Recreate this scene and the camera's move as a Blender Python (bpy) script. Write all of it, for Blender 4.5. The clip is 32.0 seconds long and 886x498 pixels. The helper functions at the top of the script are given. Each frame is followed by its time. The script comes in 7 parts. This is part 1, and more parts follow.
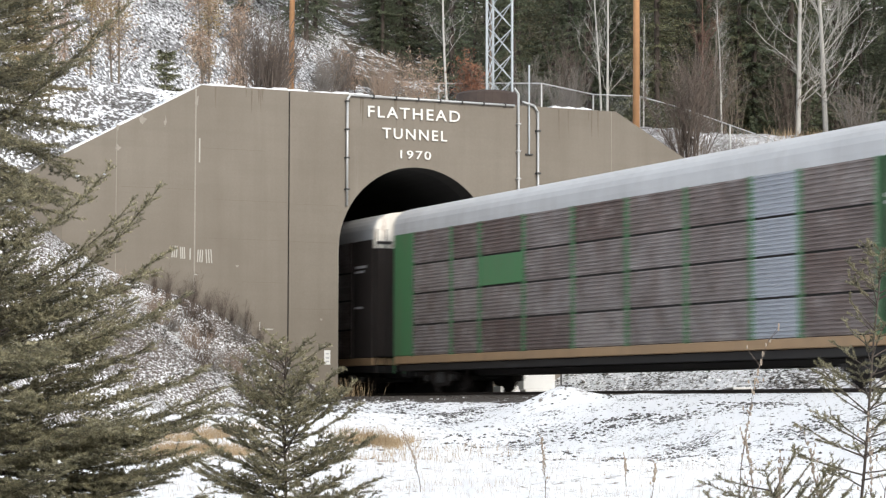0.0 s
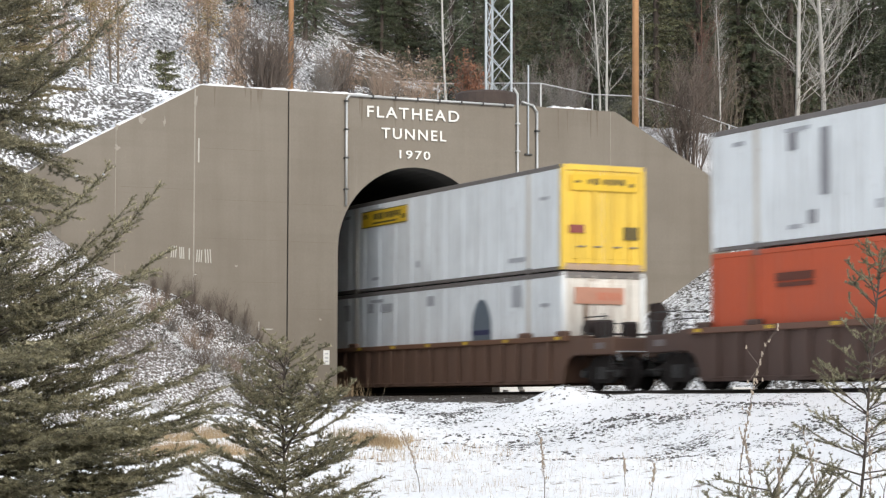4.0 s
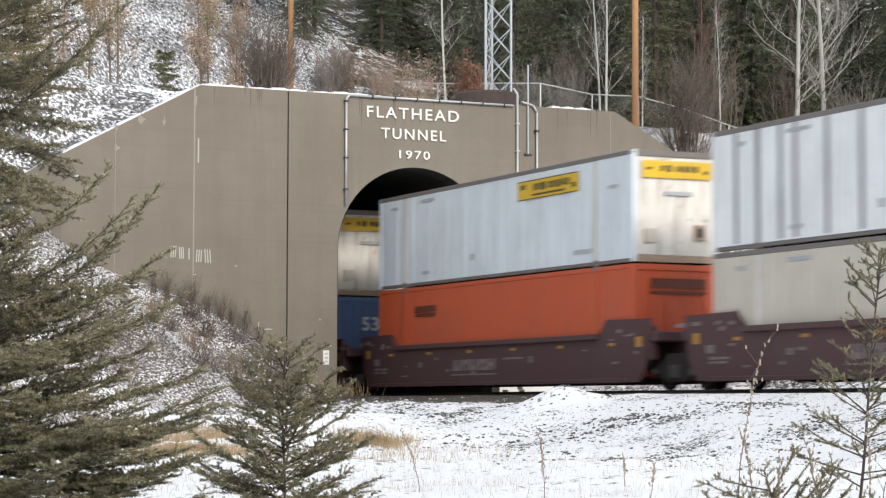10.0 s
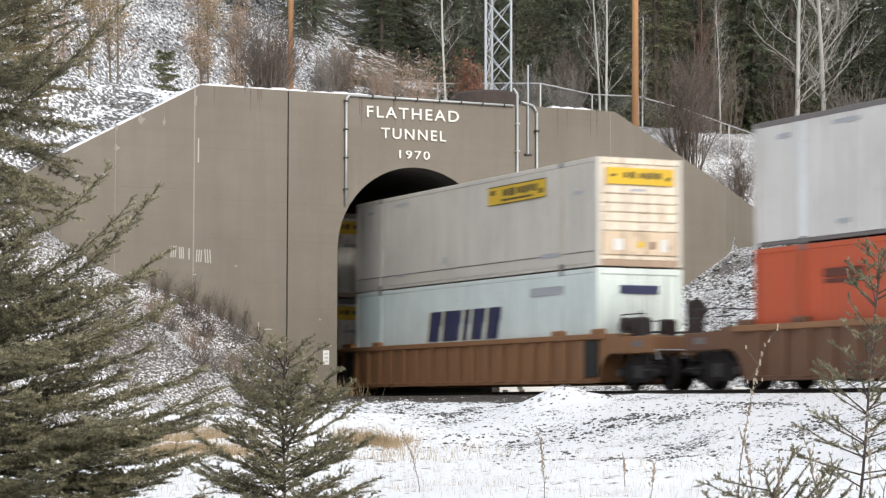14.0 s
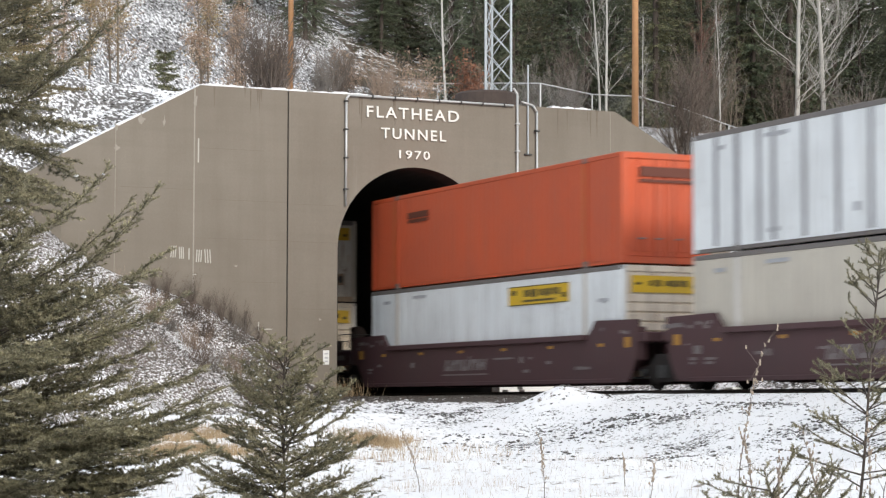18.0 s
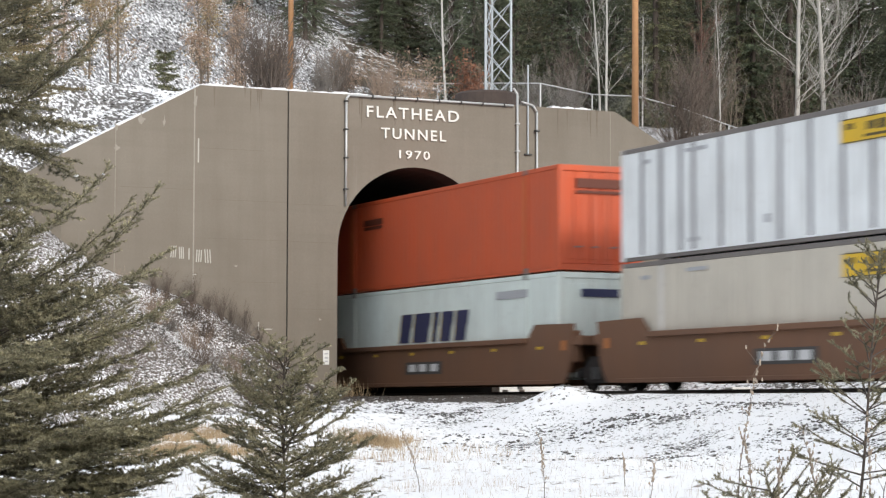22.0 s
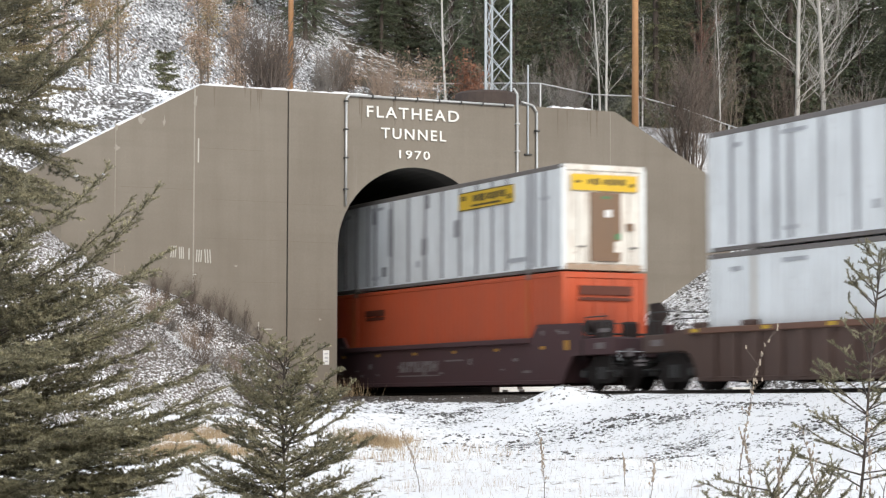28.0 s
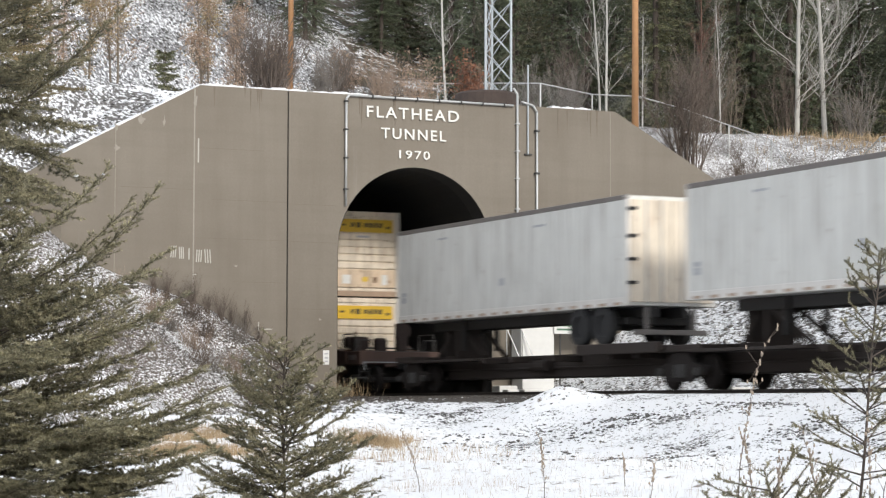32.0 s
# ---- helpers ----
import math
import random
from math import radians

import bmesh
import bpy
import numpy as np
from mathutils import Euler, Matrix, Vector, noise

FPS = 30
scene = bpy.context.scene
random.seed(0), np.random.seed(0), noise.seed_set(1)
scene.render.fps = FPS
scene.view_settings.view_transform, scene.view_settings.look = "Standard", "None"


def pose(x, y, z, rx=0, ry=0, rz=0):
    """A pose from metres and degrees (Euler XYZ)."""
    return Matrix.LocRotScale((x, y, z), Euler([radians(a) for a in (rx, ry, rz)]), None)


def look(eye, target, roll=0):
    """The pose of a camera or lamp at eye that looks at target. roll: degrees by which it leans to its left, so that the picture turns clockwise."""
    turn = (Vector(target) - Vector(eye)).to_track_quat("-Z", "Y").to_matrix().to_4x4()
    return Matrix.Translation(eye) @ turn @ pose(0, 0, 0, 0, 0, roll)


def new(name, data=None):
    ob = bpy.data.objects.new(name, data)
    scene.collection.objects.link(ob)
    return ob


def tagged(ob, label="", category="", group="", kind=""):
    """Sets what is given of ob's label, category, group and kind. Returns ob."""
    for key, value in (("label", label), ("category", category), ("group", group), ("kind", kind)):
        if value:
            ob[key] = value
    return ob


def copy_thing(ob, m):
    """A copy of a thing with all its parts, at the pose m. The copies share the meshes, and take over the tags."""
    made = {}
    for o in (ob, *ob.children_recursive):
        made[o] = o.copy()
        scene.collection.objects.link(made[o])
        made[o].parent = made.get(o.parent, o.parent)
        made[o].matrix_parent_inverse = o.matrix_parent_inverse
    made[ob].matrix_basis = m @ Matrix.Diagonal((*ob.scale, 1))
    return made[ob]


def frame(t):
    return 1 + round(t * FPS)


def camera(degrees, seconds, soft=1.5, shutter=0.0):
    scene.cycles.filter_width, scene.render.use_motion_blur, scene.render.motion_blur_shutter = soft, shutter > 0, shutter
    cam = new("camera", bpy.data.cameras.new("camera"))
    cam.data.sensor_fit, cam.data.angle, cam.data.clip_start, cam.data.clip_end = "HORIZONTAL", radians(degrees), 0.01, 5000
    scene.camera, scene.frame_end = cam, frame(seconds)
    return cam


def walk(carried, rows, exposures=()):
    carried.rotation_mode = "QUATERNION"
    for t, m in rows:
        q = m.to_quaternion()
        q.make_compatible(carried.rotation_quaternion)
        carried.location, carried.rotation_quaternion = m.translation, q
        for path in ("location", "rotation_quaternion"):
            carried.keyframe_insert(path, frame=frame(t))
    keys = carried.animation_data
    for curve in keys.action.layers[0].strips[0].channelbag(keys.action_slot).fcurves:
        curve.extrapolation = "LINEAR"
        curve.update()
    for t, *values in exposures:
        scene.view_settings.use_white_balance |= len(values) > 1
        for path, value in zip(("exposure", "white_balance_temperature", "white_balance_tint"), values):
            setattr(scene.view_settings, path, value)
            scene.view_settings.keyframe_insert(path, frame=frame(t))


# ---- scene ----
# ---------------------------------------------------------------- camera
cam = camera(21.86, 32.0, soft=1.25, shutter=0.5)
EYE = Vector((-30.264, -66.742, -0.431))


def aim(yaw, pitch=3.937):
    y, p = radians(yaw), radians(pitch)
    way = Vector((math.sin(y) * math.cos(p), math.cos(y) * math.cos(p), math.sin(p)))
    return look(EYE, EYE + way * 50, 0.126)


walk(cam, [(0.0, aim(25.045)), (3.0, aim(25.060)), (6.0, aim(25.073)), (32.0, aim(25.073))],
     exposures=[(0.0, 0.36), (1.2, 0.34), (2.4, 0.25), (32.0, 0.25)])

# ---------------------------------------------------------------- world and sun
SUN_AZ, SUN_EL = 176.0, 28.0      # compass from +Y towards +X
world = bpy.data.worlds.new("world")
scene.world = world
world.use_nodes = True
wn = world.node_tree
sky = wn.nodes.new("ShaderNodeTexSky")
sky.sky_type = "NISHITA"
sky.sun_disc = False
sky.sun_elevation = radians(SUN_EL)
sky.sun_rotation = radians(SUN_AZ)
sky.air_density, sky.dust_density, sky.ozone_density = 1.0, 3.0, 1.0
# thin overcast: a white veil over the sky's own colour
veil = wn.nodes.new("ShaderNodeMix")
veil.data_type = "RGBA"
veil.inputs[0].default_value = 0.80
veil.inputs[7].default_value = (4.9, 5.15, 5.5, 1)
wn.links.new(sky.outputs[0], veil.inputs[6])
wn.links.new(veil.outputs[2], wn.nodes["Background"].inputs[0])
wn.nodes["Background"].inputs[1].default_value = 0.162
sun = new("sun", bpy.data.lights.new("sun", "SUN"))
sun.data.energy = 1.95
sun.data.angle = radians(12)
sun.data.color = (1.0, 0.955, 0.89)
sa, se = radians(SUN_AZ), radians(SUN_EL)
sun.matrix_world = look((0, 0, 80), Vector((0, 0, 80)) - Vector((math.sin(sa) * math.cos(se), math.cos(sa) * math.cos(se), math.sin(se))) * 10)

# ---------------------------------------------------------------- mesh helpers


class Build:
    """Collects vertices and faces of one part."""

    def __init__(self):
        self.v, self.f = [], []

    def add(self, vs, fs):
        n = len(self.v)
        self.v.extend(tuple(a) for a in vs)
        self.f.extend(tuple(i + n for i in f) for f in fs)
        return self

    def box(self, x0, x1, y0, y1, z0, z1, c=0.0):
        """A box, its edges chamfered by c."""
        if c <= 0:
            return self.add([(x, y, z) for x in (x0, x1) for y in (y0, y1) for z in (z0, z1)],
                            [(0, 1, 3, 2), (4, 6, 7, 5), (0, 4, 5, 1), (2, 3, 7, 6), (0, 2, 6, 4), (1, 5, 7, 3)])
        vs, idx = [], {}
        lo, hi = (x0, y0, z0), (x1, y1, z1)
        for sx in (0, 1):
            for sy in (0, 1):
                for sz in (0, 1):
                    s = (sx, sy, sz)
                    for k in range(3):
                        q = [(hi[i] - c * (i != k)) if s[i] else (lo[i] + c * (i != k)) for i in range(3)]
                        idx[s, k] = len(vs)
                        vs.append(q)
        fs = []
        for k in range(3):
            a, b = [i for i in range(3) if i != k]
            for side in (0, 1):
                ring = []
                for u, w in ((0, 0), (1, 0), (1, 1), (0, 1)):
                    s = [0, 0, 0]
                    s[k], s[a], s[b] = side, u, w
                    ring.append(idx[tuple(s), k])
                flip = (side == 1) != (k == 1)
                fs.append(tuple(ring) if flip else tuple(reversed(ring)))
        for k in range(3):
            a, b = [i for i in range(3) if i != k]
            for u in (0, 1):
                for w in (0, 1):
                    s0, s1 = [0, 0, 0], [0, 0, 0]
                    s0[a] = s1[a] = u
                    s0[b] = s1[b] = w
                    s1[k] = 1
                    s0, s1 = tuple(s0), tuple(s1)
                    fs.append((idx[s0, a], idx[s1, a], idx[s1, b], idx[s0, b]))
        for s in [(x, y, z) for x in (0, 1) for y in (0, 1) for z in (0, 1)]:
            fs.append((idx[s, 0], idx[s, 1], idx[s, 2]))
        return self.add(vs, fs)

    def tube(self, p0, p1, r0, r1=None, n=8, caps=True):
        r1 = r0 if r1 is None else r1
        p0, p1 = Vector(p0), Vector(p1)
        d = (p1 - p0).normalized()
        u = d.orthogonal().normalized()
        w = d.cross(u)
        vs = []
        for p, r in ((p0, r0), (p1, r1)):
            for i in range(n):
                a = 2 * math.pi * i / n
                vs.append(p + u * (r * math.cos(a)) + w * (r * math.sin(a)))
        fs = [(i, (i + 1) % n, n + (i + 1) % n, n + i) for i in range(n)]
        if caps:
            fs += [tuple(range(n - 1, -1, -1)), tuple(range(n, 2 * n))]
        return self.add(vs, fs)

    def prism(self, outline, axis, a0, a1):
        """An outline of 2D points pushed along an axis: 'x' (y, z), 'y' (x, z) or 'z' (x, y)."""
        n = len(outline)

        def at(p, a):
            return {"x": (a, p[0], p[1]), "y": (p[0], a, p[1]), "z": (p[0], p[1], a)}[axis]
        vs = [at(p, a0) for p in outline] + [at(p, a1) for p in outline]
        fs = [tuple(range(n - 1, -1, -1)), tuple(range(n, 2 * n))]
        fs += [(i, (i + 1) % n, n + (i + 1) % n, n + i) for i in range(n)]
        return self.add(vs, fs)

    def mesh(self, name):
        me = bpy.data.meshes.new(name)
        me.from_pydata(self.v, [], self.f)
        me.update()
        b = bmesh.new()
        b.from_mesh(me)
        bmesh.ops.recalc_face_normals(b, faces=b.faces)
        b.to_mesh(me)
        b.free()
        return me


def part(name, build, material, parent=None, label="", smooth=False):
    """Links a Build, or a mesh, as one object under a thing or a part."""
    me = build.mesh(name) if isinstance(build, Build) else build
    if material is not None and not me.materials:
        me.materials.append(material)
    if smooth:
        me.polygons.foreach_set("use_smooth", [True] * len(me.polygons))
    ob = new(name, me)
    ob.parent = parent
    return tagged(ob, label)


def raw_mesh(name, verts, tris):
    """A mesh from arrays of vertices and triangles."""
    me = bpy.data.meshes.new(name)
    verts = np.asarray(verts, np.float32)
    tris = np.asarray(tris, np.int32)
    me.vertices.add(len(verts))
    me.vertices.foreach_set("co", verts.ravel())
    me.loops.add(tris.size)
    me.loops.foreach_set("vertex_index", tris.ravel())
    me.polygons.add(len(tris))
    me.polygons.foreach_set("loop_start", np.arange(0, tris.size, tris.shape[1], dtype=np.int32))
    me.update(calc_edges=True)
    return me


def stems_mesh(name, segs, n=4):
    """Tapered stems as one mesh: rows of x0 y0 z0 x1 y1 z1 r0 r1."""
    s = np.asarray(segs, float)
    p0, p1, r0, r1 = s[:, 0:3], s[:, 3:6], s[:, 6], s[:, 7]
    d = p1 - p0
    d /= np.linalg.norm(d, axis=1)[:, None] + 1e-9
    ref = np.where(np.abs(d[:, 2:3]) > 0.9, np.array([[1.0, 0, 0]]), np.array([[0, 0, 1.0]]))
    u = np.cross(d, ref)
    u /= np.linalg.norm(u, axis=1)[:, None]
    w = np.cross(d, u)
    rings = []
    for p, r in ((p0, r0), (p1, r1)):
        for i in range(n):
            a = 2 * math.pi * i / n
            rings.append(p + u * (r * math.cos(a))[:, None] + w * (r * math.sin(a))[:, None])
    v = np.stack(rings, 1)
    base = np.arange(len(s))[:, None] * 2 * n
    q = np.array([(i, (i + 1) % n, n + (i + 1) % n, n + i) for i in range(n)])
    f = (base[:, :, None] + q[None]).reshape(-1, 4)
    return raw_mesh(name, v.reshape(-1, 3), f)


def chain_mesh(name, pts, radii, n=8):
    """One tapered tube through a row of points."""
    pts = [Vector(p) for p in pts]
    v, f = [], []
    for i, (p, r) in enumerate(zip(pts, radii)):
        d = (pts[min(i + 1, len(pts) - 1)] - pts[max(i - 1, 0)]).normalized()
        u = Vector((1, 0, 0)).cross(d).normalized()
        w = d.cross(u)
        for k in range(n):
            a = 2 * math.pi * k / n
            v.append(p + u * (r * math.cos(a)) + w * (r * math.sin(a)))
    for i in range(len(pts) - 1):
        for k in range(n):
            f.append((i * n + k, i * n + (k + 1) % n, (i + 1) * n + (k + 1) % n, (i + 1) * n + k))
    return raw_mesh(name, v, f)


def thing(name, label, category, group="", m=None, kind=""):
    ob = new(name)
    ob.empty_display_size = 0.3
    if m is not None:
        ob.matrix_basis = m
    return tagged(ob, label, category, group, kind)


# ---------------------------------------------------------------- materials
def nodes_of(name):
    m = bpy.data.materials.new(name)
    m.use_nodes = True
    nt = m.node_tree
    return m, nt, nt.nodes["Principled BSDF"]


def tex(nt, kind, scale, detail=4.0, rough=0.55, vec=None, stretch=None):
    co = nt.nodes.new("ShaderNodeTexCoord")
    src = co.outputs["Object"] if vec is None else vec
    if stretch:
        mp = nt.nodes.new("ShaderNodeMapping")
        mp.inputs["Scale"].default_value = stretch
        nt.links.new(src, mp.inputs[0])
        src = mp.outputs[0]
    t = nt.nodes.new("ShaderNodeTexVoronoi" if kind == "voronoi" else "ShaderNodeTexNoise")
    t.inputs["Scale"].default_value = scale
    if kind == "noise":
        t.inputs["Detail"].default_value = detail
        t.inputs["Roughness"].default_value = rough
    nt.links.new(src, t.inputs["Vector"])
    return t.outputs["Fac"] if kind == "noise" else t.outputs["Distance"]


def ramp(nt, fac, stops):
    r = nt.nodes.new("ShaderNodeValToRGB")
    e = r.color_ramp.elements
    while len(e) < len(stops):
        e.new(0.5)
    for el, (p, c) in zip(e, stops):
        el.position = p
        el.color = (*c, 1) if len(c) == 3 else c
    nt.links.new(fac, r.inputs[0])
    return r.outputs[0]


def mix(nt, fac, a, b, mode="MIX"):
    x = nt.nodes.new("ShaderNodeMix")
    x.data_type = "RGBA"
    x.blend_type = mode
    for val, k in ((fac, 0), (a, 6), (b, 7)):
        if isinstance(val, (int, float)):
            x.inputs[k].default_value = val
        elif isinstance(val, tuple):
            x.inputs[k].default_value = (*val, 1)
        else:
            nt.links.new(val, x.inputs[k])
    return x.outputs[2]


def bump(nt, bsdf, height, strength, dist):
    b = nt.nodes.new("ShaderNodeBump")
    b.inputs["Strength"].default_value = strength
    b.inputs["Distance"].default_value = dist
    nt.links.new(height, b.inputs["Height"])
    nt.links.new(b.outputs[0], bsdf.inputs["Normal"])


def g(v):
    return (v, v, v)


def painted(name, col, rust=0.35, rough=0.5, dirt=(0.16, 0.12, 0.09), streak=True, grime=0.35):
    """Weathered paint: faded patches, vertical streaks, dirt and rust spots."""
    m, nt, bs = nodes_of(name)
    big = tex(nt, "noise", 0.6, 3)
    c = mix(nt, ramp(nt, big, [(0.35, g(0.0)), (0.7, g(1.0))]), col, tuple(min(1, x * 0.86 + 0.01) for x in col))
    if streak:
        st = tex(nt, "noise", 1.0, 6, 0.6, stretch=(7, 7, 0.35))
        c = mix(nt, ramp(nt, st, [(0.48, g(0.0)), (0.78, g(grime))]), c, dirt)
    sp = tex(nt, "noise", 5.0, 8, 0.7)
    c = mix(nt, ramp(nt, sp, [(0.60, g(0.0)), (0.72, g(rust))]), c, (0.15, 0.065, 0.03))
    nt.links.new(c, bs.inputs["Base Color"])
    bs.inputs["Roughness"].default_value = rough
    fine = tex(nt, "noise", 9.0, 5)
    bump(nt, bs, fine, 0.12, 0.01)
    return m


def door_paint(name, col, rust=0.4, grime=0.4):
    """Painted steel doors with rust bleeding in short runs and grimy smears."""
    m, nt, bs = nodes_of(name)
    big = tex(nt, "noise", 0.9, 4)
    c = mix(nt, ramp(nt, big, [(0.35, g(0.0)), (0.7, g(1.0))]), col, tuple(x * 0.84 for x in col))
    st = tex(nt, "noise", 1.0, 6, 0.65, stretch=(5, 5, 0.5))
    c = mix(nt, ramp(nt, st, [(0.50, g(0.0)), (0.72, g(grime))]), c, (0.22, 0.15, 0.10))
    run = tex(nt, "noise", 1.0, 5, 0.6, stretch=(9, 9, 1.1))
    info = nt.nodes.new("ShaderNodeObjectInfo")
    worn = ramp(nt, info.outputs["Random"], [(0.25, g(0.3)), (0.9, g(1.0))])
    c = mix(nt, mix(nt, 1.0, ramp(nt, run, [(0.58, g(0.0)), (0.68, g(rust))]), worn, "MULTIPLY"), c, (0.36, 0.17, 0.07))
    sp = tex(nt, "noise", 4.0, 8, 0.7)
    c = mix(nt, ramp(nt, sp, [(0.60, g(0.0)), (0.70, g(rust))]), c, (0.20, 0.085, 0.035))
    nt.links.new(c, bs.inputs["Base Color"])
    bs.inputs["Roughness"].default_value = 0.5
    bump(nt, bs, sp, 0.15, 0.01)
    return m


def simple(name, col, rough=0.6, metal=0.0, var=0.25, scale=6.0, bump_s=0.15):
    m, nt, bs = nodes_of(name)
    n = tex(nt, "noise", scale, 6, 0.65)
    n2 = tex(nt, "noise", scale * 0.13, 3)
    a = tuple(x * (1 - var) for x in col)
    b = tuple(min(1, x * (1 + var)) for x in col)
    c = mix(nt, n, a, b)
    c = mix(nt, ramp(nt, n2, [(0.3, g(0.0)), (0.75, g(0.5))]), c, tuple(x * (1 - var * 0.8) for x in col))
    nt.links.new(c, bs.inputs["Base Color"])
    bs.inputs["Roughness"].default_value = rough
    bs.inputs["Metallic"].default_value = metal
    bump(nt, bs, n, bump_s, 0.01)
    return m


def concrete_mat():
    m, nt, bs = nodes_of("concrete")
    base = tex(nt, "noise", 0.35, 4)
    fine = tex(nt, "noise", 14, 8, 0.7)
    streak = tex(nt, "noise", 1.0, 6, 0.6, stretch=(2.2, 2.2, 0.12))
    board = tex(nt, "noise", 1.0, 3, 0.5, stretch=(0.15, 0.15, 3.2))
    c = mix(nt, ramp(nt, base, [(0.3, g(0.0)), (0.7, g(1.0))]), (0.182, 0.158, 0.127), (0.232, 0.206, 0.170))
    c = mix(nt, ramp(nt, streak, [(0.45, g(0.0)), (0.75, g(0.3))]), c, (0.15, 0.125, 0.098))
    c = mix(nt, ramp(nt, streak, [(0.22, g(0.45)), (0.36, g(0.0))]), c, (0.33, 0.31, 0.275))
    c = mix(nt, ramp(nt, board, [(0.5, g(0.0)), (0.8, g(0.3))]), c, (0.16, 0.14, 0.11))
    c = mix(nt, ramp(nt, fine, [(0.3, g(0.0)), (0.8, g(0.22))]), c, (0.10, 0.085, 0.07))
    nt.links.new(c, bs.inputs["Base Color"])
    bs.inputs["Roughness"].default_value = 0.88
    bump(nt, bs, fine, 0.25, 0.02)
    return m


def snowy(name, cover, under, scale=2.6, under2=None, snow=(0.90, 0.915, 0.94), clump=0.25, contrast=0.05, weight=0.55, detail=6, stretch=None):
    """Thin broken snow over soil, stones and dead grass: cover 0..1."""
    m, nt, bs = nodes_of(name)
    n1 = tex(nt, "noise", scale, detail, 0.62, stretch=stretch)
    n2 = tex(nt, "noise", clump, 4, 0.6)
    n3 = tex(nt, "noise", scale * 7, 4, 0.6)
    s = nt.nodes.new("ShaderNodeMath")
    s.operation = "MULTIPLY_ADD"
    nt.links.new(n2, s.inputs[0])
    s.inputs[1].default_value = weight
    nt.links.new(n1, s.inputs[2])
    t = 0.5 + 0.5 * weight + (0.5 - cover) * 0.4
    fac = ramp(nt, s.outputs[0], [(t - contrast, g(0.0)), (t + contrast, g(1.0))])
    dark = mix(nt, n3, under, under2 or tuple(x * 0.45 for x in under))
    white = mix(nt, n3, snow, tuple(x * 0.93 for x in snow))
    nt.links.new(mix(nt, fac, dark, white), bs.inputs["Base Color"])
    bs.inputs["Roughness"].default_value = 0.9
    h = nt.nodes.new("ShaderNodeMath")
    h.operation = "MULTIPLY_ADD"
    nt.links.new(n3, h.inputs[0])
    h.inputs[1].default_value = 0.3
    nt.links.new(n1, h.inputs[2])
    bump(nt, bs, h.outputs[0], 0.6, 0.12)
    return m


def foliage(name, a, b, c=None, rough=0.5, tufts=0.0):
    m, nt, bs = nodes_of(name)
    geo = nt.nodes.new("ShaderNodeNewGeometry")
    col = ramp(nt, geo.outputs["Random Per Island"], [(0.0, a), (0.6, b), (1.0, c or b)])
    n = tex(nt, "noise", 1.3, 3)
    col = mix(nt, ramp(nt, n, [(0.4, g(0.0)), (0.75, g(0.5))]), col, tuple(x * 0.6 for x in a))
    if tufts:
        n2 = tex(nt, "noise", tufts, 3, 0.6)
        col = mix(nt, ramp(nt, n2, [(0.36, g(0.75)), (0.52, g(0.0))]), col, tuple(x * 0.45 for x in a))
        col = mix(nt, ramp(nt, n2, [(0.54, g(0.0)), (0.72, g(0.7))]), col, tuple(x * 1.1 for x in (c or b)))
    nt.links.new(col, bs.inputs["Base Color"])
    bs.inputs["Roughness"].default_value = rough
    return m


CONCRETE = concrete_mat()
CONC_PALE = simple("pale_efflorescence", (0.31, 0.285, 0.245), 0.9, var=0.3)
# bore concrete coloured almost black, so the tunnel's gloom is in the paint
LINING_GLOOM = simple("gloomy_tunnel_lining", (0.016, 0.015, 0.014), 0.95, var=0.3, scale=2)
# shade inside the arch reveal, put into a near-black colour
REVEAL_SHADE = simple("shaded_reveal", (0.030, 0.027, 0.025), 0.95, var=0.3, scale=3)
DARKLINE = simple("lift_line", (0.175, 0.15, 0.12), 0.9)
JOINT = simple("joint_filler", (0.02, 0.018, 0.016), 0.9)
LETTER = simple("white_letter_paint", (0.74, 0.73, 0.69), 0.6, var=0.08)
CHALK = simple("chalk_paint", (0.45, 0.435, 0.39), 0.9, var=0.2)
GALV = simple("galvanised_steel", (0.52, 0.53, 0.53), 0.45, 0.3, var=0.15)
GALV_BLUE = simple("galvanised_tower_steel", (0.46, 0.50, 0.53), 0.5, 0.3, var=0.15)
SNOW = snowy("snow_field", 0.86, (0.26, 0.21, 0.16), 5.0, (0.10, 0.085, 0.07), clump=0.6, weight=0.4)
SNOW_BROKEN = snowy("broken_snow", 0.80, (0.13, 0.125, 0.115), 11.0, (0.04, 0.04, 0.042), clump=0.6, weight=0.75, detail=3, contrast=0.025)
BRUSHY = snowy("brushy_bank", 0.42, (0.19, 0.155, 0.13), 17.0, (0.04, 0.034, 0.03), weight=0.35, detail=4, contrast=0.03)
RUBBLE = snowy("snowy_rubble", 0.56, (0.20, 0.185, 0.17), 13.0, (0.06, 0.056, 0.052), weight=0.4, detail=4, contrast=0.05, stretch=(1, .38, .8))
RUBBLE_UP = snowy("snowy_upper_bank", 0.36, (0.24, 0.22, 0.205), 21.0, (0.10, 0.09, 0.084), weight=0.5, detail=4, contrast=0.09, stretch=(1, .3, 1), clump=0.7)
RUBBLE_T = snowy("snowy_talus", 0.44, (0.26, 0.26, 0.265), 11.0, (0.11, 0.11, 0.115), weight=0.35, detail=3, contrast=0.05, stretch=(1, .2, .45))
CREST = snowy("snowy_crest", 0.45, (0.20, 0.185, 0.175), 11.0, (0.06, 0.058, 0.056), weight=0.4, detail=4, contrast=0.05, stretch=(1, .11, .8), clump=0.9)
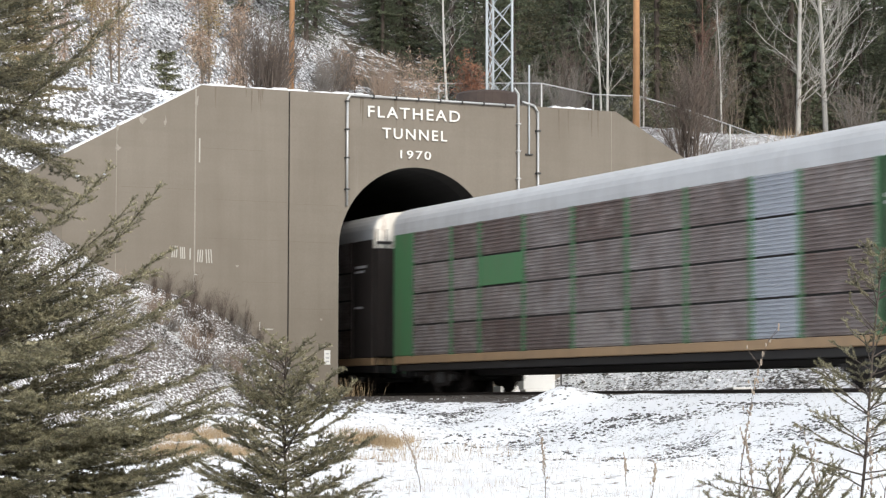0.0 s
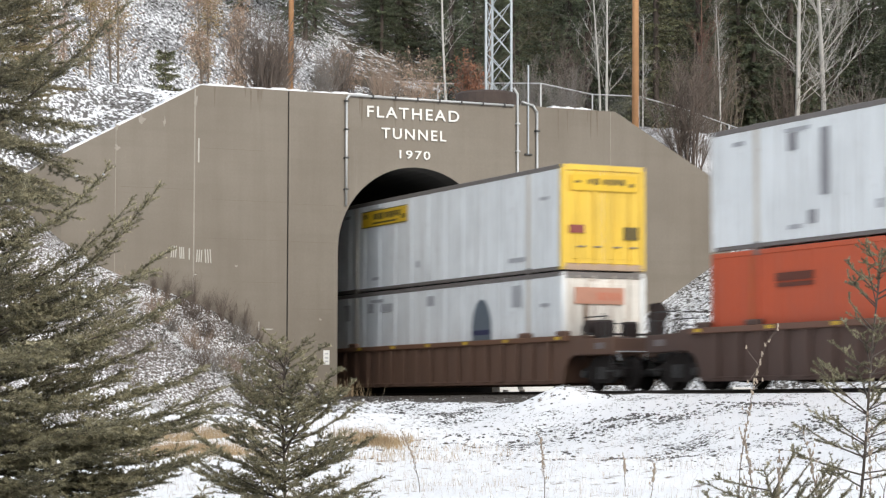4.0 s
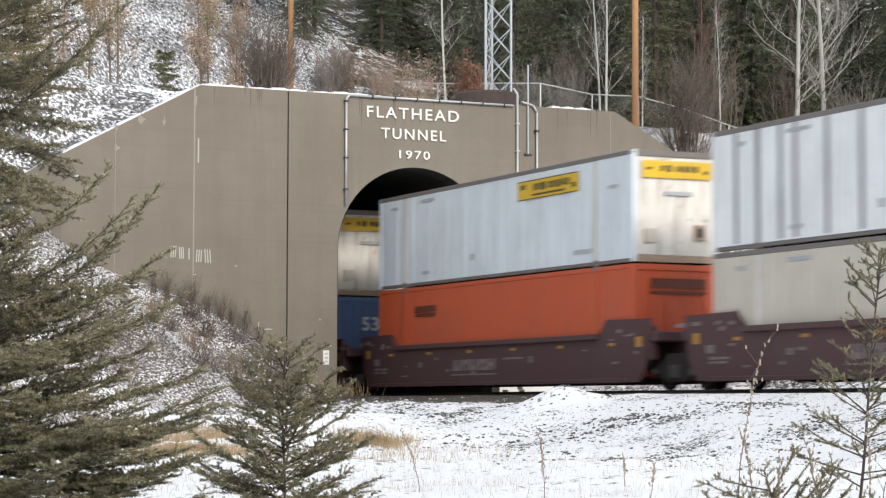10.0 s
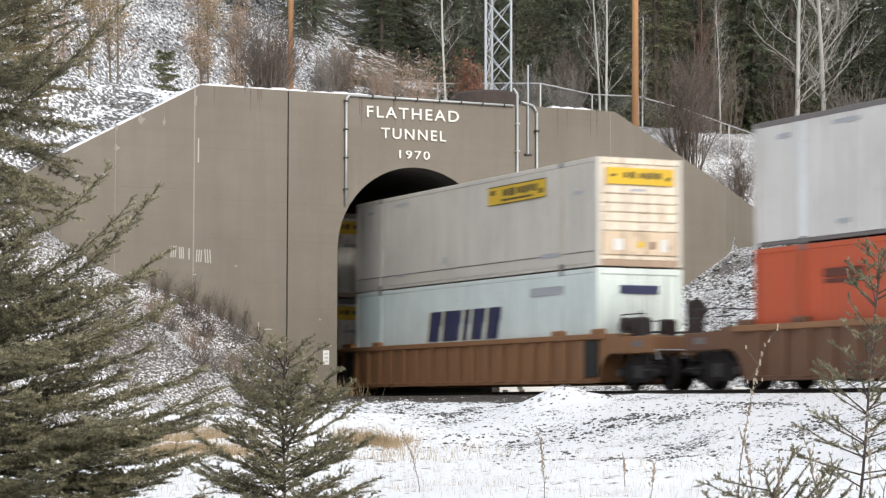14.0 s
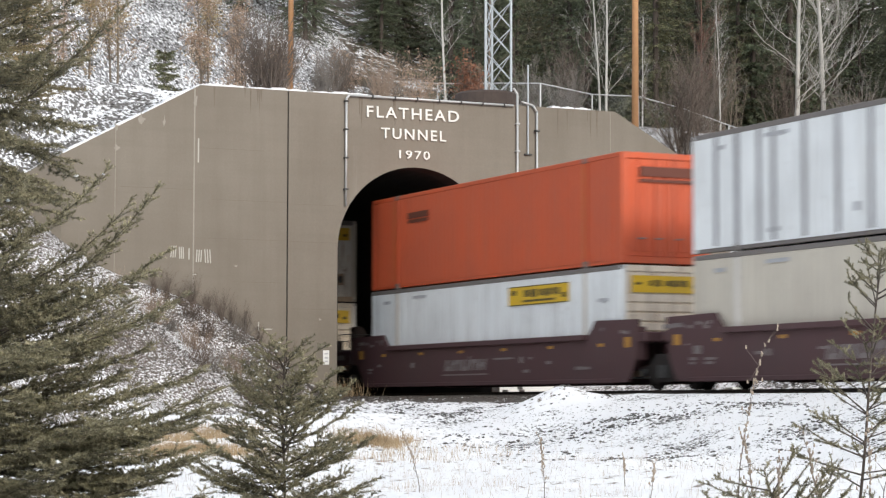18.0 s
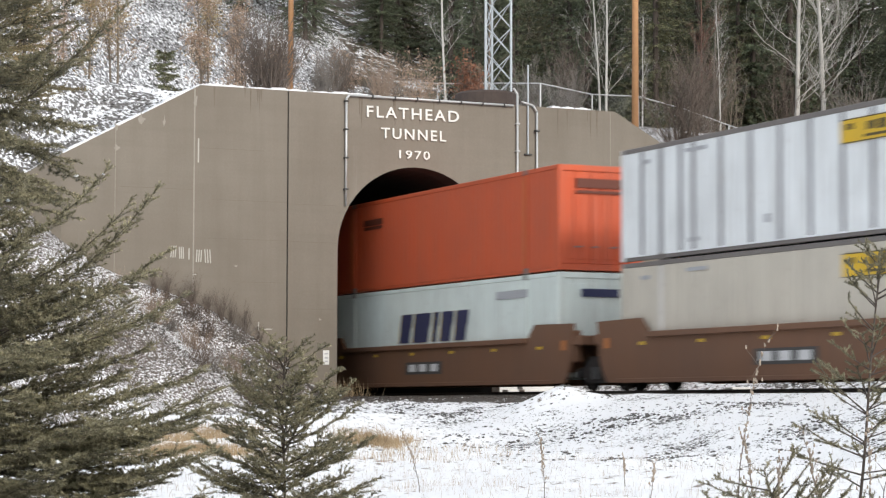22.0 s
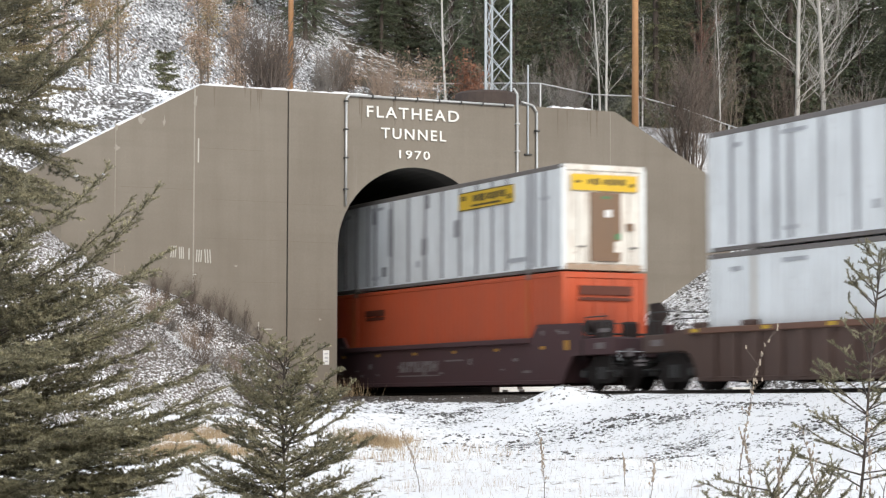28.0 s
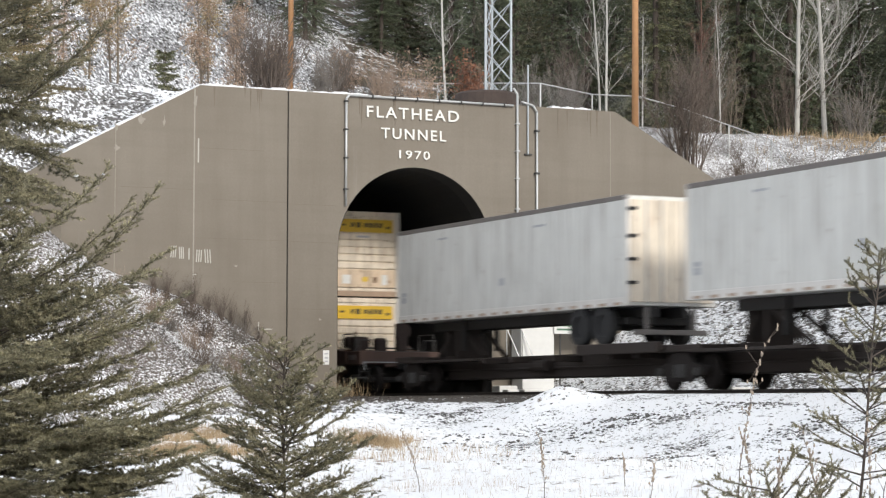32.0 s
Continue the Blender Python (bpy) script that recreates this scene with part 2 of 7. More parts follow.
BALLAST = snowy("ballast", 0.06, (0.10, 0.085, 0.072), 9.0, (0.035, 0.03, 0.026))
FLOOR = snowy("forest_floor", 0.28, (0.13, 0.095, 0.06), 1.8, (0.05, 0.04, 0.028))
SNOW_CAP = simple("fresh_snow", (0.82, 0.84, 0.87), 0.8, var=0.05)
RAIL = simple("rail_steel", (0.055, 0.045, 0.04), 0.6, 0.5)
TIE = simple("tie_wood", (0.07, 0.055, 0.045), 0.9)
BARK = simple("fir_bark", (0.075, 0.06, 0.05), 0.95, scale=14)
BARK_GREY = simple("aspen_bark", (0.50, 0.485, 0.455), 0.85, var=0.3, scale=5)
TWIG = simple("brown_twigs", (0.145, 0.115, 0.095), 0.9)
TWIG_LIGHT = simple("tan_twigs", (0.20, 0.165, 0.13), 0.9)
TWIG_RED = simple("reddish_twigs", (0.17, 0.10, 0.075), 0.9)
TWIG_PINK = simple("pinkish_tan_twigs", (0.31, 0.235, 0.18), 0.9)
TWIG_GREY = simple("grey_twigs", (0.21, 0.19, 0.17), 0.9)
NEEDLE = foliage("fir_needles", (0.118, 0.112, 0.062), (0.228, 0.208, 0.116), (0.40, 0.36, 0.235), tufts=7.0)
NEEDLE_BROWN = foliage("yellowish_fir_needles", (0.12, 0.095, 0.04), (0.21, 0.165, 0.07), (0.30, 0.24, 0.11))
FAR_NEEDLE = foliage("forest_needles", (0.080, 0.102, 0.062), (0.130, 0.160, 0.092), (0.20, 0.215, 0.13))
FAR_PINE = foliage("pine_needles", (0.095, 0.106, 0.058), (0.155, 0.162, 0.082), (0.23, 0.215, 0.115))
LARCH = foliage("larch_needles", (0.32, 0.22, 0.11), (0.44, 0.32, 0.17), (0.38, 0.34, 0.20))
RUSSET = foliage("russet_leaves", (0.34, 0.23, 0.16), (0.46, 0.33, 0.24), (0.52, 0.42, 0.33))
RUSSET_DEEP = foliage("deep_russet_leaves", (0.22, 0.085, 0.045), (0.34, 0.14, 0.075), (0.40, 0.20, 0.12))
DRYGRASS = foliage("dry_grass_blades", (0.28, 0.19, 0.10), (0.42, 0.31, 0.18), (0.5, 0.4, 0.26))
WEEDS = foliage("weed_stalks", (0.34, 0.28, 0.23), (0.48, 0.41, 0.34), (0.56, 0.48, 0.41))
POLE_WOOD = simple("pole_wood", (0.50, 0.27, 0.13), 0.85, var=0.25, scale=8)
BLACK = simple("black_iron", (0.022, 0.020, 0.019), 0.7)
DARKGREY = simple("dark_grey_steel", (0.06, 0.058, 0.056), 0.7)
SIGN_WHITE = simple("sign_white", (0.72, 0.72, 0.70), 0.6, var=0.1)
YELLOW = painted("sign_yellow", (0.72, 0.46, 0.02), 0.1, grime=0.15)
YELLOW_DARK = simple("sign_dark_print", (0.10, 0.075, 0.02), 0.6)
GREYPRINT = simple("grey_print", (0.43, 0.44, 0.46), 0.7)
WHITEPRINT = simple("white_print", (0.66, 0.66, 0.66), 0.7)
NAVY = simple("navy_print", (0.025, 0.03, 0.09), 0.6)
RUBBER = simple("tyre_rubber", (0.025, 0.025, 0.026), 0.85)
P = dict(
    white=painted("paint_white", (0.86, 0.895, 0.90), 0.36, grime=0.42),
    pale=painted("paint_pale_grey", (0.735, 0.71, 0.67), 0.36, grime=0.42),
    grey=painted("paint_grey", (0.64, 0.60, 0.53), 0.32, grime=0.34),
    beige=painted("paint_beige", (0.62, 0.575, 0.485), 0.32, grime=0.36),
    sky=painted("paint_sky_white", (0.74, 0.81, 0.85), 0.32, grime=0.3),
    mint=painted("paint_mint_white", (0.74, 0.82, 0.78), 0.32, grime=0.3),
    orange=painted("paint_orange", (0.57, 0.092, 0.028), 0.3, grime=0.35),
    red=painted("paint_brick_red", (0.24, 0.05, 0.042), 0.2, grime=0.25),
    blue=painted("paint_blue", (0.075, 0.15, 0.32), 0.15, grime=0.2),
    navy=painted("paint_navy", (0.035, 0.07, 0.14), 0.15, grime=0.2),
    yellow=painted("paint_yellow", (0.78, 0.53, 0.06), 0.3, grime=0.3),
    door_white=door_paint("paint_door_white", (0.79, 0.76, 0.695), 0.75, 0.5),
    door_cream=door_paint("paint_door_cream", (0.83, 0.735, 0.60), 0.7, 0.5),
    door_brown=painted("paint_door_brown", (0.20, 0.12, 0.07), 0.4),
    green=painted("paint_green", (0.065, 0.21, 0.085), 0.4, grime=0.45),
    door_rust=door_paint("paint_door_rusty", (0.74, 0.59, 0.43), 0.9, 0.7),
    sill=painted("paint_sill_tan", (0.42, 0.30, 0.21), 0.5, grime=0.4),
    trailer=painted("paint_trailer_white", (0.70, 0.70, 0.665), 0.5, grime=0.55),
    roofwhite=painted("paint_roof_white", (0.56, 0.57, 0.58), 0.3),
)
C = dict(
    maroon=painted("car_maroon", (0.082, 0.036, 0.039), 0.5, 0.7, (0.04, 0.035, 0.03)),
    maroon_dark=painted("car_dark_maroon", (0.082, 0.040, 0.040), 0.5, 0.7, (0.04, 0.035, 0.03)),
    dark=painted("car_dark_brown", (0.098, 0.056, 0.042), 0.5, 0.7, (0.04, 0.03, 0.025)),
    brown=painted("car_brown", (0.150, 0.081, 0.052), 0.5, 0.7, (0.06, 0.042, 0.03)),
    ochre=painted("car_ochre", (0.30, 0.145, 0.062), 0.6, 0.7, (0.10, 0.055, 0.035)),
    tan=painted("car_tan", (0.175, 0.084, 0.044), 0.5, 0.7, (0.09, 0.05, 0.035)),
    rust=painted("car_rust", (0.17, 0.082, 0.052), 0.6, 0.7, (0.08, 0.05, 0.035)),
    black=painted("car_black", (0.032, 0.023, 0.019), 0.3, 0.85, (0.045, 0.032, 0.026)),
)
RIBGREY = painted("post_grey", (0.27, 0.27, 0.29), 0.2)
RAILGREY = painted("rail_grey", (0.17, 0.155, 0.145), 0.5)
# ---------------------------------------------------------------- ground: one sheet
def smooth(a, b, x):
    t = np.clip((x - a) / (b - a), 0, 1)
    return t * t * (3 - 2 * t)


def coping(X):
    return np.minimum(9.40, 9.40 - 0.54 * (np.abs(X) - 7.3))


def bank_right(X, Y):
    b = np.clip(0.645 * (X - 4.3), 0, None)
    top = 9.3 + 0.02 * (X - 18)
    b = np.where(b < 7.5, b, 7.5 + (top - 7.5) * (1 - np.exp(-(b - 7.5) / (top - 7.5))))
    # a hollow in front of the wing wall
    cap = 5.0 + 0.13 * (X - 12) + 1.0 * np.clip(-Y - 1.2, 0, None) + 1.2 * np.clip(X - 15.6, 0, None)
    wing = (Y < 0.4 + 0.505 * np.clip(X - 11.64, 0, 4.3)) & (X > 11.8)
    return np.where(wing, np.minimum(b, np.maximum(cap, 4.8)), b)


def front_left(X, Y):
    d = np.clip(-2.4 - X, 0, None)
    k = smooth(-15, -25, Y)
    low = -0.12 - 0.20 * smooth(0.3, 1.7, d) - (0.30 + 0.75 * k) * smooth(1.3, 6.2, d) - (1.35 - 0.75 * k) * smooth(5.0, 27, d)
    far = np.clip(-X - 34, 0, None)
    low = low + 0.05 * far
    tal = 0.555 * (-3.1 - X) - 0.62 * np.clip(-Y - 0.3, 0, None) + 0.35 * np.sin(Y * 0.9 + X * 0.7)
    tal = np.clip(np.minimum(tal, 6.0), None, 6.0)
    k = 0.35
    m = np.maximum(low, tal)
    return m + np.where(np.abs(low - tal) < k, (k - np.abs(low - tal)) ** 2 / (4 * k), 0)


def fbm(X, Y, s, seed):
    r = np.random.default_rng(seed)
    out, amp = 0.0, 1.0
    for o in range(4):
        f = (2 ** o) / s
        for j in range(3):
            a = r.uniform(0, math.pi)
            out = out + amp * np.sin((X * math.cos(a) + Y * math.sin(a)) * f * 6.28 + r.uniform(0, 6.28)) / 3
        amp *= 0.55
    return out


def height(X, Y):
    X, Y = np.asarray(X, float), np.asarray(Y, float)
    front = np.where(X < 0, front_left(X, Y), np.where(X > 2.4, np.maximum(bank_right(X, Y), -0.12 - 0.3 * smooth(0.3, 1.2, X - 2.4) * (X < 5)), -0.12))
    edge = np.maximum(np.maximum(coping(X), np.where(X > 0, bank_right(X, Y), 0.555 * (-3.1 - X))), -1)
    edge = np.minimum(edge, 9.6)
    bench = 9.85 + 0.35 * smooth(-4, -9, X) + 0.8 * smooth(4, 16, Y) * smooth(8, -2, X)
    back = edge + (bench - edge) * smooth(0.6, 6.5, Y)
    hill = np.clip(Y - 20 - 0.35 * np.clip(X, -60, 60), 0, None)
    back = back + 70 * (1 - np.exp(-hill * 0.55 / 70))
    z = np.where(Y < 0.3 + 0.505 * np.clip(np.abs(X) - 11.64, 0, 4.5), front, back)
    lumps = fbm(X, Y, 7.0, 3) * 0.10 + fbm(X, Y, 1.9, 4) * 0.045
    calm = smooth(2.8, 7.0, np.abs(X)) + smooth(1, 4, Y)
    z = z + lumps * np.clip(calm, 0, 1) * np.where((Y > -0.6) & (Y < 1.0), 0.3, 1)
    # low heap of plough spoil beside the line
    heap = np.hypot((X + 5.0) / 1.1, (Y + 19.2) / 1.25)
    z = z + 0.56 * np.exp(-heap ** 1.3 * 1.2)
    return z


def ground_z(x, y):
    return float(height(np.array([x]), np.array([y]))[0])


def axis_steps(lo, f0, f1, hi, fine, grow=1.28):
    mid = list(np.arange(f0, f1 + 1e-6, fine))
    a, s, x = [], fine, f0
    while x > lo:
        s = min(s * grow, 120)
        x -= s
        a.append(x)
    b, s, x = [], fine, mid[-1]
    while x < hi:
        s = min(s * grow, 120)
        x += s
        b.append(x)
    return np.array(a[::-1] + mid + b)


gx = axis_steps(-1800, -34, 30, 1800, 0.33)
gy = axis_steps(-1800, -64, 34, 1800, 0.36)
gy = np.sort(np.concatenate([gy[np.abs(gy - 0.3) > 0.25], [0.15, 0.55]]))
GX, GY = np.meshgrid(gx, gy)
GZ = height(GX, GY)
nx, ny = len(gx), len(gy)
ii, jj = np.meshgrid(np.arange(nx - 1), np.arange(ny - 1))
quads = np.stack([jj * nx + ii, jj * nx + ii + 1, (jj + 1) * nx + ii + 1, (jj + 1) * nx + ii], -1).reshape(-1, 4)
cx = (gx[ii] + gx[ii + 1]).ravel() / 2
cy = (gy[jj] + gy[jj + 1]).ravel() / 2
jump = (gy[jj].ravel() > 0.1) & (gy[jj].ravel() < 0.2)
keep = ~(jump & (np.abs(cx) < 3.3))
quads, cx, cy = quads[keep], cx[keep], cy[keep]
gm = raw_mesh("ground", np.stack([GX, GY, GZ], -1).reshape(-1, 3), quads)
for m in (SNOW, RUBBLE, RUBBLE_T, BALLAST, FLOOR, SNOW_BROKEN, BRUSHY, CREST, RUBBLE_UP):
    gm.materials.append(m)
jit = fbm(cx, cy, 4.0, 9) * 0.6
idx = np.zeros(len(cx), np.int32)
idx[(cy < 0.3) & (cx > 3.0 + jit * 0.4)] = 1
idx[(cy < 3.0) & (cx > 11.0 + jit * 0.8)] = 8
tal_left = (0.555 * (-3.1 - cx) - 0.62 * np.clip(-cy - 0.3, 0, None)) > -1.1 + jit * 0.4
idx[(cy < 0.3) & (cx < -2.5) & (cx > -8.4 + 1.4 * jit)] = 5
idx[(cy < 0.3) & (cx < -2.5) & tal_left] = 6
idx[(cy < 0.3) & (cx < 3.6 + jit * 0.3) & (cx > -2.35 - 1.2 * smooth(-24, -17, cy) + jit * 0.3)] = 3
idx[(cy < 0.3) & (cy > -17) & (cx > -3.5 - 0.8 * smooth(-17, -12, cy) + jit * 0.45) & (cx < 0)] = 3
idx[np.hypot((cx + 5.0) / 1.1, (cy + 19.2) / 1.25) < 1.05] = 0
idx[(cy > 0.3) & (idx != 8)] = 1
idx[(cy > 0.3) & (cx > 7.5 + jit)] = 8
idx[(cy > 0.3) & (cx < -6 + jit)] = 7
idx[(cy > 0.3) & (cy < 9 + jit) & (cx > -8 + jit) & (cx < 6.2)] = 0
idx[(cy > 16)] = 2
idx[(cy > 7 + jit) & (cx > 9 + 0.12 * cy + jit * 3)] = 4
idx[(cy < 7) & (cx > 20.5 + jit)] = 4
gm.polygons.foreach_set("material_index", idx)
gm.polygons.foreach_set("use_smooth", np.ones(len(idx), bool))
ground = tagged(new("ground", gm), "snow-dusted stony ground with dead grass and ballast", "ground", kind="structure")

# ---------------------------------------------------------------- track
track = thing("railway_track", "single railway track with dark steel rails on snowy ballast", "track", kind="structure")
for sx in (-1, 1):
    prof = [(-.07, -.17), (.07, -.17), (.07, -.15), (.012, -.13), (.012, -.05), (.036, -.04), (.036, 0), (-.036, 0), (-.036, -.04), (-.012, -.05), (-.012, -.13), (-.07, -.15)]
    part("rail", Build().prism([(sx * 0.7525 + a, b) for a, b in prof], "y", -900, 800), RAIL, track)
tie = Build().box(-1.3, 1.3, -0.115, 0.115, -0.36, -0.165, 0.01).mesh("tie")
tie.materials.append(TIE)
for i in range(120):
    o = part("tie", tie, None, track)
    o.location = (0, -60 + i * 0.52, 0)

# ---------------------------------------------------------------- portal wall and tunnel
HALF, SPRING = 2.715, 4.515
THICK = 0.75
portal = thing("wall_portal", "weathered brown-grey concrete tunnel portal with stepped coping", "wall", kind="structure")


def arch(r=HALF, n=28):
    return [(r * math.cos(a), SPRING + r * math.sin(a)) for a in [math.pi * i / n for i in range(n + 1)]]


def wall_top(x):
    return 9.45 if abs(x) <= 7.3 else 9.45 - 0.54 * (abs(x) - 7.3)


for x0, x1 in ((-11.64, -9.99), (-9.98, -7.485), (-7.475, -4.425), (4.405, 7.125), (7.135, 11.64)):
    top = [(x0, wall_top(x0)), (x1, wall_top(x1))]
    out = [(x0, -1.2), (x1, -1.2), (x1, wall_top(x1))]
    for knee in (7.3, -7.3):
        if x0 < knee < x1:
            out.append((knee, 9.45))
    out.append((x0, wall_top(x0)))
    part("panel", Build().prism(out, "y", 0, THICK), CONCRETE, portal)
mid = [(-4.385, -1.2), (-HALF, -1.2)] + arch()[::-1] + [(HALF, -1.2), (4.395, -1.2), (4.395, 9.45), (-4.385, 9.45)]
part("panel", Build().prism(mid, "y", -0.02, THICK), CONCRETE, portal, "centre panel round the arched opening")
part("joint", Build().box(-4.43, -4.38, 0.03, THICK - .05, -1.2, 9.43), JOINT, portal, "black open joint")
for xx in (-9.985, -7.48, 7.13):
    wd = .022 if xx > -9 and xx < 0 else .009
    part("joint", Build().box(xx - wd, xx + wd, -0.004, 0.02, 0.5, wall_top(xx) - 0.02), CONC_PALE, portal, "pale efflorescence along a pour joint")
for s in (-1, 1):
    x0, y0, z0 = s * 11.64, 0.0, wall_top(11.64)
    x1, y1 = s * 15.8, 2.1
    z1 = z0 - (0.30 if s > 0 else 0.54) * math.hypot(x1 - x0, y1)
    b = Build().add([(x0, y0, -1), (x1, y1, -1), (x1, y1, z1), (x0, y0, z0), (x0, y0 + .8, -1), (x1, y1 + .8, -1), (x1, y1 + .8, z1), (x0, y0 + .8, z0)],
                    [(0, 1, 2, 3), (4, 5, 6, 7), (0, 1, 5, 4), (1, 2, 6, 5), (2, 3, 7, 6), (3, 0, 4, 7)])
    part("wing", b, CONCRETE, portal, "swept-back wing wall")
for x0, x1, z in ((-7.4, -4.45, 4.72), (-4.36, -2.75, 4.70), (-6.9, -4.45, 5.92), (-4.36, -2.75, 5.88), (-7.4, -5.2, 7.5), (2.9, 4.3, 5.9), (4.5, 7.0, 6.0), (-9.9, -7.5, 6.2), (-6.2, -4.5, 3.4), (-4.3, -2.8, 2.6)):
    part("pour_line", Build().box(x0, x1, -0.024 if abs(x0) < 4.39 else -0.003, 0.02, z, z + 0.014), DARKLINE, portal, "fine dark line between concrete lifts")
for k, (xx, zz, wd, hh) in enumerate(((-9.97, 8.02, .10, .16), (-9.95, 7.40, .13, .12), (-9.18, 8.30, .16, .20), (-8.45, 8.25, .06, .22), (-7.44, 8.9, .09, .3), (-10.6, 6.2, .12, .1), (-6.1, 3.9, .1, .06), (-3.3, 2.3, .07, .05))):
    ring = [(xx + wd * (.6 + .4 * math.sin(i * 2.7 + k)) * math.cos(i * .785), zz + hh * (.6 + .4 * math.cos(i * 1.9 + k)) * math.sin(i * .785)) for i in range(8)]
    part("stain", Build().prism(ring, "y", -0.025 if abs(xx) < 4.38 else -0.005, 0.01), CONC_PALE, portal, "pale lime bloom on the concrete")
# snow lying on the coping
for a, bb in ((-11.6, -7.32), (-7.28, -1.2), (4.9, 6.4)):
    b = Build()
    n = 26
    for i in range(n):
        u0, u1 = a + (bb - a) * i / n, a + (bb - a) * (i + 1) / n
        h0 = 0.03 + 0.035 * abs(math.sin(i * 2.1)) + 0.02 * math.sin(i * 0.7)
        z = wall_top
        b.add([(u0, .03, z(u0)), (u1, .03, z(u1)), (u1, .03, z(u1) + h0), (u0, .03, z(u0) + h0), (u0, .7, z(u0)), (u1, .7, z(u1)), (u1, .7, z(u1) + h0), (u0, .7, z(u0) + h0)],
              [(0, 1, 2, 3), (4, 5, 6, 7), (3, 2, 6, 7), (0, 3, 7, 4), (1, 2, 6, 5)])
    part("snow_cap", b, SNOW_CAP, portal, "thin snow on the coping")

tunnel = thing("tunnel_bore", "concrete-lined railway tunnel bore with arched roof, its gloom put into a near-black colour", "tunnel", kind="structure")
ring_in = [(-HALF, -0.6), (-HALF, SPRING)] + arch()[::-1][1:-1] + [(HALF, SPRING), (HALF, -0.6)]
ring_out = [(x * 1.18, (z + 0.2) * 1.06 if z > 0 else z) for x, z in ring_in]
b = Build()
n = len(ring_in)
ys = [THICK - 0.01, 20, 120, 850]
for y in ys:
    for px, pz in ring_in + ring_out:
        b.v.append((px, y, pz))
for k in range(len(ys) - 1):
    for i in range(n - 1):
        o, o2 = k * 2 * n, (k + 1) * 2 * n
        b.f += [(o + i, o + i + 1, o2 + i + 1, o2 + i), (o + n + i, o + n + i + 1, o2 + n + i + 1, o2 + n + i)]
part("lining", b, LINING_GLOOM, tunnel)
# added sheet just inside the arch, dark in place of the reveal's shade
sleeve = Build()
small = [(x * (HALF - .014) / HALF, z - .014 if z > SPRING else z) for x, z in ring_in]
for y in (-0.012, THICK + .05):
    sleeve.v += [(px, y, pz) for px, pz in small]
sleeve.f += [(i, i + 1, n + i + 1, n + i) for i in range(n - 1)]
part("portal_sleeve", sleeve, REVEAL_SHADE, tunnel, "added near-black sheet standing for the shade in the arch reveal")
part("tunnel_floor", Build().box(-HALF - .2, HALF + .2, 0.3, 850, -0.7, -0.2), LINING_GLOOM, tunnel)
part("tunnel_end", Build().box(-4, 4, 850, 851, -1, 9), LINING_GLOOM, tunnel)


def text_points(text, width, cap, space, weight):
    """The built-in font as a mesh, its points scaled to a width and a cap height."""
    cu = bpy.data.curves.new("letters", "FONT")
    cu.body, cu.size, cu.extrude, cu.offset = text, 1.0, 0.02, weight
    cu.align_x = "CENTER"
    cu.space_character = space
    cu.resolution_u = 4
    tmp = new("letters", cu)
    bpy.context.view_layer.update()
    me = bpy.data.meshes.new_from_object(tmp.evaluated_get(bpy.context.evaluated_depsgraph_get()))
    bpy.data.objects.remove(tmp)
    co = np.zeros(len(me.vertices) * 3, np.float32)
    me.vertices.foreach_get("co", co)
    co = co.reshape(-1, 3)
    lo, hi = co.min(0), co.max(0)
    u = (co[:, 0] - (lo[0] + hi[0]) / 2) / (hi[0] - lo[0]) * width
    w = (co[:, 1] - lo[1]) / (hi[1] - lo[1]) * cap
    me.materials.clear()
    return me, u, w, co[:, 2]


def lettering(text, width, cap, x, z, name, parent, y=-0.055):
    me, u, w, d = text_points(text, width, cap, 1.22, 0.008)
    me.vertices.foreach_set("co", np.stack([x + u, y + d, z + w], 1).astype(np.float32).ravel())
    return part(name, me, LETTER, parent, "raised white letters")


def number(parent, text, width, cap, face, depth, at, z):
    """A painted number on a container's side ('x') or its doors ('y')."""
    me, u, w, d = text_points(text, width, cap, 1.0, 0.02)
    d = depth + d * .2
    co = [d, at - u, z + w] if face == "x" else [at + u, d, z + w]
    me.vertices.foreach_set("co", np.stack(co, 1).astype(np.float32).ravel())
    return part("number", me, WHITEPRINT, parent, "white painted number")


lettering("FLATHEAD", 3.24, 0.355, -0.13, 8.77, "letters", portal)
lettering("TUNNEL", 2.28, 0.34, -0.11, 8.11, "letters", portal)
lettering("1970", 1.08, 0.27, -0.08, 7.49, "letters", portal)
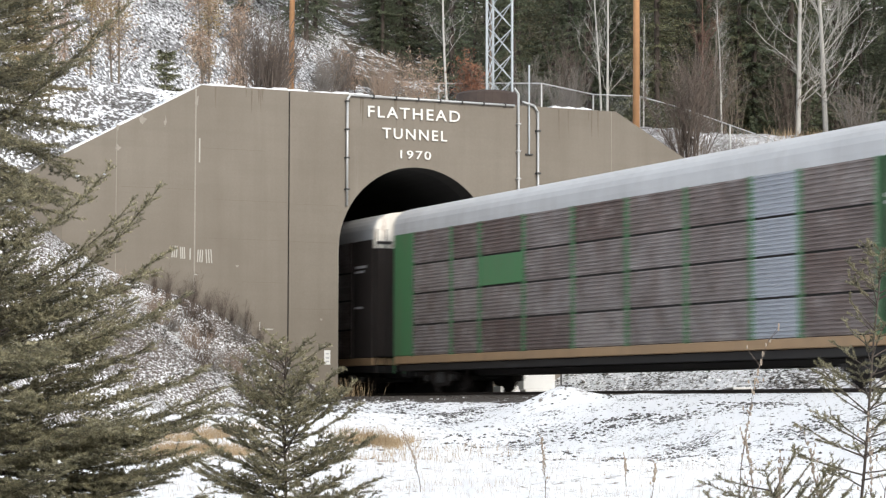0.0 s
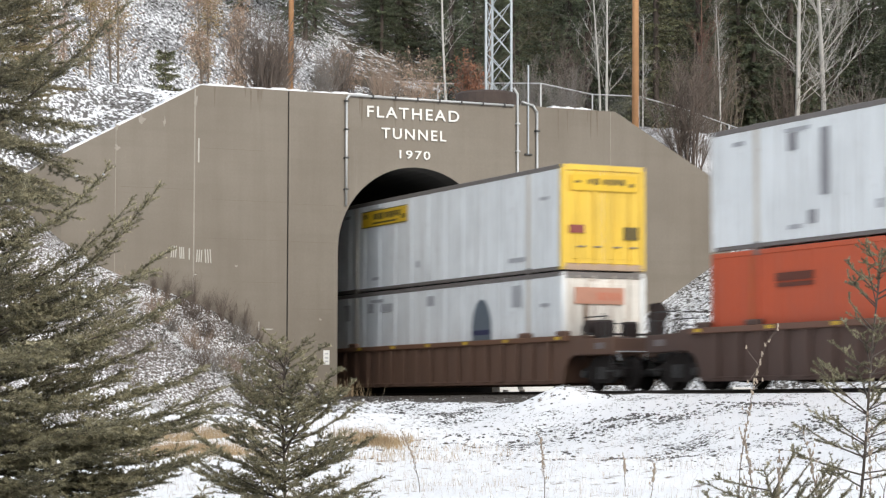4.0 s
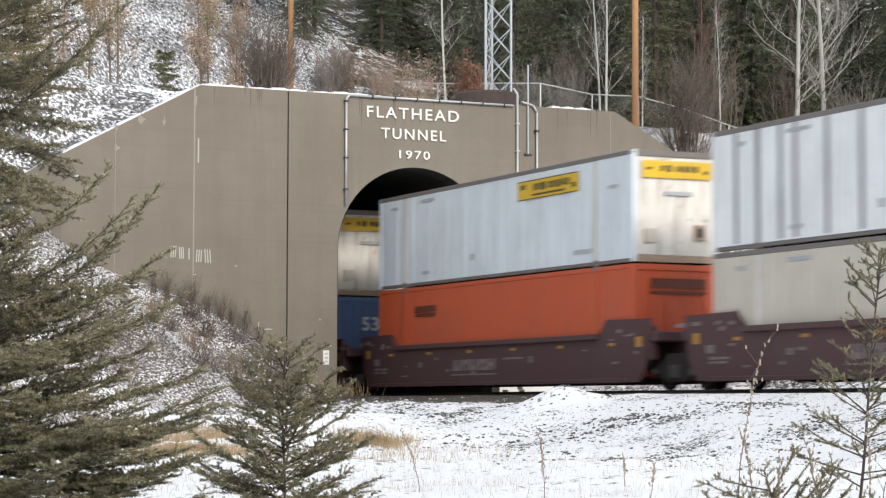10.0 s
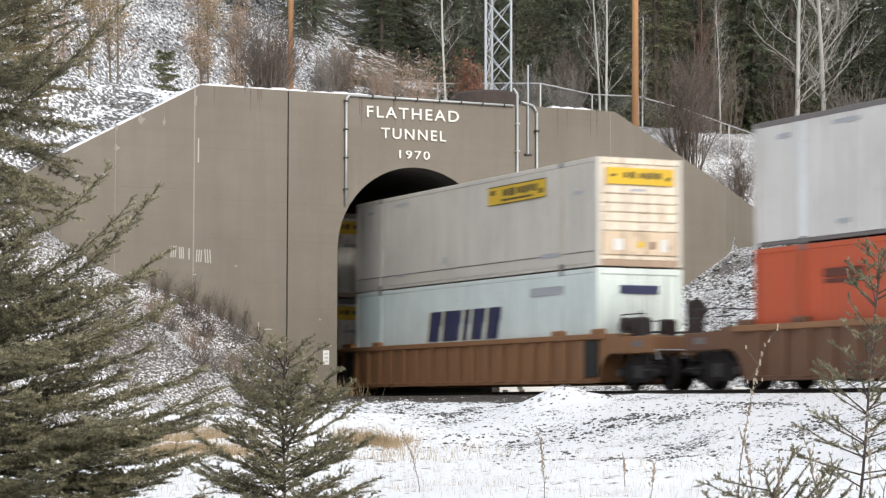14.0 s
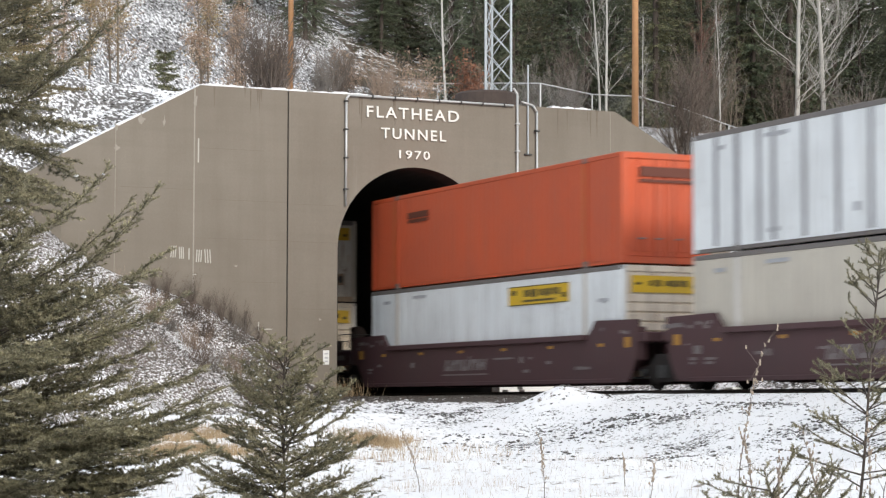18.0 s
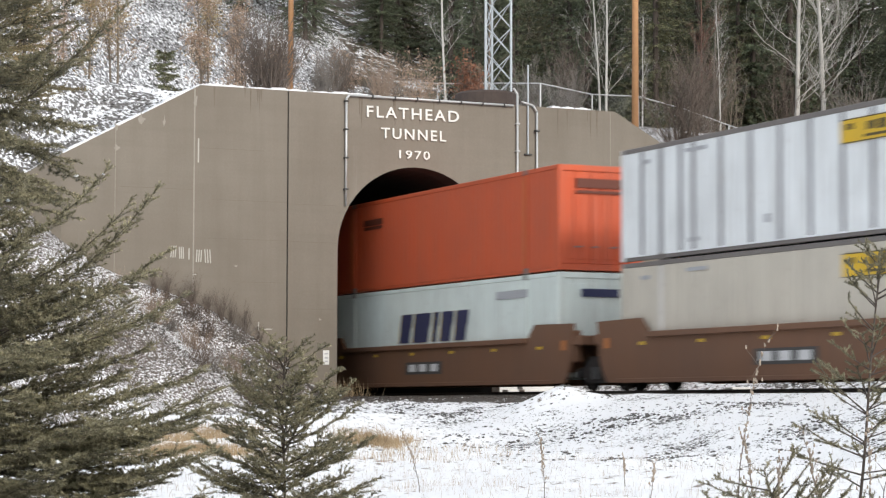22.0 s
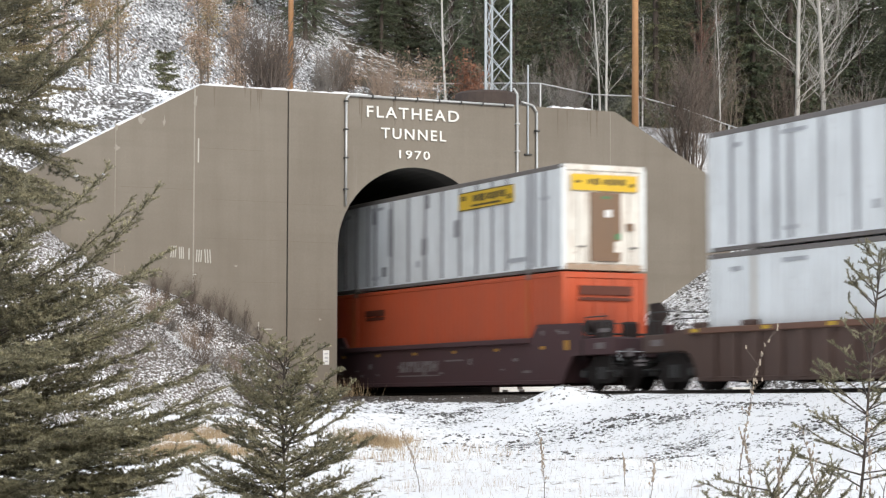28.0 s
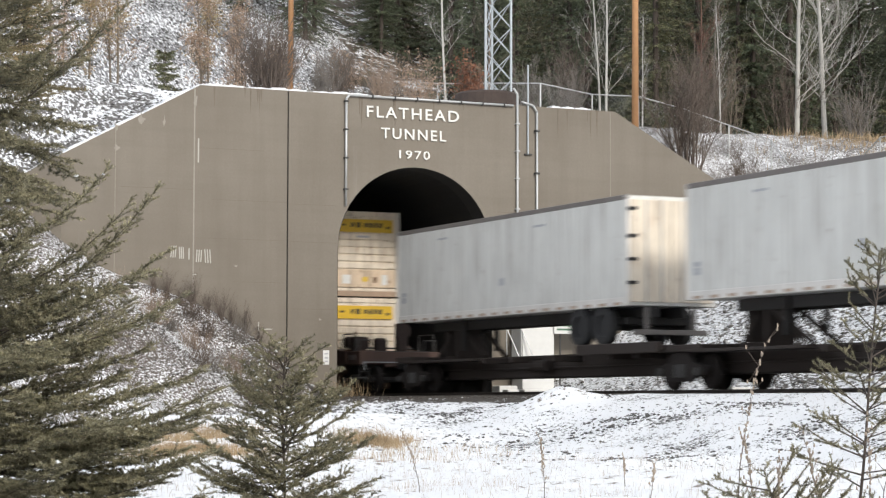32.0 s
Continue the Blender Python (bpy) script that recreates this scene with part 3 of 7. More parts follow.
# chalked name and scribbles, kept as plain strokes
for x0, z0, w, h, slope in ((-8.22, 4.10, .17, .36, .03), (-7.93, 4.07, .15, .36, -.02), (-7.64, 4.05, .04, .34, 0), (-7.40, 3.98, .18, .38, .02), (-7.10, 3.96, .2, .42, -.03),
                            (-7.5, 3.58, .13, .035, 0), (-5.36, 1.92, .04, .26, 0), (-5.2, 1.94, .3, .04, .02), (-3.47, .92, .04, .24, 0), (-3.38, 1.0, .22, .04, .05), (-7.37, 7.05, .045, .75, 0)):
    b = Build()
    for k in range(3 if w > .1 and h > .2 else 1):
        u = x0 + k * w * .4
        wd = w if h < .1 or w < .1 else .035
        b.add([(u, -.006, z0), (u + wd, -.006, z0), (u + wd + slope, -.006, z0 + h), (u + slope, -.006, z0 + h), (u, .01, z0), (u + wd, .01, z0), (u + wd + slope, .01, z0 + h), (u + slope, .01, z0 + h)],
              [(0, 1, 2, 3), (4, 5, 6, 7), (0, 1, 5, 4), (1, 2, 6, 5), (2, 3, 7, 6), (3, 0, 4, 7)])
    part("chalk_mark", b, CHALK, portal, "pale chalk stroke")
# rain-washed dark stains below the coping and beside the joints
WASH = simple("washed_stain", (0.165, 0.138, 0.108), 0.9, var=0.3)
rs = np.random.default_rng(61)
for k in range(18):
    xx = (rs.uniform(4.6, 7.0), rs.uniform(-7.2, -5.3), rs.uniform(-4.2, 4.2))[k % 3]
    ln, wd = rs.uniform(.25, 1.1), rs.uniform(.015, .045)
    zt = wall_top(xx) - .01
    face = (-.0225 if abs(xx) < 4.38 else -.0025) - .0003 * k
    part("stain", Build().prism([(xx - wd, zt), (xx + wd, zt), (xx + wd * .4, zt - ln * .6), (xx + wd * .15, zt - ln), (xx - wd * .3, zt - ln * .7)], "y", face, face + .02), WASH, portal, "dark rain wash below the coping")

# pipes on the wall
pipe = thing("conduit_pipe", "galvanised conduit looping over the portal lettering", "pipe")
for a, c in (((-2.47, 5.9), (-2.47, 9.3)), ((-2.37, 9.42), (3.45, 9.42)), ((3.60, 9.8), (3.60, 2.1))):
    part("pipe_run", Build().tube((a[0], -0.10, a[1]), (c[0], -0.10, c[1]), 0.037, n=10), GALV, pipe, smooth=True)
part("elbow", Build().tube((-2.47, -.10, 9.30), (-2.37, -.10, 9.42), 0.039, n=10), GALV, pipe)
part("elbow", Build().tube((3.60, -.10, 9.8), (3.45, -.10, 10.0), 0.039, n=10), GALV, pipe)
for zz in (9.2, 8.3, 7.4, 6.4):
    part("clip", Build().box(-2.54, -2.40, -0.16, 0.0, zz, zz + .05, .008), DARKGREY, pipe)
    part("clip", Build().box(3.53, 3.67, -0.16, 0.0, zz - .4, zz - .35, .008), GALV, pipe)
for i in range(7):
    part("clip", Build().box(-1.6 + i * .78, -1.55 + i * .78, -0.16, 0.0, 9.36, 9.48, .008), DARKGREY, pipe)
pipe2 = thing("drain_pipe", "galvanised pipe hooked over the coping", "pipe")
for a, c in (((4.32, 2.2), (4.32, 9.25)), ((4.32, 9.25), (4.18, 9.46)), ((4.18, 9.46), (3.75, 9.56))):
    part("pipe_run", Build().tube((a[0], -0.10, a[1]), (c[0], -0.10, c[1]), 0.037, n=10), GALV, pipe2, smooth=True)
for zz in (8.6, 7.2, 5.8, 4.4):
    part("clip", Build().box(4.24, 4.40, -0.17, 0.0, zz, zz + .06, .008), DARKGREY, pipe2)
post = thing("antenna_post", "thin dark steel post clamped to the wall", "post")
part("mast", Build().tube((4.0, -0.08, 7.85), (4.0, -0.08, 10.8), 0.028, n=8), GALV_BLUE, post)
part("foot", Build().box(3.88, 4.14, -0.10, 0.0, 7.82, 7.87, .008), DARKGREY, post)
lampfix = thing("camera_fixture", "small white camera box on a bent pipe bracket", "fixture")
part("housing", Build().box(2.78, 2.98, -0.42, -0.10, 5.52, 5.64, .02), SIGN_WHITE, lampfix)
part("bracket", Build().tube((2.98, -.12, 5.56), (3.42, -.12, 5.56), 0.022, n=6), DARKGREY, lampfix)
part("bracket", Build().tube((3.42, -.12, 5.56), (3.42, -.05, 2.1), 0.022, n=6), DARKGREY, lampfix)
plate = thing("notice_plate", "small white notice plate fixed to the portal wall", "sign")
part("plate", Build().box(-3.19, -2.98, -0.03, 0.0, 0.88, 1.33, .006), SIGN_WHITE, plate)
for zz in (0.96, 1.07, 1.2):
    part("print_bar", Build().box(-3.14, -3.03, -0.034, -0.028, zz, zz + .045), GREYPRINT, plate)
board = thing("notice_board", "white notice board with rows of green print on a post", "sign")
part("board", Build().box(4.46, 5.96, -1.03, -1.0, 1.94, 2.72, .008), SIGN_WHITE, board)
for k in range(5):
    part("print_bar", Build().box(4.56, 5.86 - (k % 3) * .2, -1.036, -1.028, 2.05 + k * .13, 2.11 + k * .13), simple("green_print", (0.10, 0.2, 0.13)) if k == 0 else bpy.data.materials["green_print"], board)
for xx in (4.7, 5.7):
    part("post", Build().tube((xx, -.98, ground_z(xx, -.98) - .1), (xx, -.98, 2.0), 0.03, n=6), DARKGREY, board)
cab = thing("equipment_cabinet", "white trackside equipment cabinet with steps and railings", "cabinet")
part("cabinet_body", Build().box(3.35, 4.5, -0.95, -0.15, -0.2, 2.15, .02), SIGN_WHITE, cab)
part("step", Build().box(2.75, 3.34, -0.95, -0.35, 0.95, 1.12, .01), SIGN_WHITE, cab)
part("base_block", Build().box(2.55, 3.2, -0.9, -0.35, -0.2, 0.25, .02), SIGN_WHITE, cab)
for xx in (2.78, 3.3):
    part("handrail", Build().tube((xx, -.95, 1.1), (xx, -.95, 2.1), 0.02, n=6), GALV, cab)
    part("handrail", Build().tube((xx, -.95, 2.1), (xx + .3, -1.3, 1.1), 0.02, n=6), GALV, cab)
for xx, yy, L in ((2.62, -3.0, .7), (2.62, -1.6, .45), (3.2, -20.8, .8), (3.2, -14.0, .6)):
    bl = thing("concrete_block", "whitish concrete block beside the track", "block", "trackside blocks", pose(xx, yy, -0.14))
    part("block_body", Build().box(-L / 2, L / 2, -.2, .2, -.1, .26, .02), SIGN_WHITE, bl)

# ---------------------------------------------------------------- lattice tower, drum, poles, fence
tower = thing("lattice_tower", "grey galvanised three-legged lattice radio tower", "tower")
tc = Vector((4.36, 3.0, ground_z(4.36, 3.0)))
legs = [Vector((tc.x + .52 * math.cos(a), tc.y + .52 * math.sin(a), 0)) for a in (math.radians(200), math.radians(320), math.radians(80))]
for l in legs:
    part("leg", Build().tube((l.x, l.y, tc.z), (l.x, l.y, tc.z + 14), 0.045, n=8), GALV_BLUE, tower)
for k in range(15):
    z0, z1 = tc.z + .2 + k * .9, tc.z + 1.1 + k * .9
    for i in range(3):
        a, c = legs[i], legs[(i + 1) % 3]
        if k % 2:
            a, c = c, a
        part("brace", Build().tube((a.x, a.y, z0), (c.x, c.y, z1), 0.02, n=5), GALV_BLUE, tower)
        part("brace", Build().tube((c.x, c.y, z0), (a.x, a.y, z1), 0.017, n=5), GALV_BLUE, tower)
drum = thing("tower_base_slab", "low dark round slab under the tower", "base")
b = Build()
prof = [(0.0, .32), (.98, .31), (1.06, .24), (1.06, -.5), (0, -.5)]
N = 24
for i in range(N):
    a = 2 * math.pi * i / N
    for r, zz in prof[1:4]:
        b.v.append((r * math.cos(a), r * math.sin(a), zz))
b.v += [(0, 0, .32)]
for i in range(N):
    j = (i + 1) % N
    b.f += [(i * 3, j * 3, j * 3 + 1, i * 3 + 1), (i * 3 + 1, j * 3 + 1, j * 3 + 2, i * 3 + 2), (i * 3, j * 3, 3 * N)]
part("slab", b, simple("rusty_slab", (0.062, 0.045, 0.038), 0.85, var=0.4), drum)
drum.matrix_basis = pose(3.68, 2.4, 9.83)


def utility_pole(x, y, h, r):
    z = ground_z(x, y) - 0.3
    o = thing("utility_pole", "tall orange-brown wooden utility pole", "pole", "utility poles", pose(x, y, z, 0, 0.3, 0))
    part("shaft", Build().tube((0, 0, 0), (0, 0, h), r, r * .7, n=16), POLE_WOOD, o, smooth=True)
    part("cross_arm", Build().box(-1.1, 1.1, -.06, .06, h - 1.2, h - 1.05, .01), POLE_WOOD, o)
    part("ground_wire", Build().tube((r + .01, -.05, 0), (r * .8, -.05, h - 1), .008, n=5), DARKGREY, o)
    for s in (-1, 1):
        part("insulator", Build().tube((s * .9, 0, h - 1.05), (s * .9, 0, h - .85), .05, .03, n=8), DARKGREY, o)


utility_pole(9.52, 2.5, 13, 0.125)
utility_pole(7.3, 30, 14, 0.13)

fence = thing("chain_link_fence", "galvanised chain-link fence stepping down the bank", "fence")
fpts = [(2.2, 7.6), (4.2, 7.4), (5.7, 6.4), (7.0, 4.8), (9.3, 5.2), (11.4, 5.5), (12.9, 4.9), (14.35, 4.07), (15.38, 2.86), (15.6, 0.37), (15.9, -3.0), (16.1, -6.5), (16.2, -10.0)]
tops = []
for x, y in fpts:
    z0 = ground_z(x, y)
    zt = z0 + 1.2
    tops.append(Vector((x, y, zt)))
    part("fence_post", Build().tube((x, y, z0 - .2), (x, y, zt), .03, n=6), GALV, fence)
for a, c in zip(tops, tops[1:]):
    part("top_rail", Build().tube(a, c, .022, n=6), GALV, fence)
    segs = []
    n = int((c - a).length / .12)
    za, zc = ground_z(a.x, a.y), ground_z(c.x, c.y)
    for i in range(n):
        for d in (-1, 1):
            u0, u1 = i / n, min(1, max(0, (i + d * 9) / n))
            if abs(u1 - u0) * n < 1:
                continue
            p0 = a.lerp(c, u0)
            p1 = a.lerp(c, u1)
            k = abs(u1 - u0) * n / 9
            gz = (za + (zc - za) * u1)
            segs.append((p0.x, p0.y, p0.z, p1.x, p1.y, p1.z + (gz - p1.z) * k, .0028, .0028))
    part("mesh", stems_mesh("mesh", segs, 3), GALV, fence)
# ---------------------------------------------------------------- rolling stock
HW = 1.295
L53, L40 = 16.15, 12.19
LOW, HIGH = 0.35, 3.265
CH = 2.865
moving = []           # (thing, place along the train, height)
CACHE = {}


def shared(key, make):
    if key not in CACHE:
        CACHE[key] = make().mesh(key[0])
    return CACHE[key]


def mpart(name, key, make, material, parent, label="", loc=None, smooth=False):
    """A part whose mesh is shared by all parts of the same key and material."""
    me = shared((name, key, material.name), make)
    o = part(name, me, material, parent, label, smooth)
    if loc:
        o.location = loc
    return o


def side_profile(kind, L):
    """(y, depth) along one side wall."""
    pts = []
    y0, y1 = -L / 2 + .12, L / 2 - .12
    if kind == "corr":
        n = int((y1 - y0) / .29)
        s = (y1 - y0) / n
        for i in range(n):
            a = y0 + i * s
            pts += [(a, 0), (a + s * .3, 0), (a + s * .5, .04), (a + s * .8, .04)]
    else:
        step, d, w = {"plate": (1.22, .05, .17), "smooth": (.61, .015, .05), "ribbed": (1.22, .006, .02), "fine": (.3, .02, .09)}[kind]
        n = int((y1 - y0) / step)
        s = (y1 - y0) / n
        for i in range(n):
            a = y0 + i * s
            pts += [(a, 0), (a + s - w, 0), (a + s - w * .7, d), (a + s - w * .3, d)]
    pts.append((y1, 0))
    return pts


def shell(kind, L, CH=2.865):
    b = Build()
    prof = side_profile(kind, L)
    z0, z1 = .095, CH - .10
    for sx in (-1, 1):
        n = len(prof)
        vs = [(sx * (HW - .02 - d), y, z) for y, d in prof for z in (z0, z1)]
        b.add(vs, [(2 * i, 2 * i + 2, 2 * i + 3, 2 * i + 1) for i in range(n - 1)])
    b.box(-HW + .06, HW - .06, -L / 2 + .06, L / 2 - .05, .1, CH - .02)
    return b


YSIGN = {"rear": (9.75, 13.3), "front": (2.45, 6.1)}
RIBS = (1.05, 2.92, 3.53, 4.77, 6.07, 7.3, 8.52, 9.76, 10.87, 11.89, 12.82, 14.5, 15.1)


def sign_panel(parent, y0, y1, z0, z1, x=-HW - .004, cut=0.0):
    sx = -1 if x < 0 else 1
    s = part("sign_panel", Build().box(x - .004, x + .004, y0, y1, z0, z1), YELLOW, parent, "yellow sign with dark lettering shapes")
    h, w = z1 - z0, y1 - y0
    o = x + sx * .006
    part("sign_border", Build().box(o - .002, o + .002, y0, y1, z0, z0 + .025).box(o - .002, o + .002, y0, y1, z1 - .025, z1), YELLOW_DARK, s)
    b = Build()
    for a, c, d, e in ((.27, .36, .44, .78), (.38, .48, .40, .80), (.52, .60, .44, .78), (.62, .70, .40, .78), (.72, .78, .46, .80), (.80, .86, .42, .78),
                       (.24, .78, .16, .27), (.05, .13, .55, .8), (.89, .96, .25, .5)):
        b.box(o - .003, o + .003, y1 - w * c, y1 - w * a, z0 + h * d, z0 + h * e)
    tagged(part("print", b, YELLOW_DARK, s, "dark lettering shapes"), kind="stuff")


def end_sign(parent, z0, z1, y, x0=-1.02, x1=1.02):
    s = part("sign_panel", Build().box(x0, x1, y - .008, y, z0, z1), YELLOW, parent, "yellow sign with dark lettering shapes")
    w, h = x1 - x0, z1 - z0
    b = Build()
    for a, c, d, e in ((.25, .31, .40, .72), (.34, .42, .36, .76), (.48, .55, .40, .72), (.57, .64, .36, .74), (.66, .72, .40, .76), (.74, .81, .38, .74), (.05, .14, .45, .6), (.88, .95, .3, .5)):
        b.box(x0 + w * a, x0 + w * c, y - .012, y - .006, z0 + h * d, z0 + h * e)
    tagged(part("print", b, YELLOW_DARK, s, "dark lettering shapes"), kind="stuff")


def bars(parent, name, spots, y, material, x=-HW - .004):
    """Flat marks on the side: (y from front, width, z, height)."""
    b = Build()
    for a, w, z, h in spots:
        b.box(x - .005, x + .003, y - a - w, y - a, z, z + h)
    if spots:
        ob = part(name, b, material, parent)
        if len(spots) > 1:
            tagged(ob, kind="stuff")


def slanted(parent, y, z, h, material, x, shapes, shear=.25):
    """Sheared letter-like blocks: each shape is (from, to, low, high) of the unit height."""
    b = Build()
    for a, c, lo, hi in shapes:
        vs = []
        for xx in (x - .006, x + .003):
            for f, k in ((a, lo), (c, lo), (c, hi), (a, hi)):
                vs.append((xx, y - f - k * h * shear, z + k * h))
        b.add(vs, [(0, 1, 2, 3), (7, 6, 5, 4), (0, 4, 5, 1), (1, 5, 6, 2), (2, 6, 7, 3), (3, 7, 4, 0)])
    part("logo_shape", b, material, parent)


WORDS = {"white": "white", "pale": "pale grey", "grey": "grey", "beige": "beige-grey", "sky": "bluish white", "mint": "mint white", "orange": "orange", "red": "brick red", "blue": "blue", "navy": "navy blue"}


def container(q, z, paint, kind="plate", end="white", sign="rear", L=L53, marks="", CH=2.865):
    """A domestic container, its doors towards the rear of the train."""
    what = {"plate": "plate-sided", "smooth": "smooth-sided", "ribbed": "grey-ribbed", "fine": "fine-seamed", "corr": "corrugated"}[kind]
    tail = {"white": "white doors", "yellow": "yellow doors", "hrib": "horizontally ribbed cream doors", "same": "doors of the same colour", "dark": "a black-banded white door end", "brown": "a patched brown door", "rusty": "rust-streaked white doors", "half": "yellow and white doors"}[end]
    o = thing("shipping_container", f"{WORDS[paint]} {what} shipping container with {tail}", "container", "containers on the train")
    body = P[paint]
    mpart("shell", (kind, L), lambda: shell(kind, L, CH), body, o)
    h = L / 2
    railm = RAILGREY if kind in ("plate", "ribbed", "smooth") else body
    for s in (-1, 1):
        mpart("top_rail", ("t", s, L), lambda: Build().box(min(s * (HW - .1), s * HW), max(s * (HW - .1), s * HW), -h, h, CH - .12, CH, .012), railm, o)
        # upper boxes get a dark grey rail that paints in the stack gap's shadow
        mpart("bottom_rail", ("b", s, L), lambda: Build().box(min(s * (HW - .14), s * (HW - .035)), max(s * (HW - .14), s * (HW - .035)), -h, h, 0, .10, .012), RAILGREY if z > 1 and kind != "fine" else body, o)
        for e in (-1, 1):
            mpart("corner_post", ("c", s, e, L), lambda: Build().box(min(s * (HW - .14), s * HW), max(s * (HW - .14), s * HW), h - .14, h, 0, CH, .012) if e > 0 else Build().box(min(s * (HW - .14), s * HW), max(s * (HW - .14), s * HW), -h, -h + .14, 0, CH, .012), body if end != "yellow" or e > 0 else P["yellow"], o)
        if L > 13:
            pm = RIBGREY if kind == "ribbed" else P[{"beige": "pale", "pale": "white", "white": "grey", "grey": "beige", "sky": "grey"}.get(paint, paint)]
            for e in (-1, 1):
                yy = e * 6.1
                mpart("stacking_post", ("s", s, e), lambda: Build().box(min(s * (HW - .06), s * (HW + .008)), max(s * (HW - .06), s * (HW + .008)), yy - .09, yy + .09, 0.02, CH - .02, .01), pm, o)
                for zz in (0.0, CH - .13):
                    mpart("corner_casting", ("k", s, e, zz), lambda: Build().box(min(s * (HW - .12), s * (HW + .015)), max(s * (HW - .12), s * (HW + .015)), yy - .1, yy + .1, zz - (.05 if zz < 1 else .012), zz + .14, .015), RAILGREY, o)
        if kind == "ribbed":
            for r in RIBS:
                mpart("side_post", ("r", s, r), lambda: Build().box(min(s * (HW - .03), s * (HW + .006)), max(s * (HW - .03), s * (HW + .006)), h - r - .075, h - r + .075, .14, CH - .12, .012), RIBGREY, o)
        if kind == "fine" and paint in ("grey", "beige", "pale"):
            mpart("kick_rail", ("kr", s), lambda: Build().box(min(s * (HW - .03), s * (HW - .008)), max(s * (HW - .03), s * (HW - .008)), -h + .14, h - .14, .09, .38, .006), body, o)
            mpart("kick_lip", ("kl", s), lambda: Build().box(min(s * (HW - .03), s * (HW + .004)), max(s * (HW - .03), s * (HW + .004)), -h + .14, h - .14, .38, .405), RAILGREY, o)
    mpart("roof_panel", ("roof", L), lambda: Build().box(-HW + .1, HW - .1, -h + .04, h - .04, CH - .05, CH - .015), body, o)
    mpart("front_wall", ("fw", L), lambda: Build().box(-HW + .14, HW - .14, h - .07, h - .03, .1, CH - .08, .01), body, o)
    # doors
    dm = {"white": P["door_white"], "yellow": P["yellow"], "hrib": P["door_cream"], "same": body, "dark": P["door_white"], "brown": P["door_white"], "rusty": P["door_white"], "half": P["door_white"]}[end]
    yb = -h
    mpart("door_header", ("dh", L), lambda: Build().box(-HW + .13, HW - .13, yb, yb + .12, CH - .16, CH, .01), railm if end in ("white", "dark", "rusty") else dm, o)
    mpart("door_sill", ("ds", L), lambda: Build().box(-HW + .13, HW - .13, yb - .01, yb + .12, 0, .17, .01), P["sill"] if end != "same" else body, o)
    for s in (-1, 1):
        d = mpart("door", ("d", s, L), lambda: Build().box(min(s * .01, s * (HW - .15)), max(s * .01, s * (HW - .15)), yb + .03, yb + .08, .18, CH - .17, .01), P["yellow"] if end == "half" and s < 0 else dm, o)
        if end in ("yellow", "same", "half", "rusty"):
            for k in (0.2, 0.55, 0.9):
                mpart("door_rib", ("dr", s, k, L), lambda: Build().box(s * k - .07, s * k + .07, yb + .005, yb + .035, .3, CH - .3, .012), P["yellow"] if end == "half" and s < 0 else dm, d)
        if end == "hrib":
            for k in range(6):
                zz, hh = (.30, .60) if k == 0 else (.695 + k * .245, .20)
                mpart("door_rib", ("hr", s, k, L), lambda: Build().box(min(s * .0, s * (HW - .17)), max(s * .0, s * (HW - .17)), yb - .025, yb + .035, zz, zz + hh, .012), P["door_rust"] if k == 0 and z > 1 else dm, d)
        for k in (.3, .8) if end not in ("hrib", "white", "dark") else ():
            mpart("lock_rod", ("lr", s, k, L), lambda: Build().tube((s * k, yb - .012, .12), (s * k, yb - .012, CH - .1), .018, n=6), dm, d)
            mpart("rod_handle", ("rh", s, k, L), lambda: Build().box(s * k - .02, s * k + .22, yb - .03, yb - .005, .62, .66, .006), RAILGREY, d)
    if end in ("white", "yellow", "hrib", "rusty", "half", "brown"):
        if end != "rusty" or paint != "white":
            end_sign(o, 2.16, 2.60, yb - .03)
    if end in ("white", "dark"):
        vb = part("vent_box", Build().box(.52, .82, yb - .045, yb + .03, .58, .98, .01), P["sill"], o)
        part("vent_slot", Build().box(.58, .76, yb - .052, yb - .03, .66, .90, .006), DARKGREY, vb)
        part("print_bar", Build().box(-.35, .45, yb - .034, yb + .03, 1.72, 1.82), GREYPRINT, o)
        part("decal", Build().box(-.95, -.62, yb - .034, yb + .03, .5, .85), P["beige"], o)
    if end == "hrib" and z > 1:
        for a, c, w, hh, mm in ((-.82, .42, .3, .3, SIGN_WHITE), (.62, .40, .2, .34, SIGN_WHITE), (-.1, .5, .22, .16, P["yellow"]), (.3, .46, .14, .2, P["door_brown"]), (-.3, 1.98, .45, .07, GREYPRINT)):
            part("decal", Build().box(a, a + w, yb - .034, yb + .03, c, c + hh), mm, o)
    if end == "dark":
        part("patch", Build().box(-1.0, 1.02, yb - .036, yb + .03, 2.2, 2.62), BLACK, o, "black painted-out band")
    if end == "rusty":
        part("stain", Build().box(-.62, -.50, yb - .02, yb + .03, .6, 2.0), P["door_brown"], o, "brown rust streak")
        part("patch", Build().box(-.25, .55, yb - .036, yb + .03, 2.1, 2.32), P["orange"], o)
        part("vent_box", Build().box(.62, .84, yb - .045, yb + .03, .5, 1.05, .01), DARKGREY, o)
    if end == "brown":
        part("patch", Build().box(-.42, .5, yb - .036, yb + .03, .25, 2.12), P["door_brown"], o, "bare brown patch on the door")
        for a, c, w, hh, mm in ((0.0, 1.45, .22, .2, SIGN_WHITE), (.3, .5, .25, .3, P["door_white"]), (.7, 1.1, .2, .2, P["door_brown"]), (.32, .85, .18, .16, P["green"]), (-.1, 1.95, .3, .07, P["green"])):
            part("decal", Build().box(a, a + w, yb - .045, yb + .03, c, c + hh), mm, o)
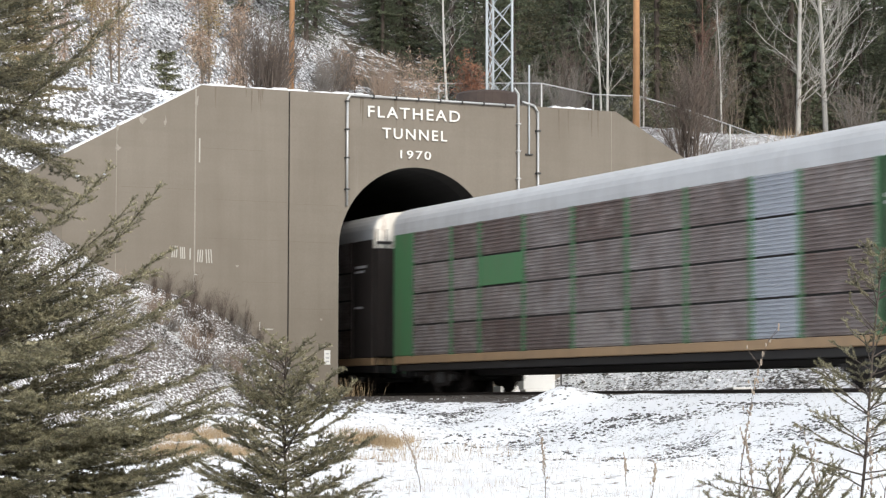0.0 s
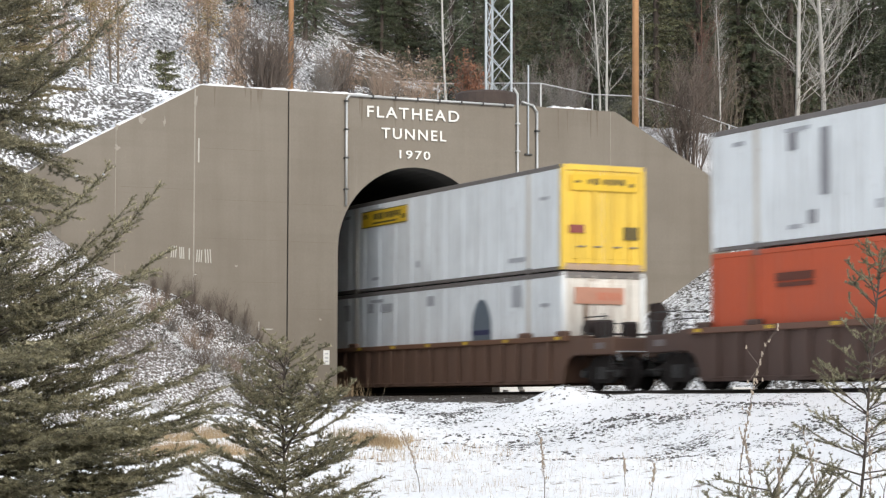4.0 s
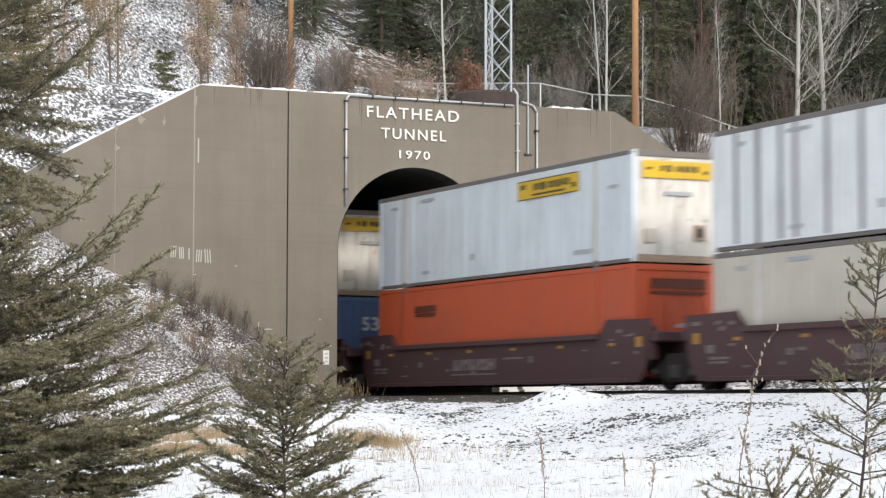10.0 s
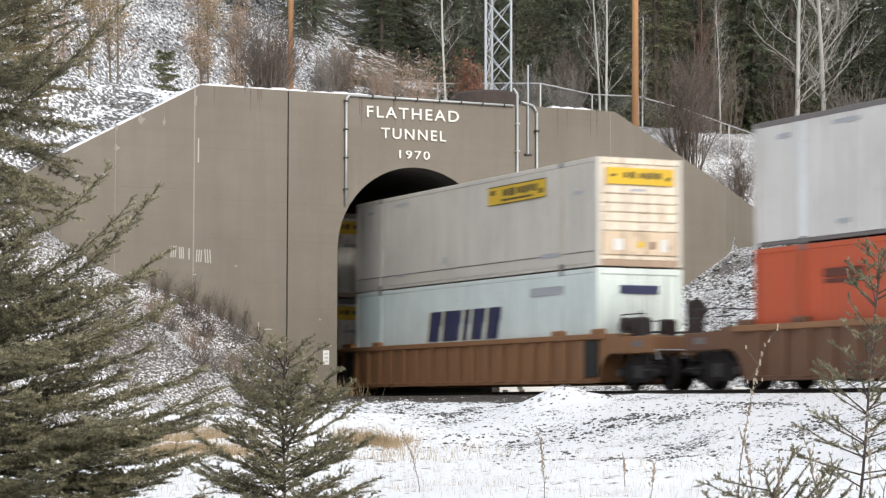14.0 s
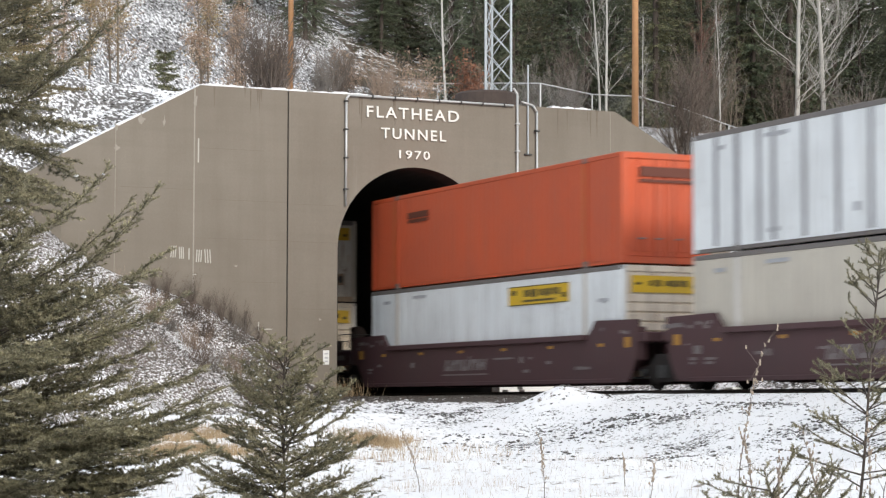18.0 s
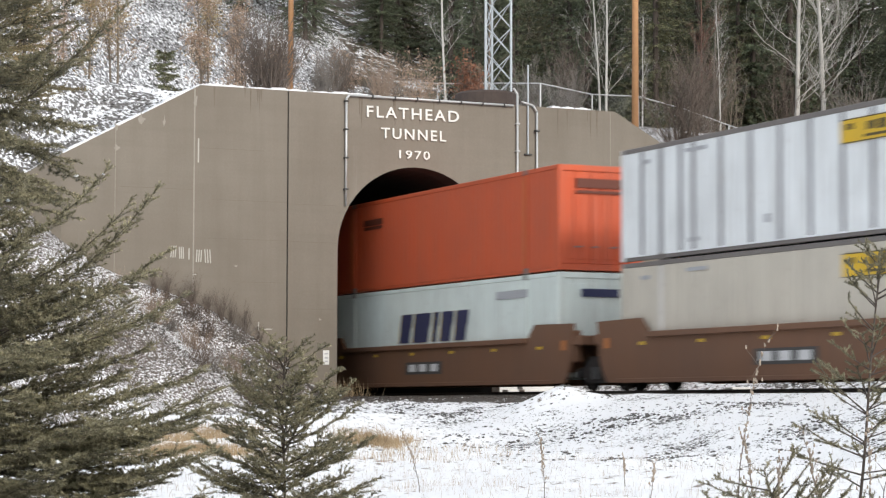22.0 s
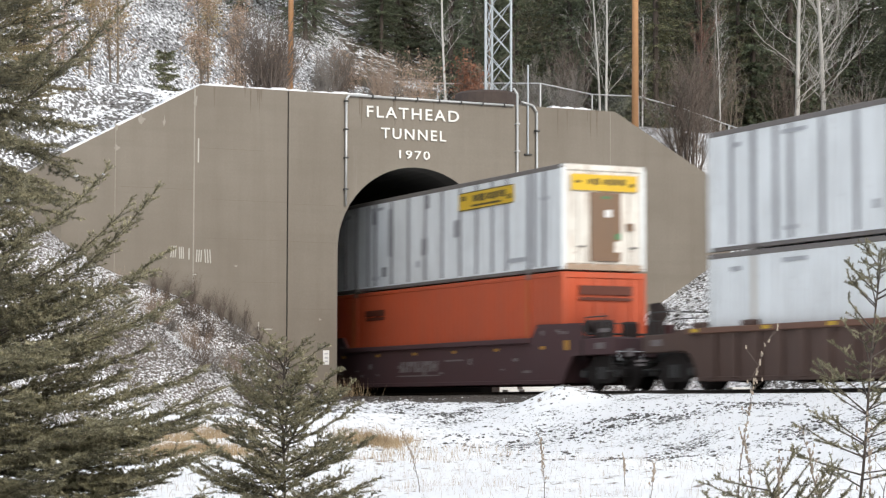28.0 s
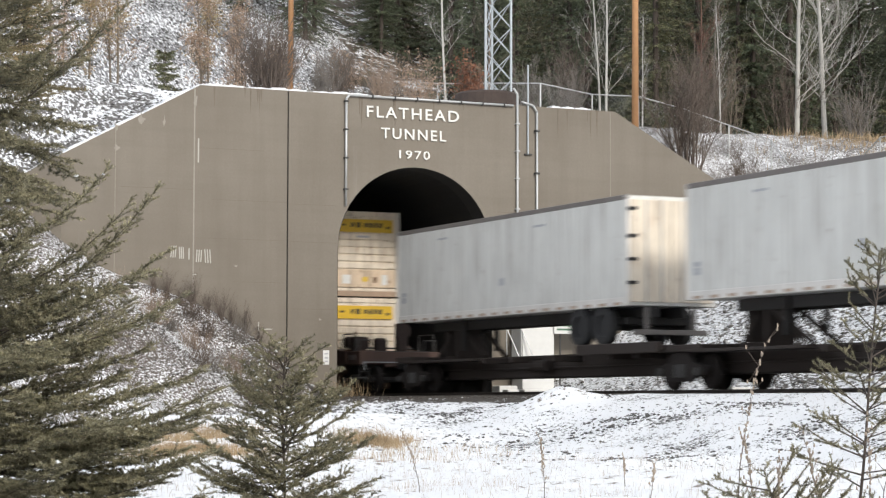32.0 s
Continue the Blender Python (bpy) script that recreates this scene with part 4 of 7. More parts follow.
    if end == "yellow":
        part("decal", Build().box(-1.05, -.62, yb - .034, yb + .03, 1.0, 1.22), P["red"], o, "dark red decal")
        part("decal", Build().box(.62, 1.05, yb - .034, yb + .03, .85, 1.2), YELLOW_DARK, o)
    if paint == "orange":
        part("logo_shape", Build().box(-.75, .85, yb - .034, yb + .03, 2.25, 2.5), simple("dark_red_print", (0.12, 0.03, 0.015)) if "dark_red_print" not in bpy.data.materials else bpy.data.materials["dark_red_print"], o)
        part("logo_shape", Build().box(-.75, .85, yb - .034, yb + .03, 2.1, 2.18), bpy.data.materials["dark_red_print"], o)
        for x in (-HW - .006, HW + .006):
            slanted(o, h - 2.75, 1.95, .34, bpy.data.materials["dark_red_print"], x, [(0, 1.5, .4, .95), (.05, 1.5, 0, .28)], .1)
        bars(o, "print_bar", [(1.75, .05, .2, 2.5), (14.1, .06, .2, 2.5)], h, P["tan_post"], -HW - .012)
    # side signs and small marks
    if sign in YSIGN and paint in ("white", "pale", "grey", "beige", "sky"):
        a, c = YSIGN[sign]
        if sign == "front":
            c = a + 3.55
        for x in (-HW - .014, HW + .014):
            if marks == "cut":
                sign_panel(o, h - a - 2.1, h - a, 2.03, 2.56, x)
                part("sign_panel", Build().box(x - .004, x + .004, h - c, h - c + .62, 2.03, 2.56), YELLOW, o)
            else:
                sign_panel(o, h - c, h - a, 2.03, 2.56, x)
    if marks != "slant" and paint not in ("orange", "red", "blue", "navy"):
        bars(o, "print_bar", [(1.0, .45, 2.42, .1), (3.2, .95, 2.52, .09), (14.9, .5, 1.95, .09), (13.0, 1.0, .34, .12), (3.3, .5, .32, .1), (6.7, .2, .55, .2)], h, GREYPRINT)
    if marks == "patch":
        part("patch", Build().box(-HW - .014, -HW, h - 10.0, h - 9.2, 1.9, 2.5), BLACK, o, "black painted-out square")
        part("patch", Build().box(-HW - .014, -HW, h - 3.9, h - 3.6, 2.35, 2.55), BLACK, o)
    if marks == "worn":
        for a, w, zz, hh in ((3.3, .35, 2.1, .4), (4.6, .3, 1.0, 1.5), (7.1, .35, .9, .5), (7.3, .3, 2.3, .4), (9.4, .2, 1.3, .5), (4.1, .3, .4, .3)):
            part("decal", Build().box(-HW - .012, -HW + .004, h - a - w, h - a, zz, zz + hh), RIBGREY, o, "grey scuffed patch")
    if marks == "slant":
        for x in (-HW - .008, HW + .008):
            shp = [q2 for a, w in ((0, .8), (1.0, 1.15), (2.38, .34), (2.95, .77), (3.95, .8)) for q2 in ((a, a + w, .52, .95), (a + .02, a + w - .06, .05, .525))]
            slanted(o, h - 5.6, 1.12, .98, P["yellow"], x + .003 * (1 if x < 0 else -1), [(a - .05, c - .05, d, e) for a, c, d, e in shp])
            slanted(o, h - 5.6, 1.12, .98, NAVY, x, shp)
        slanted(o, h - 12.4, 2.25, .22, GREYPRINT, -HW - .006, [(0, 1.9, 0, 1)], .05)
        part("logo_shape", Build().box(-.6, .55, yb - .034, yb + .03, 2.2, 2.42), NAVY, o)
    if marks == "round":
        b = Build()
        pts = [(-h + 4.9 + .62 * math.cos(a), 1.35 + .95 * math.sin(a)) for a in [2 * math.pi * i / 28 for i in range(28)]]
        b.prism(pts, "x", -HW - .012, -HW)
        part("logo_shape", b, simple("round_mark_print", (0.12, 0.15, 0.18)), o, "dark oval emblem")
        part("logo_shape", Build().box(-HW - .02, -HW - .01, -h + 4.35, -h + 5.45, 1.28, 1.42), NAVY, o)
        bars(o, "print_bar", [(3.0, .4, 2.2, .3), (4.0, .9, 2.2, .25), (7.5, .5, 2.25, .3), (13.2, .5, 2.0, .6), (1.1, .4, 2.0, .5)], h, GREYPRINT)
        part("patch", Build().box(-.9, .6, yb - .036, yb + .03, 2.0, 2.45), simple("pink_print", (0.5, 0.25, 0.17)), o)
    if marks == "striped":
        for k in range(9):
            zz = 1.50 + k * .092
            w = (.3, .75, .95, 1.1, 1.2, 1.15, 1.05, .9, .5)[k] * .8
            part("logo_shape", Build().box(-HW - .012, -HW + .002, h - 2.75 - w * .9, h - 2.75 + .28 * math.sin(k * .39), zz, zz + .055), WHITEPRINT, o)
        shp = []
        xx = 0.0
        for k, w in enumerate((.5, .38, .38, .2, .7, .42, .4, .42, .36, .34, .42, .5)):
            hh = 1.0 if k in (0, 4) else .66
            shp += [(xx, xx + .13, 0, hh), (xx + w - .14, xx + w - .04, 0 if k % 2 else hh * .4, hh), (xx, xx + w - .04, hh - .16, hh)]
            if k % 3 == 1:
                shp.append((xx, xx + w, 0, .14))
            xx += w + .07
        slanted(o, h - 4.7, 1.12, .64, WHITEPRINT, -HW - .008, shp, .05)
        number(o, "53", .62, .46, "x", -HW - .012, h - 14.9, 1.75)
        number(o, "53", .62, .46, "y", yb - .03, 0.0, 1.75)
        bars(o, "print_bar", [(11.9, 1.2, 2.35, .14)], h, WHITEPRINT)
    if marks == "column":
        for k in range(7):
            zz = .55 + k * .27
            bars(o, "logo_shape", [(.78, .36, zz, .17)], h, PINKISH)
            bars(o, "logo_shape", [(10.9, .45, zz, .12)], h, FADED)
            part("logo_shape", Build().box(.62, .80, yb - .034, yb + .03, zz, zz + .18), FADED, o)
    if marks == "arrowhead":
        slanted(o, h - 4.2, 1.05, .45, WHITEPRINT, -HW - .01, [(k * .38, k * .38 + .27, 0, 1) for k in range(9)], .1)
        slanted(o, h - 4.6, .75, .16, WHITEPRINT, -HW - .01, [(k * .33, k * .33 + .25, 0, 1) for k in range(9)], .1)
        for k, (a, w, zz) in enumerate(((4.9, 1.5, 1.6), (5.15, 1.2, 1.8), (5.5, .9, 2.0), (5.8, .6, 2.2), (6.05, .35, 2.4))):
            slanted(o, h - a, zz, .14, WHITEPRINT, -HW - .01, [(0, w * .62, 0, 1)], 1.4)
        bars(o, "logo_shape", [(9.9, 1.7, 2.25, .25), (9.9, .6, 1.95, .2), (11.1, .7, 1.75, .2), (10.8, .5, .9, .35), (.55, .35, .95, .3), (1.0, .8, 1.0, .15)], h, WHITEPRINT)
    moving.append((o, q, z))
    return o


P["tan_post"] = painted("post_tan", (0.50, 0.16, 0.03), 0.2)


PINKISH = simple("pinkish_white_print", (0.50, 0.40, 0.39), 0.8)
FADED = simple("faded_white_print", (0.38, 0.20, 0.18), 0.8)
CARPRINT = simple("faded_print", (0.21, 0.18, 0.175), 0.8)
DULL_YELLOW = simple("dull_reflector", (0.50, 0.25, 0.04), 0.7)


# wheels and trucks
TRUCK = simple("oily_truck_iron", (0.020, 0.015, 0.013), 0.9, var=0.5)
GEAR = simple("rusty_brake_gear", (0.045, 0.031, 0.027), 0.85, var=0.5)
def wheel_mesh():
    b = Build()
    n = 20
    rings = [(.47, -.07), (.47, -.04), (.435, -.035), (.43, .05), (.36, .05), (.32, .02), (.16, .03), (.12, .07), (.0, .07)]
    for r, x in rings:
        for i in range(n):
            a = 2 * math.pi * i / n
            b.v.append((x, r * math.cos(a), r * math.sin(a)))
    for k in range(len(rings) - 1):
        for i in range(n):
            j = (i + 1) % n
            b.f.append((k * n + i, k * n + j, (k + 1) * n + j, (k + 1) * n + i))
    b.f.append(tuple(range(n)))
    return b


def truck(parent, y):
    t = part("truck", Build().box(-1.0, 1.0, -.22, .22, .42, .78, .03), BLACK, parent, "two-axle freight truck")
    t.location = (0, y, 0)
    for s in (-1, 1):
        for a in (-.89, .89):
            w = mpart("wheel", ("wheel", s), wheel_mesh, TRUCK, t, "worn steel wheel")
            w.location = (s * .76, a, .44)
            w.rotation_euler = (0, 0, 0 if s > 0 else math.pi)
            mpart("bearing_cap", ("cap",), lambda: Build().tube((-.07, 0, 0), (.07, 0, 0), .10, .085, n=10), DARKGREY, t, loc=(s * 1.13, a, .44))
        prof = [(-1.12, .36), (-1.12, .56), (-.62, .66), (-.40, .90), (.40, .90), (.62, .66), (1.12, .56), (1.12, .36), (.78, .34), (.45, .20), (-.45, .20), (-.78, .34)]
        mpart("side_frame", ("sf", s), lambda: Build().prism(prof, "x", min(s * .97, s * 1.09), max(s * .97, s * 1.09)), TRUCK, t)
        mpart("spring_pack", ("sp", s), lambda: Build().tube((s * 1.10, -.12, .3), (s * 1.10, -.12, .62), .09, n=8).tube((s * 1.10, .12, .3), (s * 1.10, .12, .62), .09, n=8), DARKGREY, t)
    for a in (-.89, .89):
        mpart("axle", ("axle",), lambda: Build().tube((-1.1, 0, 0), (1.1, 0, 0), .08, n=8), BLACK, t, loc=(0, a, .44))
    return t


def rng_marks(q):
    return np.random.default_rng(int(abs(q) * 10))


def end_gear(o, m, s, tall=True):
    """Couplers, brake gear and ladders at a car's end: s = 1 front, -1 rear."""
    y = s * 8.15
    mpart("end_platform", ("plat", s), lambda: Build().box(-1.38, 1.38, min(y, y + s * 1.2), max(y, y + s * 1.2), 1.18, 1.42, .02).box(-.55, .55, min(y, y + s * 2.9), max(y, y + s * 2.9), .85, 1.3, .03).box(-1.35, 1.35, min(y + s * 2.55, y + s * 2.9), max(y + s * 2.55, y + s * 2.9), .95, 1.35, .02), m, o)
    mpart("coupler", ("coup", s), lambda: Build().box(-.11, .11, min(y + s * 2.8, y + s * 3.55), max(y + s * 2.8, y + s * 3.55), .76, .96, .02).box(-.2, .2, min(y + s * 3.4, y + s * 3.68), max(y + s * 3.4, y + s * 3.68), .70, 1.02, .05), BLACK, o)
    for sx in (-1, 1):
        mpart("ladder", ("lad", s, sx), lambda: Build().tube((sx * 1.34, y + s * 2.7, .5), (sx * 1.34, y + s * 2.7, 1.75), .018, n=5).tube((sx * .95, y + s * 2.7, .5), (sx * .95, y + s * 2.7, 1.75), .018, n=5).tube((sx * 1.34, y + s * 2.7, .7), (sx * .95, y + s * 2.7, .7), .015, n=5).tube((sx * 1.34, y + s * 2.7, 1.0), (sx * .95, y + s * 2.7, 1.0), .015, n=5).tube((sx * 1.34, y + s * 2.7, 1.72), (sx * .95, y + s * 2.7, 1.72), .015, n=5), DARKGREY, o)
    for sx in (-1, 1):
        mpart("end_sill", ("es", s, sx), lambda: Build().box(min(sx * 1.2, sx * 1.40), max(sx * 1.2, sx * 1.40), min(y + s * 1.0, y + s * 2.9), max(y + s * 1.0, y + s * 2.9), .92, 1.36, .02), m, o)
        mpart("grab_iron", ("gi", s, sx), lambda: Build().tube((sx * 1.42, y + s * 1.3, .8), (sx * 1.42, y + s * 1.3, 1.7), .014, n=5), DARKGREY, o)
        mpart("end_mark", ("em", s, sx), lambda: Build().box(min(sx * 1.40, sx * 1.408), max(sx * 1.40, sx * 1.408), y + s * 2.2 - .25, y + s * 2.2 + .25, 1.08, 1.24), CARPRINT, o)
    mpart("brake_rod", ("rod", s), lambda: Build().tube((-.4, y + s * .3, .62), (-.4, y + s * 2.6, .62), .03, n=6), DARKGREY, o)
    mpart("air_hose", ("hose", s), lambda: Build().tube((.3, y + s * 2.9, .9), (.42, y + s * 3.3, .45), .03, n=6), BLACK, o)
    for sx in (-1, 1):
        mpart("brace", ("br", s, sx), lambda: Build().tube((sx * 1.3, y + s * .95, 1.42), (sx * .5, y + s * 2.2, 1.36), .045, n=6), m, o)
        mpart("step", ("st", s, sx), lambda: Build().box(min(sx * 1.0, sx * 1.42), max(sx * 1.0, sx * 1.42), y + s * 2.62 - .12, y + s * 2.62 + .12, .48, .52, .008), DARKGREY, o)
        mpart("hand_rail", ("hr3", s, sx), lambda: Build().tube((sx * 1.36, y + s * 1.35, 1.36), (sx * 1.36, y + s * 1.35, 1.92), .018, n=5).tube((sx * 1.36, y + s * 1.35, 1.92), (sx * 1.36, y + s * 2.5, 1.92), .018, n=5).tube((sx * 1.36, y + s * 2.5, 1.92), (sx * 1.36, y + s * 2.5, 1.30), .018, n=5), DARKGREY, o)
    mpart("cross_walk", ("cw", s), lambda: Build().box(-1.3, 1.3, y + s * 2.2 - .2, y + s * 2.2 + .2, 1.34, 1.38, .008), DARKGREY, o)
    mpart("uncoupling_lever", ("ul", s), lambda: Build().tube((-1.3, y + s * 2.95, 1.0), (.1, y + s * 2.95, 1.0), .016, n=5).tube((-1.3, y + s * 2.95, 1.0), (-1.3, y + s * 3.1, .75), .016, n=5), GALV, o)
    if tall and s < 0:
        mpart("air_reservoir", ("res", s), lambda: Build().tube((-1.0, y + s * .75, 1.68), (-.25, y + s * .75, 1.68), .2, n=14), GEAR, o, smooth=False)
        mpart("brake_valve", ("bv", s), lambda: Build().box(-1.1, -.65, y + s * 1.5 - .2, y + s * 1.5 + .2, 1.35, 1.86, .06), GEAR, o)
        mpart("relay_valve", ("rv", s), lambda: Build().box(-.3, .1, y + s * 1.5 - .15, y + s * 1.5 + .15, 1.35, 1.82, .05), GEAR, o)
        mpart("cross_pipe", ("cp", s), lambda: Build().tube((-1.2, y + s * 1.2, 1.5), (1.2, y + s * 1.2, 1.5), .03, n=6), DARKGREY, o)
        mpart("hand_rail", ("hr2", s), lambda: Build().tube((-1.3, y + s * 2.2, 1.3), (-1.3, y + s * 2.2, 2.0), .02, n=6), DARKGREY, o)
        mpart("brake_stand", ("bs", s), lambda: Build().box(.3, .66, y + s * 1.9 - .15, y + s * 1.9 + .15, 1.2, 2.3, .04), GEAR, o)
        mpart("brake_wheel", ("bw", s), lambda: Build().tube((.47, y + s * 2.02, 2.05), (.47, y + s * 2.06, 2.05), .28, n=16), GEAR, o)
    elif s > 0:
        mpart("grab_rail", ("gr", s), lambda: Build().tube((-1.3, y + s * 1.2, 1.4), (-1.3, y + s * 1.2, 1.9), .018, n=5).tube((-1.3, y + s * 1.2, 1.9), (.2, y + s * 1.2, 1.9), .018, n=5).tube((.2, y + s * 1.2, 1.9), (.2, y + s * 1.2, 1.4), .018, n=5), DARKGREY, o)
    truck(o, s * 9.95)


CAR_WORDS = {"brown": "weathered brown", "maroon": "dark maroon", "maroon_dark": "dull dark maroon", "dark": "dark brown", "ochre": "ochre-brown", "tan": "tan-brown", "rust": "rust-brown"}


def well_car(q, paint, style, front, rear):
    """A well car unit. front and rear: 'E' a car's end, 'A' an articulated joint."""
    o = thing("well_car", f"{CAR_WORDS[paint]} {'smooth-sided' if style == 'smooth' else 'ribbed'} double-stack well car unit", "rail car", "well cars of the train")
    m = C[paint]
    for s in (-1, 1):
        x0, x1 = (1.36, 1.43) if s > 0 else (-1.43, -1.36)
        zt = {"smooth": 1.44, "low": 1.22, "ribbed": 1.45}[style]
        zr = {"smooth": 1.78, "low": 1.40, "ribbed": 1.45}[style]
        halves = []
        for kind in (front, rear):
            if kind == "E":
                hf = [(8.40, .20), (8.50, .58), (8.72, .84), (9.05, .95), (9.95, .97), (9.95, 1.36), (9.40, 1.38), (9.35, zr)] if style == "ribbed" else [(8.35, .20), (8.60, .55), (8.95, .92), (9.35, .95), (9.35, zr)]
            else:
                hf = [(8.50, .20), (8.62, .42), (8.66, .62), (8.66, zr)] if style == "ribbed" else [(8.60, .20), (8.85, .5), (9.0, .8), (9.12, zr)]
            halves.append(hf + ([(6.9, zr + .03), (6.5, zt)] if style != "ribbed" else []))
        out = halves[0] + [(-a, b) for a, b in halves[1]][::-1]
        mpart("well_side", (style, s, front, rear), lambda: Build().prism(out, "x", x0, x1), m, o)
        xa, xb = (1.30, 1.55) if s > 0 else (-1.55, -1.30)
        ln = 6.45 if style != "ribbed" else 8.7
        mpart("top_chord", ("chord", style, s), lambda: Build().box(xa, xb, -ln, ln, zt - .13, zt + .015, .015), C[{"dark": "rust", "rust": "rust", "brown": "tan"}.get(paint, "ochre")] if style == "ribbed" else m, o)
        mpart("bottom_sill", ("sill", s), lambda: Build().box(min(s * 1.33, s * 1.47), max(s * 1.33, s * 1.47), -8.0, 8.0, .18, .30, .015), m, o)
        if style == "ribbed":
            for k in range(17):
                y = -7.6 + k * .95
                mpart("side_rib", ("rib", s), lambda: Build().box(min(s * 1.42, s * 1.52), max(s * 1.42, s * 1.52), -.14, .14, .24, 1.34, .03), m, o, loc=(0, y, 0))
            for y in (-8.3, -6.1, 6.1, 8.3):
                mpart("chord_lug", ("lug", s), lambda: Build().box(min(s * 1.30, s * 1.46), max(s * 1.30, s * 1.46), -.3, .3, 1.45, 1.60, .03), m, o, loc=(0, y, 0))
            for y in (-8.3, -5.2, -2.6, 0, 2.6, 5.2, 8.3):
                if paint in ("dark", "rust", "brown"):
                    mpart("marker", ("mk", s), lambda: Build().box(min(s * 1.545, s * 1.556), max(s * 1.545, s * 1.556), -.14, .14, 1.36, 1.44), YELLOW, o, "yellow reflector strip", loc=(0, y, 0))
            for y in (-8.0, 8.0) if paint == "ochre" else ():
                mpart("data_panel", ("dp", s), lambda: Build().box(min(s * 1.43, s * 1.50), max(s * 1.43, s * 1.50), -.42, .42, .35, 1.3, .01), BLACK, o, "black stencil panel", loc=(0, y, 0))
        else:
            for y in (-7.2, -4.4, -1.6, 1.2, 4.0, 6.8):
                mpart("marker", ("mk2", s, paint), lambda: Build().box(min(s * 1.43, s * 1.44), max(s * 1.43, s * 1.44), -.13, .13, 1.13, 1.21), DULL_YELLOW if paint.startswith("maroon") else YELLOW, o, "dull yellow reflector strip", loc=(0, y, 0))
            if s < 0:
                if paint == "maroon":
                    slanted(o, 2.3, .62, .32, CARPRINT, -1.437, [q2 for k in range(5) for q2 in ((k * .56, k * .56 + .17, 0, 1), (k * .56 + .17, k * .56 + .34, (.0, .6, .0, .62, .3)[k], (.4, 1, .36, 1, .7)[k]), (k * .56 + .34, k * .56 + .46, 0, 1))] + [(-.1, 2.9, -.42, -.30)], .35)
                    rm = rng_marks(q)
                    spots = []
                    for k in range(11):
                        yy = rm.uniform(-8.8, 8.4)
                        hi = 1.68 if abs(yy) > 7.0 else 1.30
                        spots.append((-yy, rm.uniform(.1, .45), rm.uniform(.45, hi - .25), rm.uniform(.04, .09)))
                    for k in range(10):
                        spots.append((rm.choice((-1, 1)) * rm.uniform(7.0, 8.9), rm.uniform(.08, .22), rm.uniform(1.36, 1.58), .08))
                    bars(o, "print_bar", spots, 0, CARPRINT, -1.4372)
                    bars(o, "print_bar", [(3.8, 1.2, .90, .05), (5.4, .18, .78, .18), (-6.0, .4, 1.52, .1), (-5.2, .3, .7, .07), (-5.2, .22, .6, .06), (13.2, .5, 1.5, .1), (14.6, .35, .85, .2), (15.1, .5, .7, .06), (15.1, .4, .6, .06), (-1.9, .2, .75, .16)], 2.8, CARPRINT, -1.437)
                elif paint == "tan":
                    part("print_bar", Build().box(-1.445, -1.43, -.9, 1.65, .55, .92), DARKGREY, o)
                    bars(o, "print_bar", [(0, .5, .63, .22), (.75, .5, .63, .22), (1.55, .5, .63, .22)], 1.4, WHITEPRINT, -1.448)
                mpart("marker", ("sq", paint), lambda: Build().box(-1.445, -1.43, -.13, .13, 1.08, 1.34), DULL_YELLOW if paint.startswith("maroon") else P["tan_post"], o, "orange square placard", loc=(0, -8.6, 0))
                mpart("marker", ("sq", paint), lambda: Build().box(-1.445, -1.43, -.13, .13, 1.08, 1.34), DULL_YELLOW if paint.startswith("maroon") else P["tan_post"], o, "orange square placard", loc=(0, 8.6, 0))
    for k in range(3):
        mpart("floor_beam", ("floor",), lambda: Build().box(-1.36, 1.36, -.15, .15, .20, .33, .01), m, o, loc=(0, -6 + k * 6, 0))
    for s, kind in ((1, front), (-1, rear)):
        y = s * 8.15
        if kind == "E":
            mpart("end_bulkhead", ("bhE", s), lambda: Build().box(-1.36, 1.36, min(y + s * .02, y + s * .1), max(y + s * .02, y + s * .1), .22, 1.45, .01), m, o)
            end_gear(o, m, s)
        else:
            mpart("end_platform", ("plA", s, style), lambda: Build().box(-1.38, 1.38, min(y, y + s * 1.25), max(y, y + s * 1.25), 1.2, 1.46, .03).box(-.5, .5, min(y, y + s * 1.68), max(y, y + s * 1.68), .85, 1.2, .03), m, o)
            mpart("end_bulkhead", ("bh", s), lambda: Build().box(-1.36, 1.36, min(y + s * .02, y + s * .1), max(y + s * .02, y + s * .1), .5, 1.5, .01), m, o)
            for sx in (-1, 1):
                mpart("end_post", ("epo", s, sx), lambda: Build().box(min(sx * 1.15, sx * 1.36), max(sx * 1.15, sx * 1.36), min(y + s * .62, y + s * .95), max(y + s * .62, y + s * .95), .75, 1.6, .03), m, o)
            if s < 0:
                truck(o, s * 9.83)
    moving.append((o, q, 0.0))
    return o


# the train, front to rear: places are metres behind the portal at the start
def load(a, style, paint, front, rear, low, high):
    """a: place of the front of the load."""
    q = a - L53 / 2
    well_car(q, paint, style, front, rear)
    for z, spec in ((LOW, low), (HIGH, high)):
        spec = dict(spec)
        container(q + spec.pop("shift", 0), z, **spec)


def box(paint, kind="plate", end="white", sign="rear", **k):
    return dict(paint=paint, kind=kind, end=end, sign=sign, **k)


ORANGE = box("orange", "fine", "same", "")
MINT = box("mint", "fine", "same", "", marks="slant")
RIBBED = box("white", "ribbed", "white")
load(-33.27, "ribbed", "rust", "E", "E", box("pale", "smooth", "hrib", "front"), box("white", "plate", "yellow", "front"))
load(-57.0, "ribbed", "brown", "E", "E", box("pale", "smooth", "hrib", "front"), box("white", "plate", "yellow", "front"))
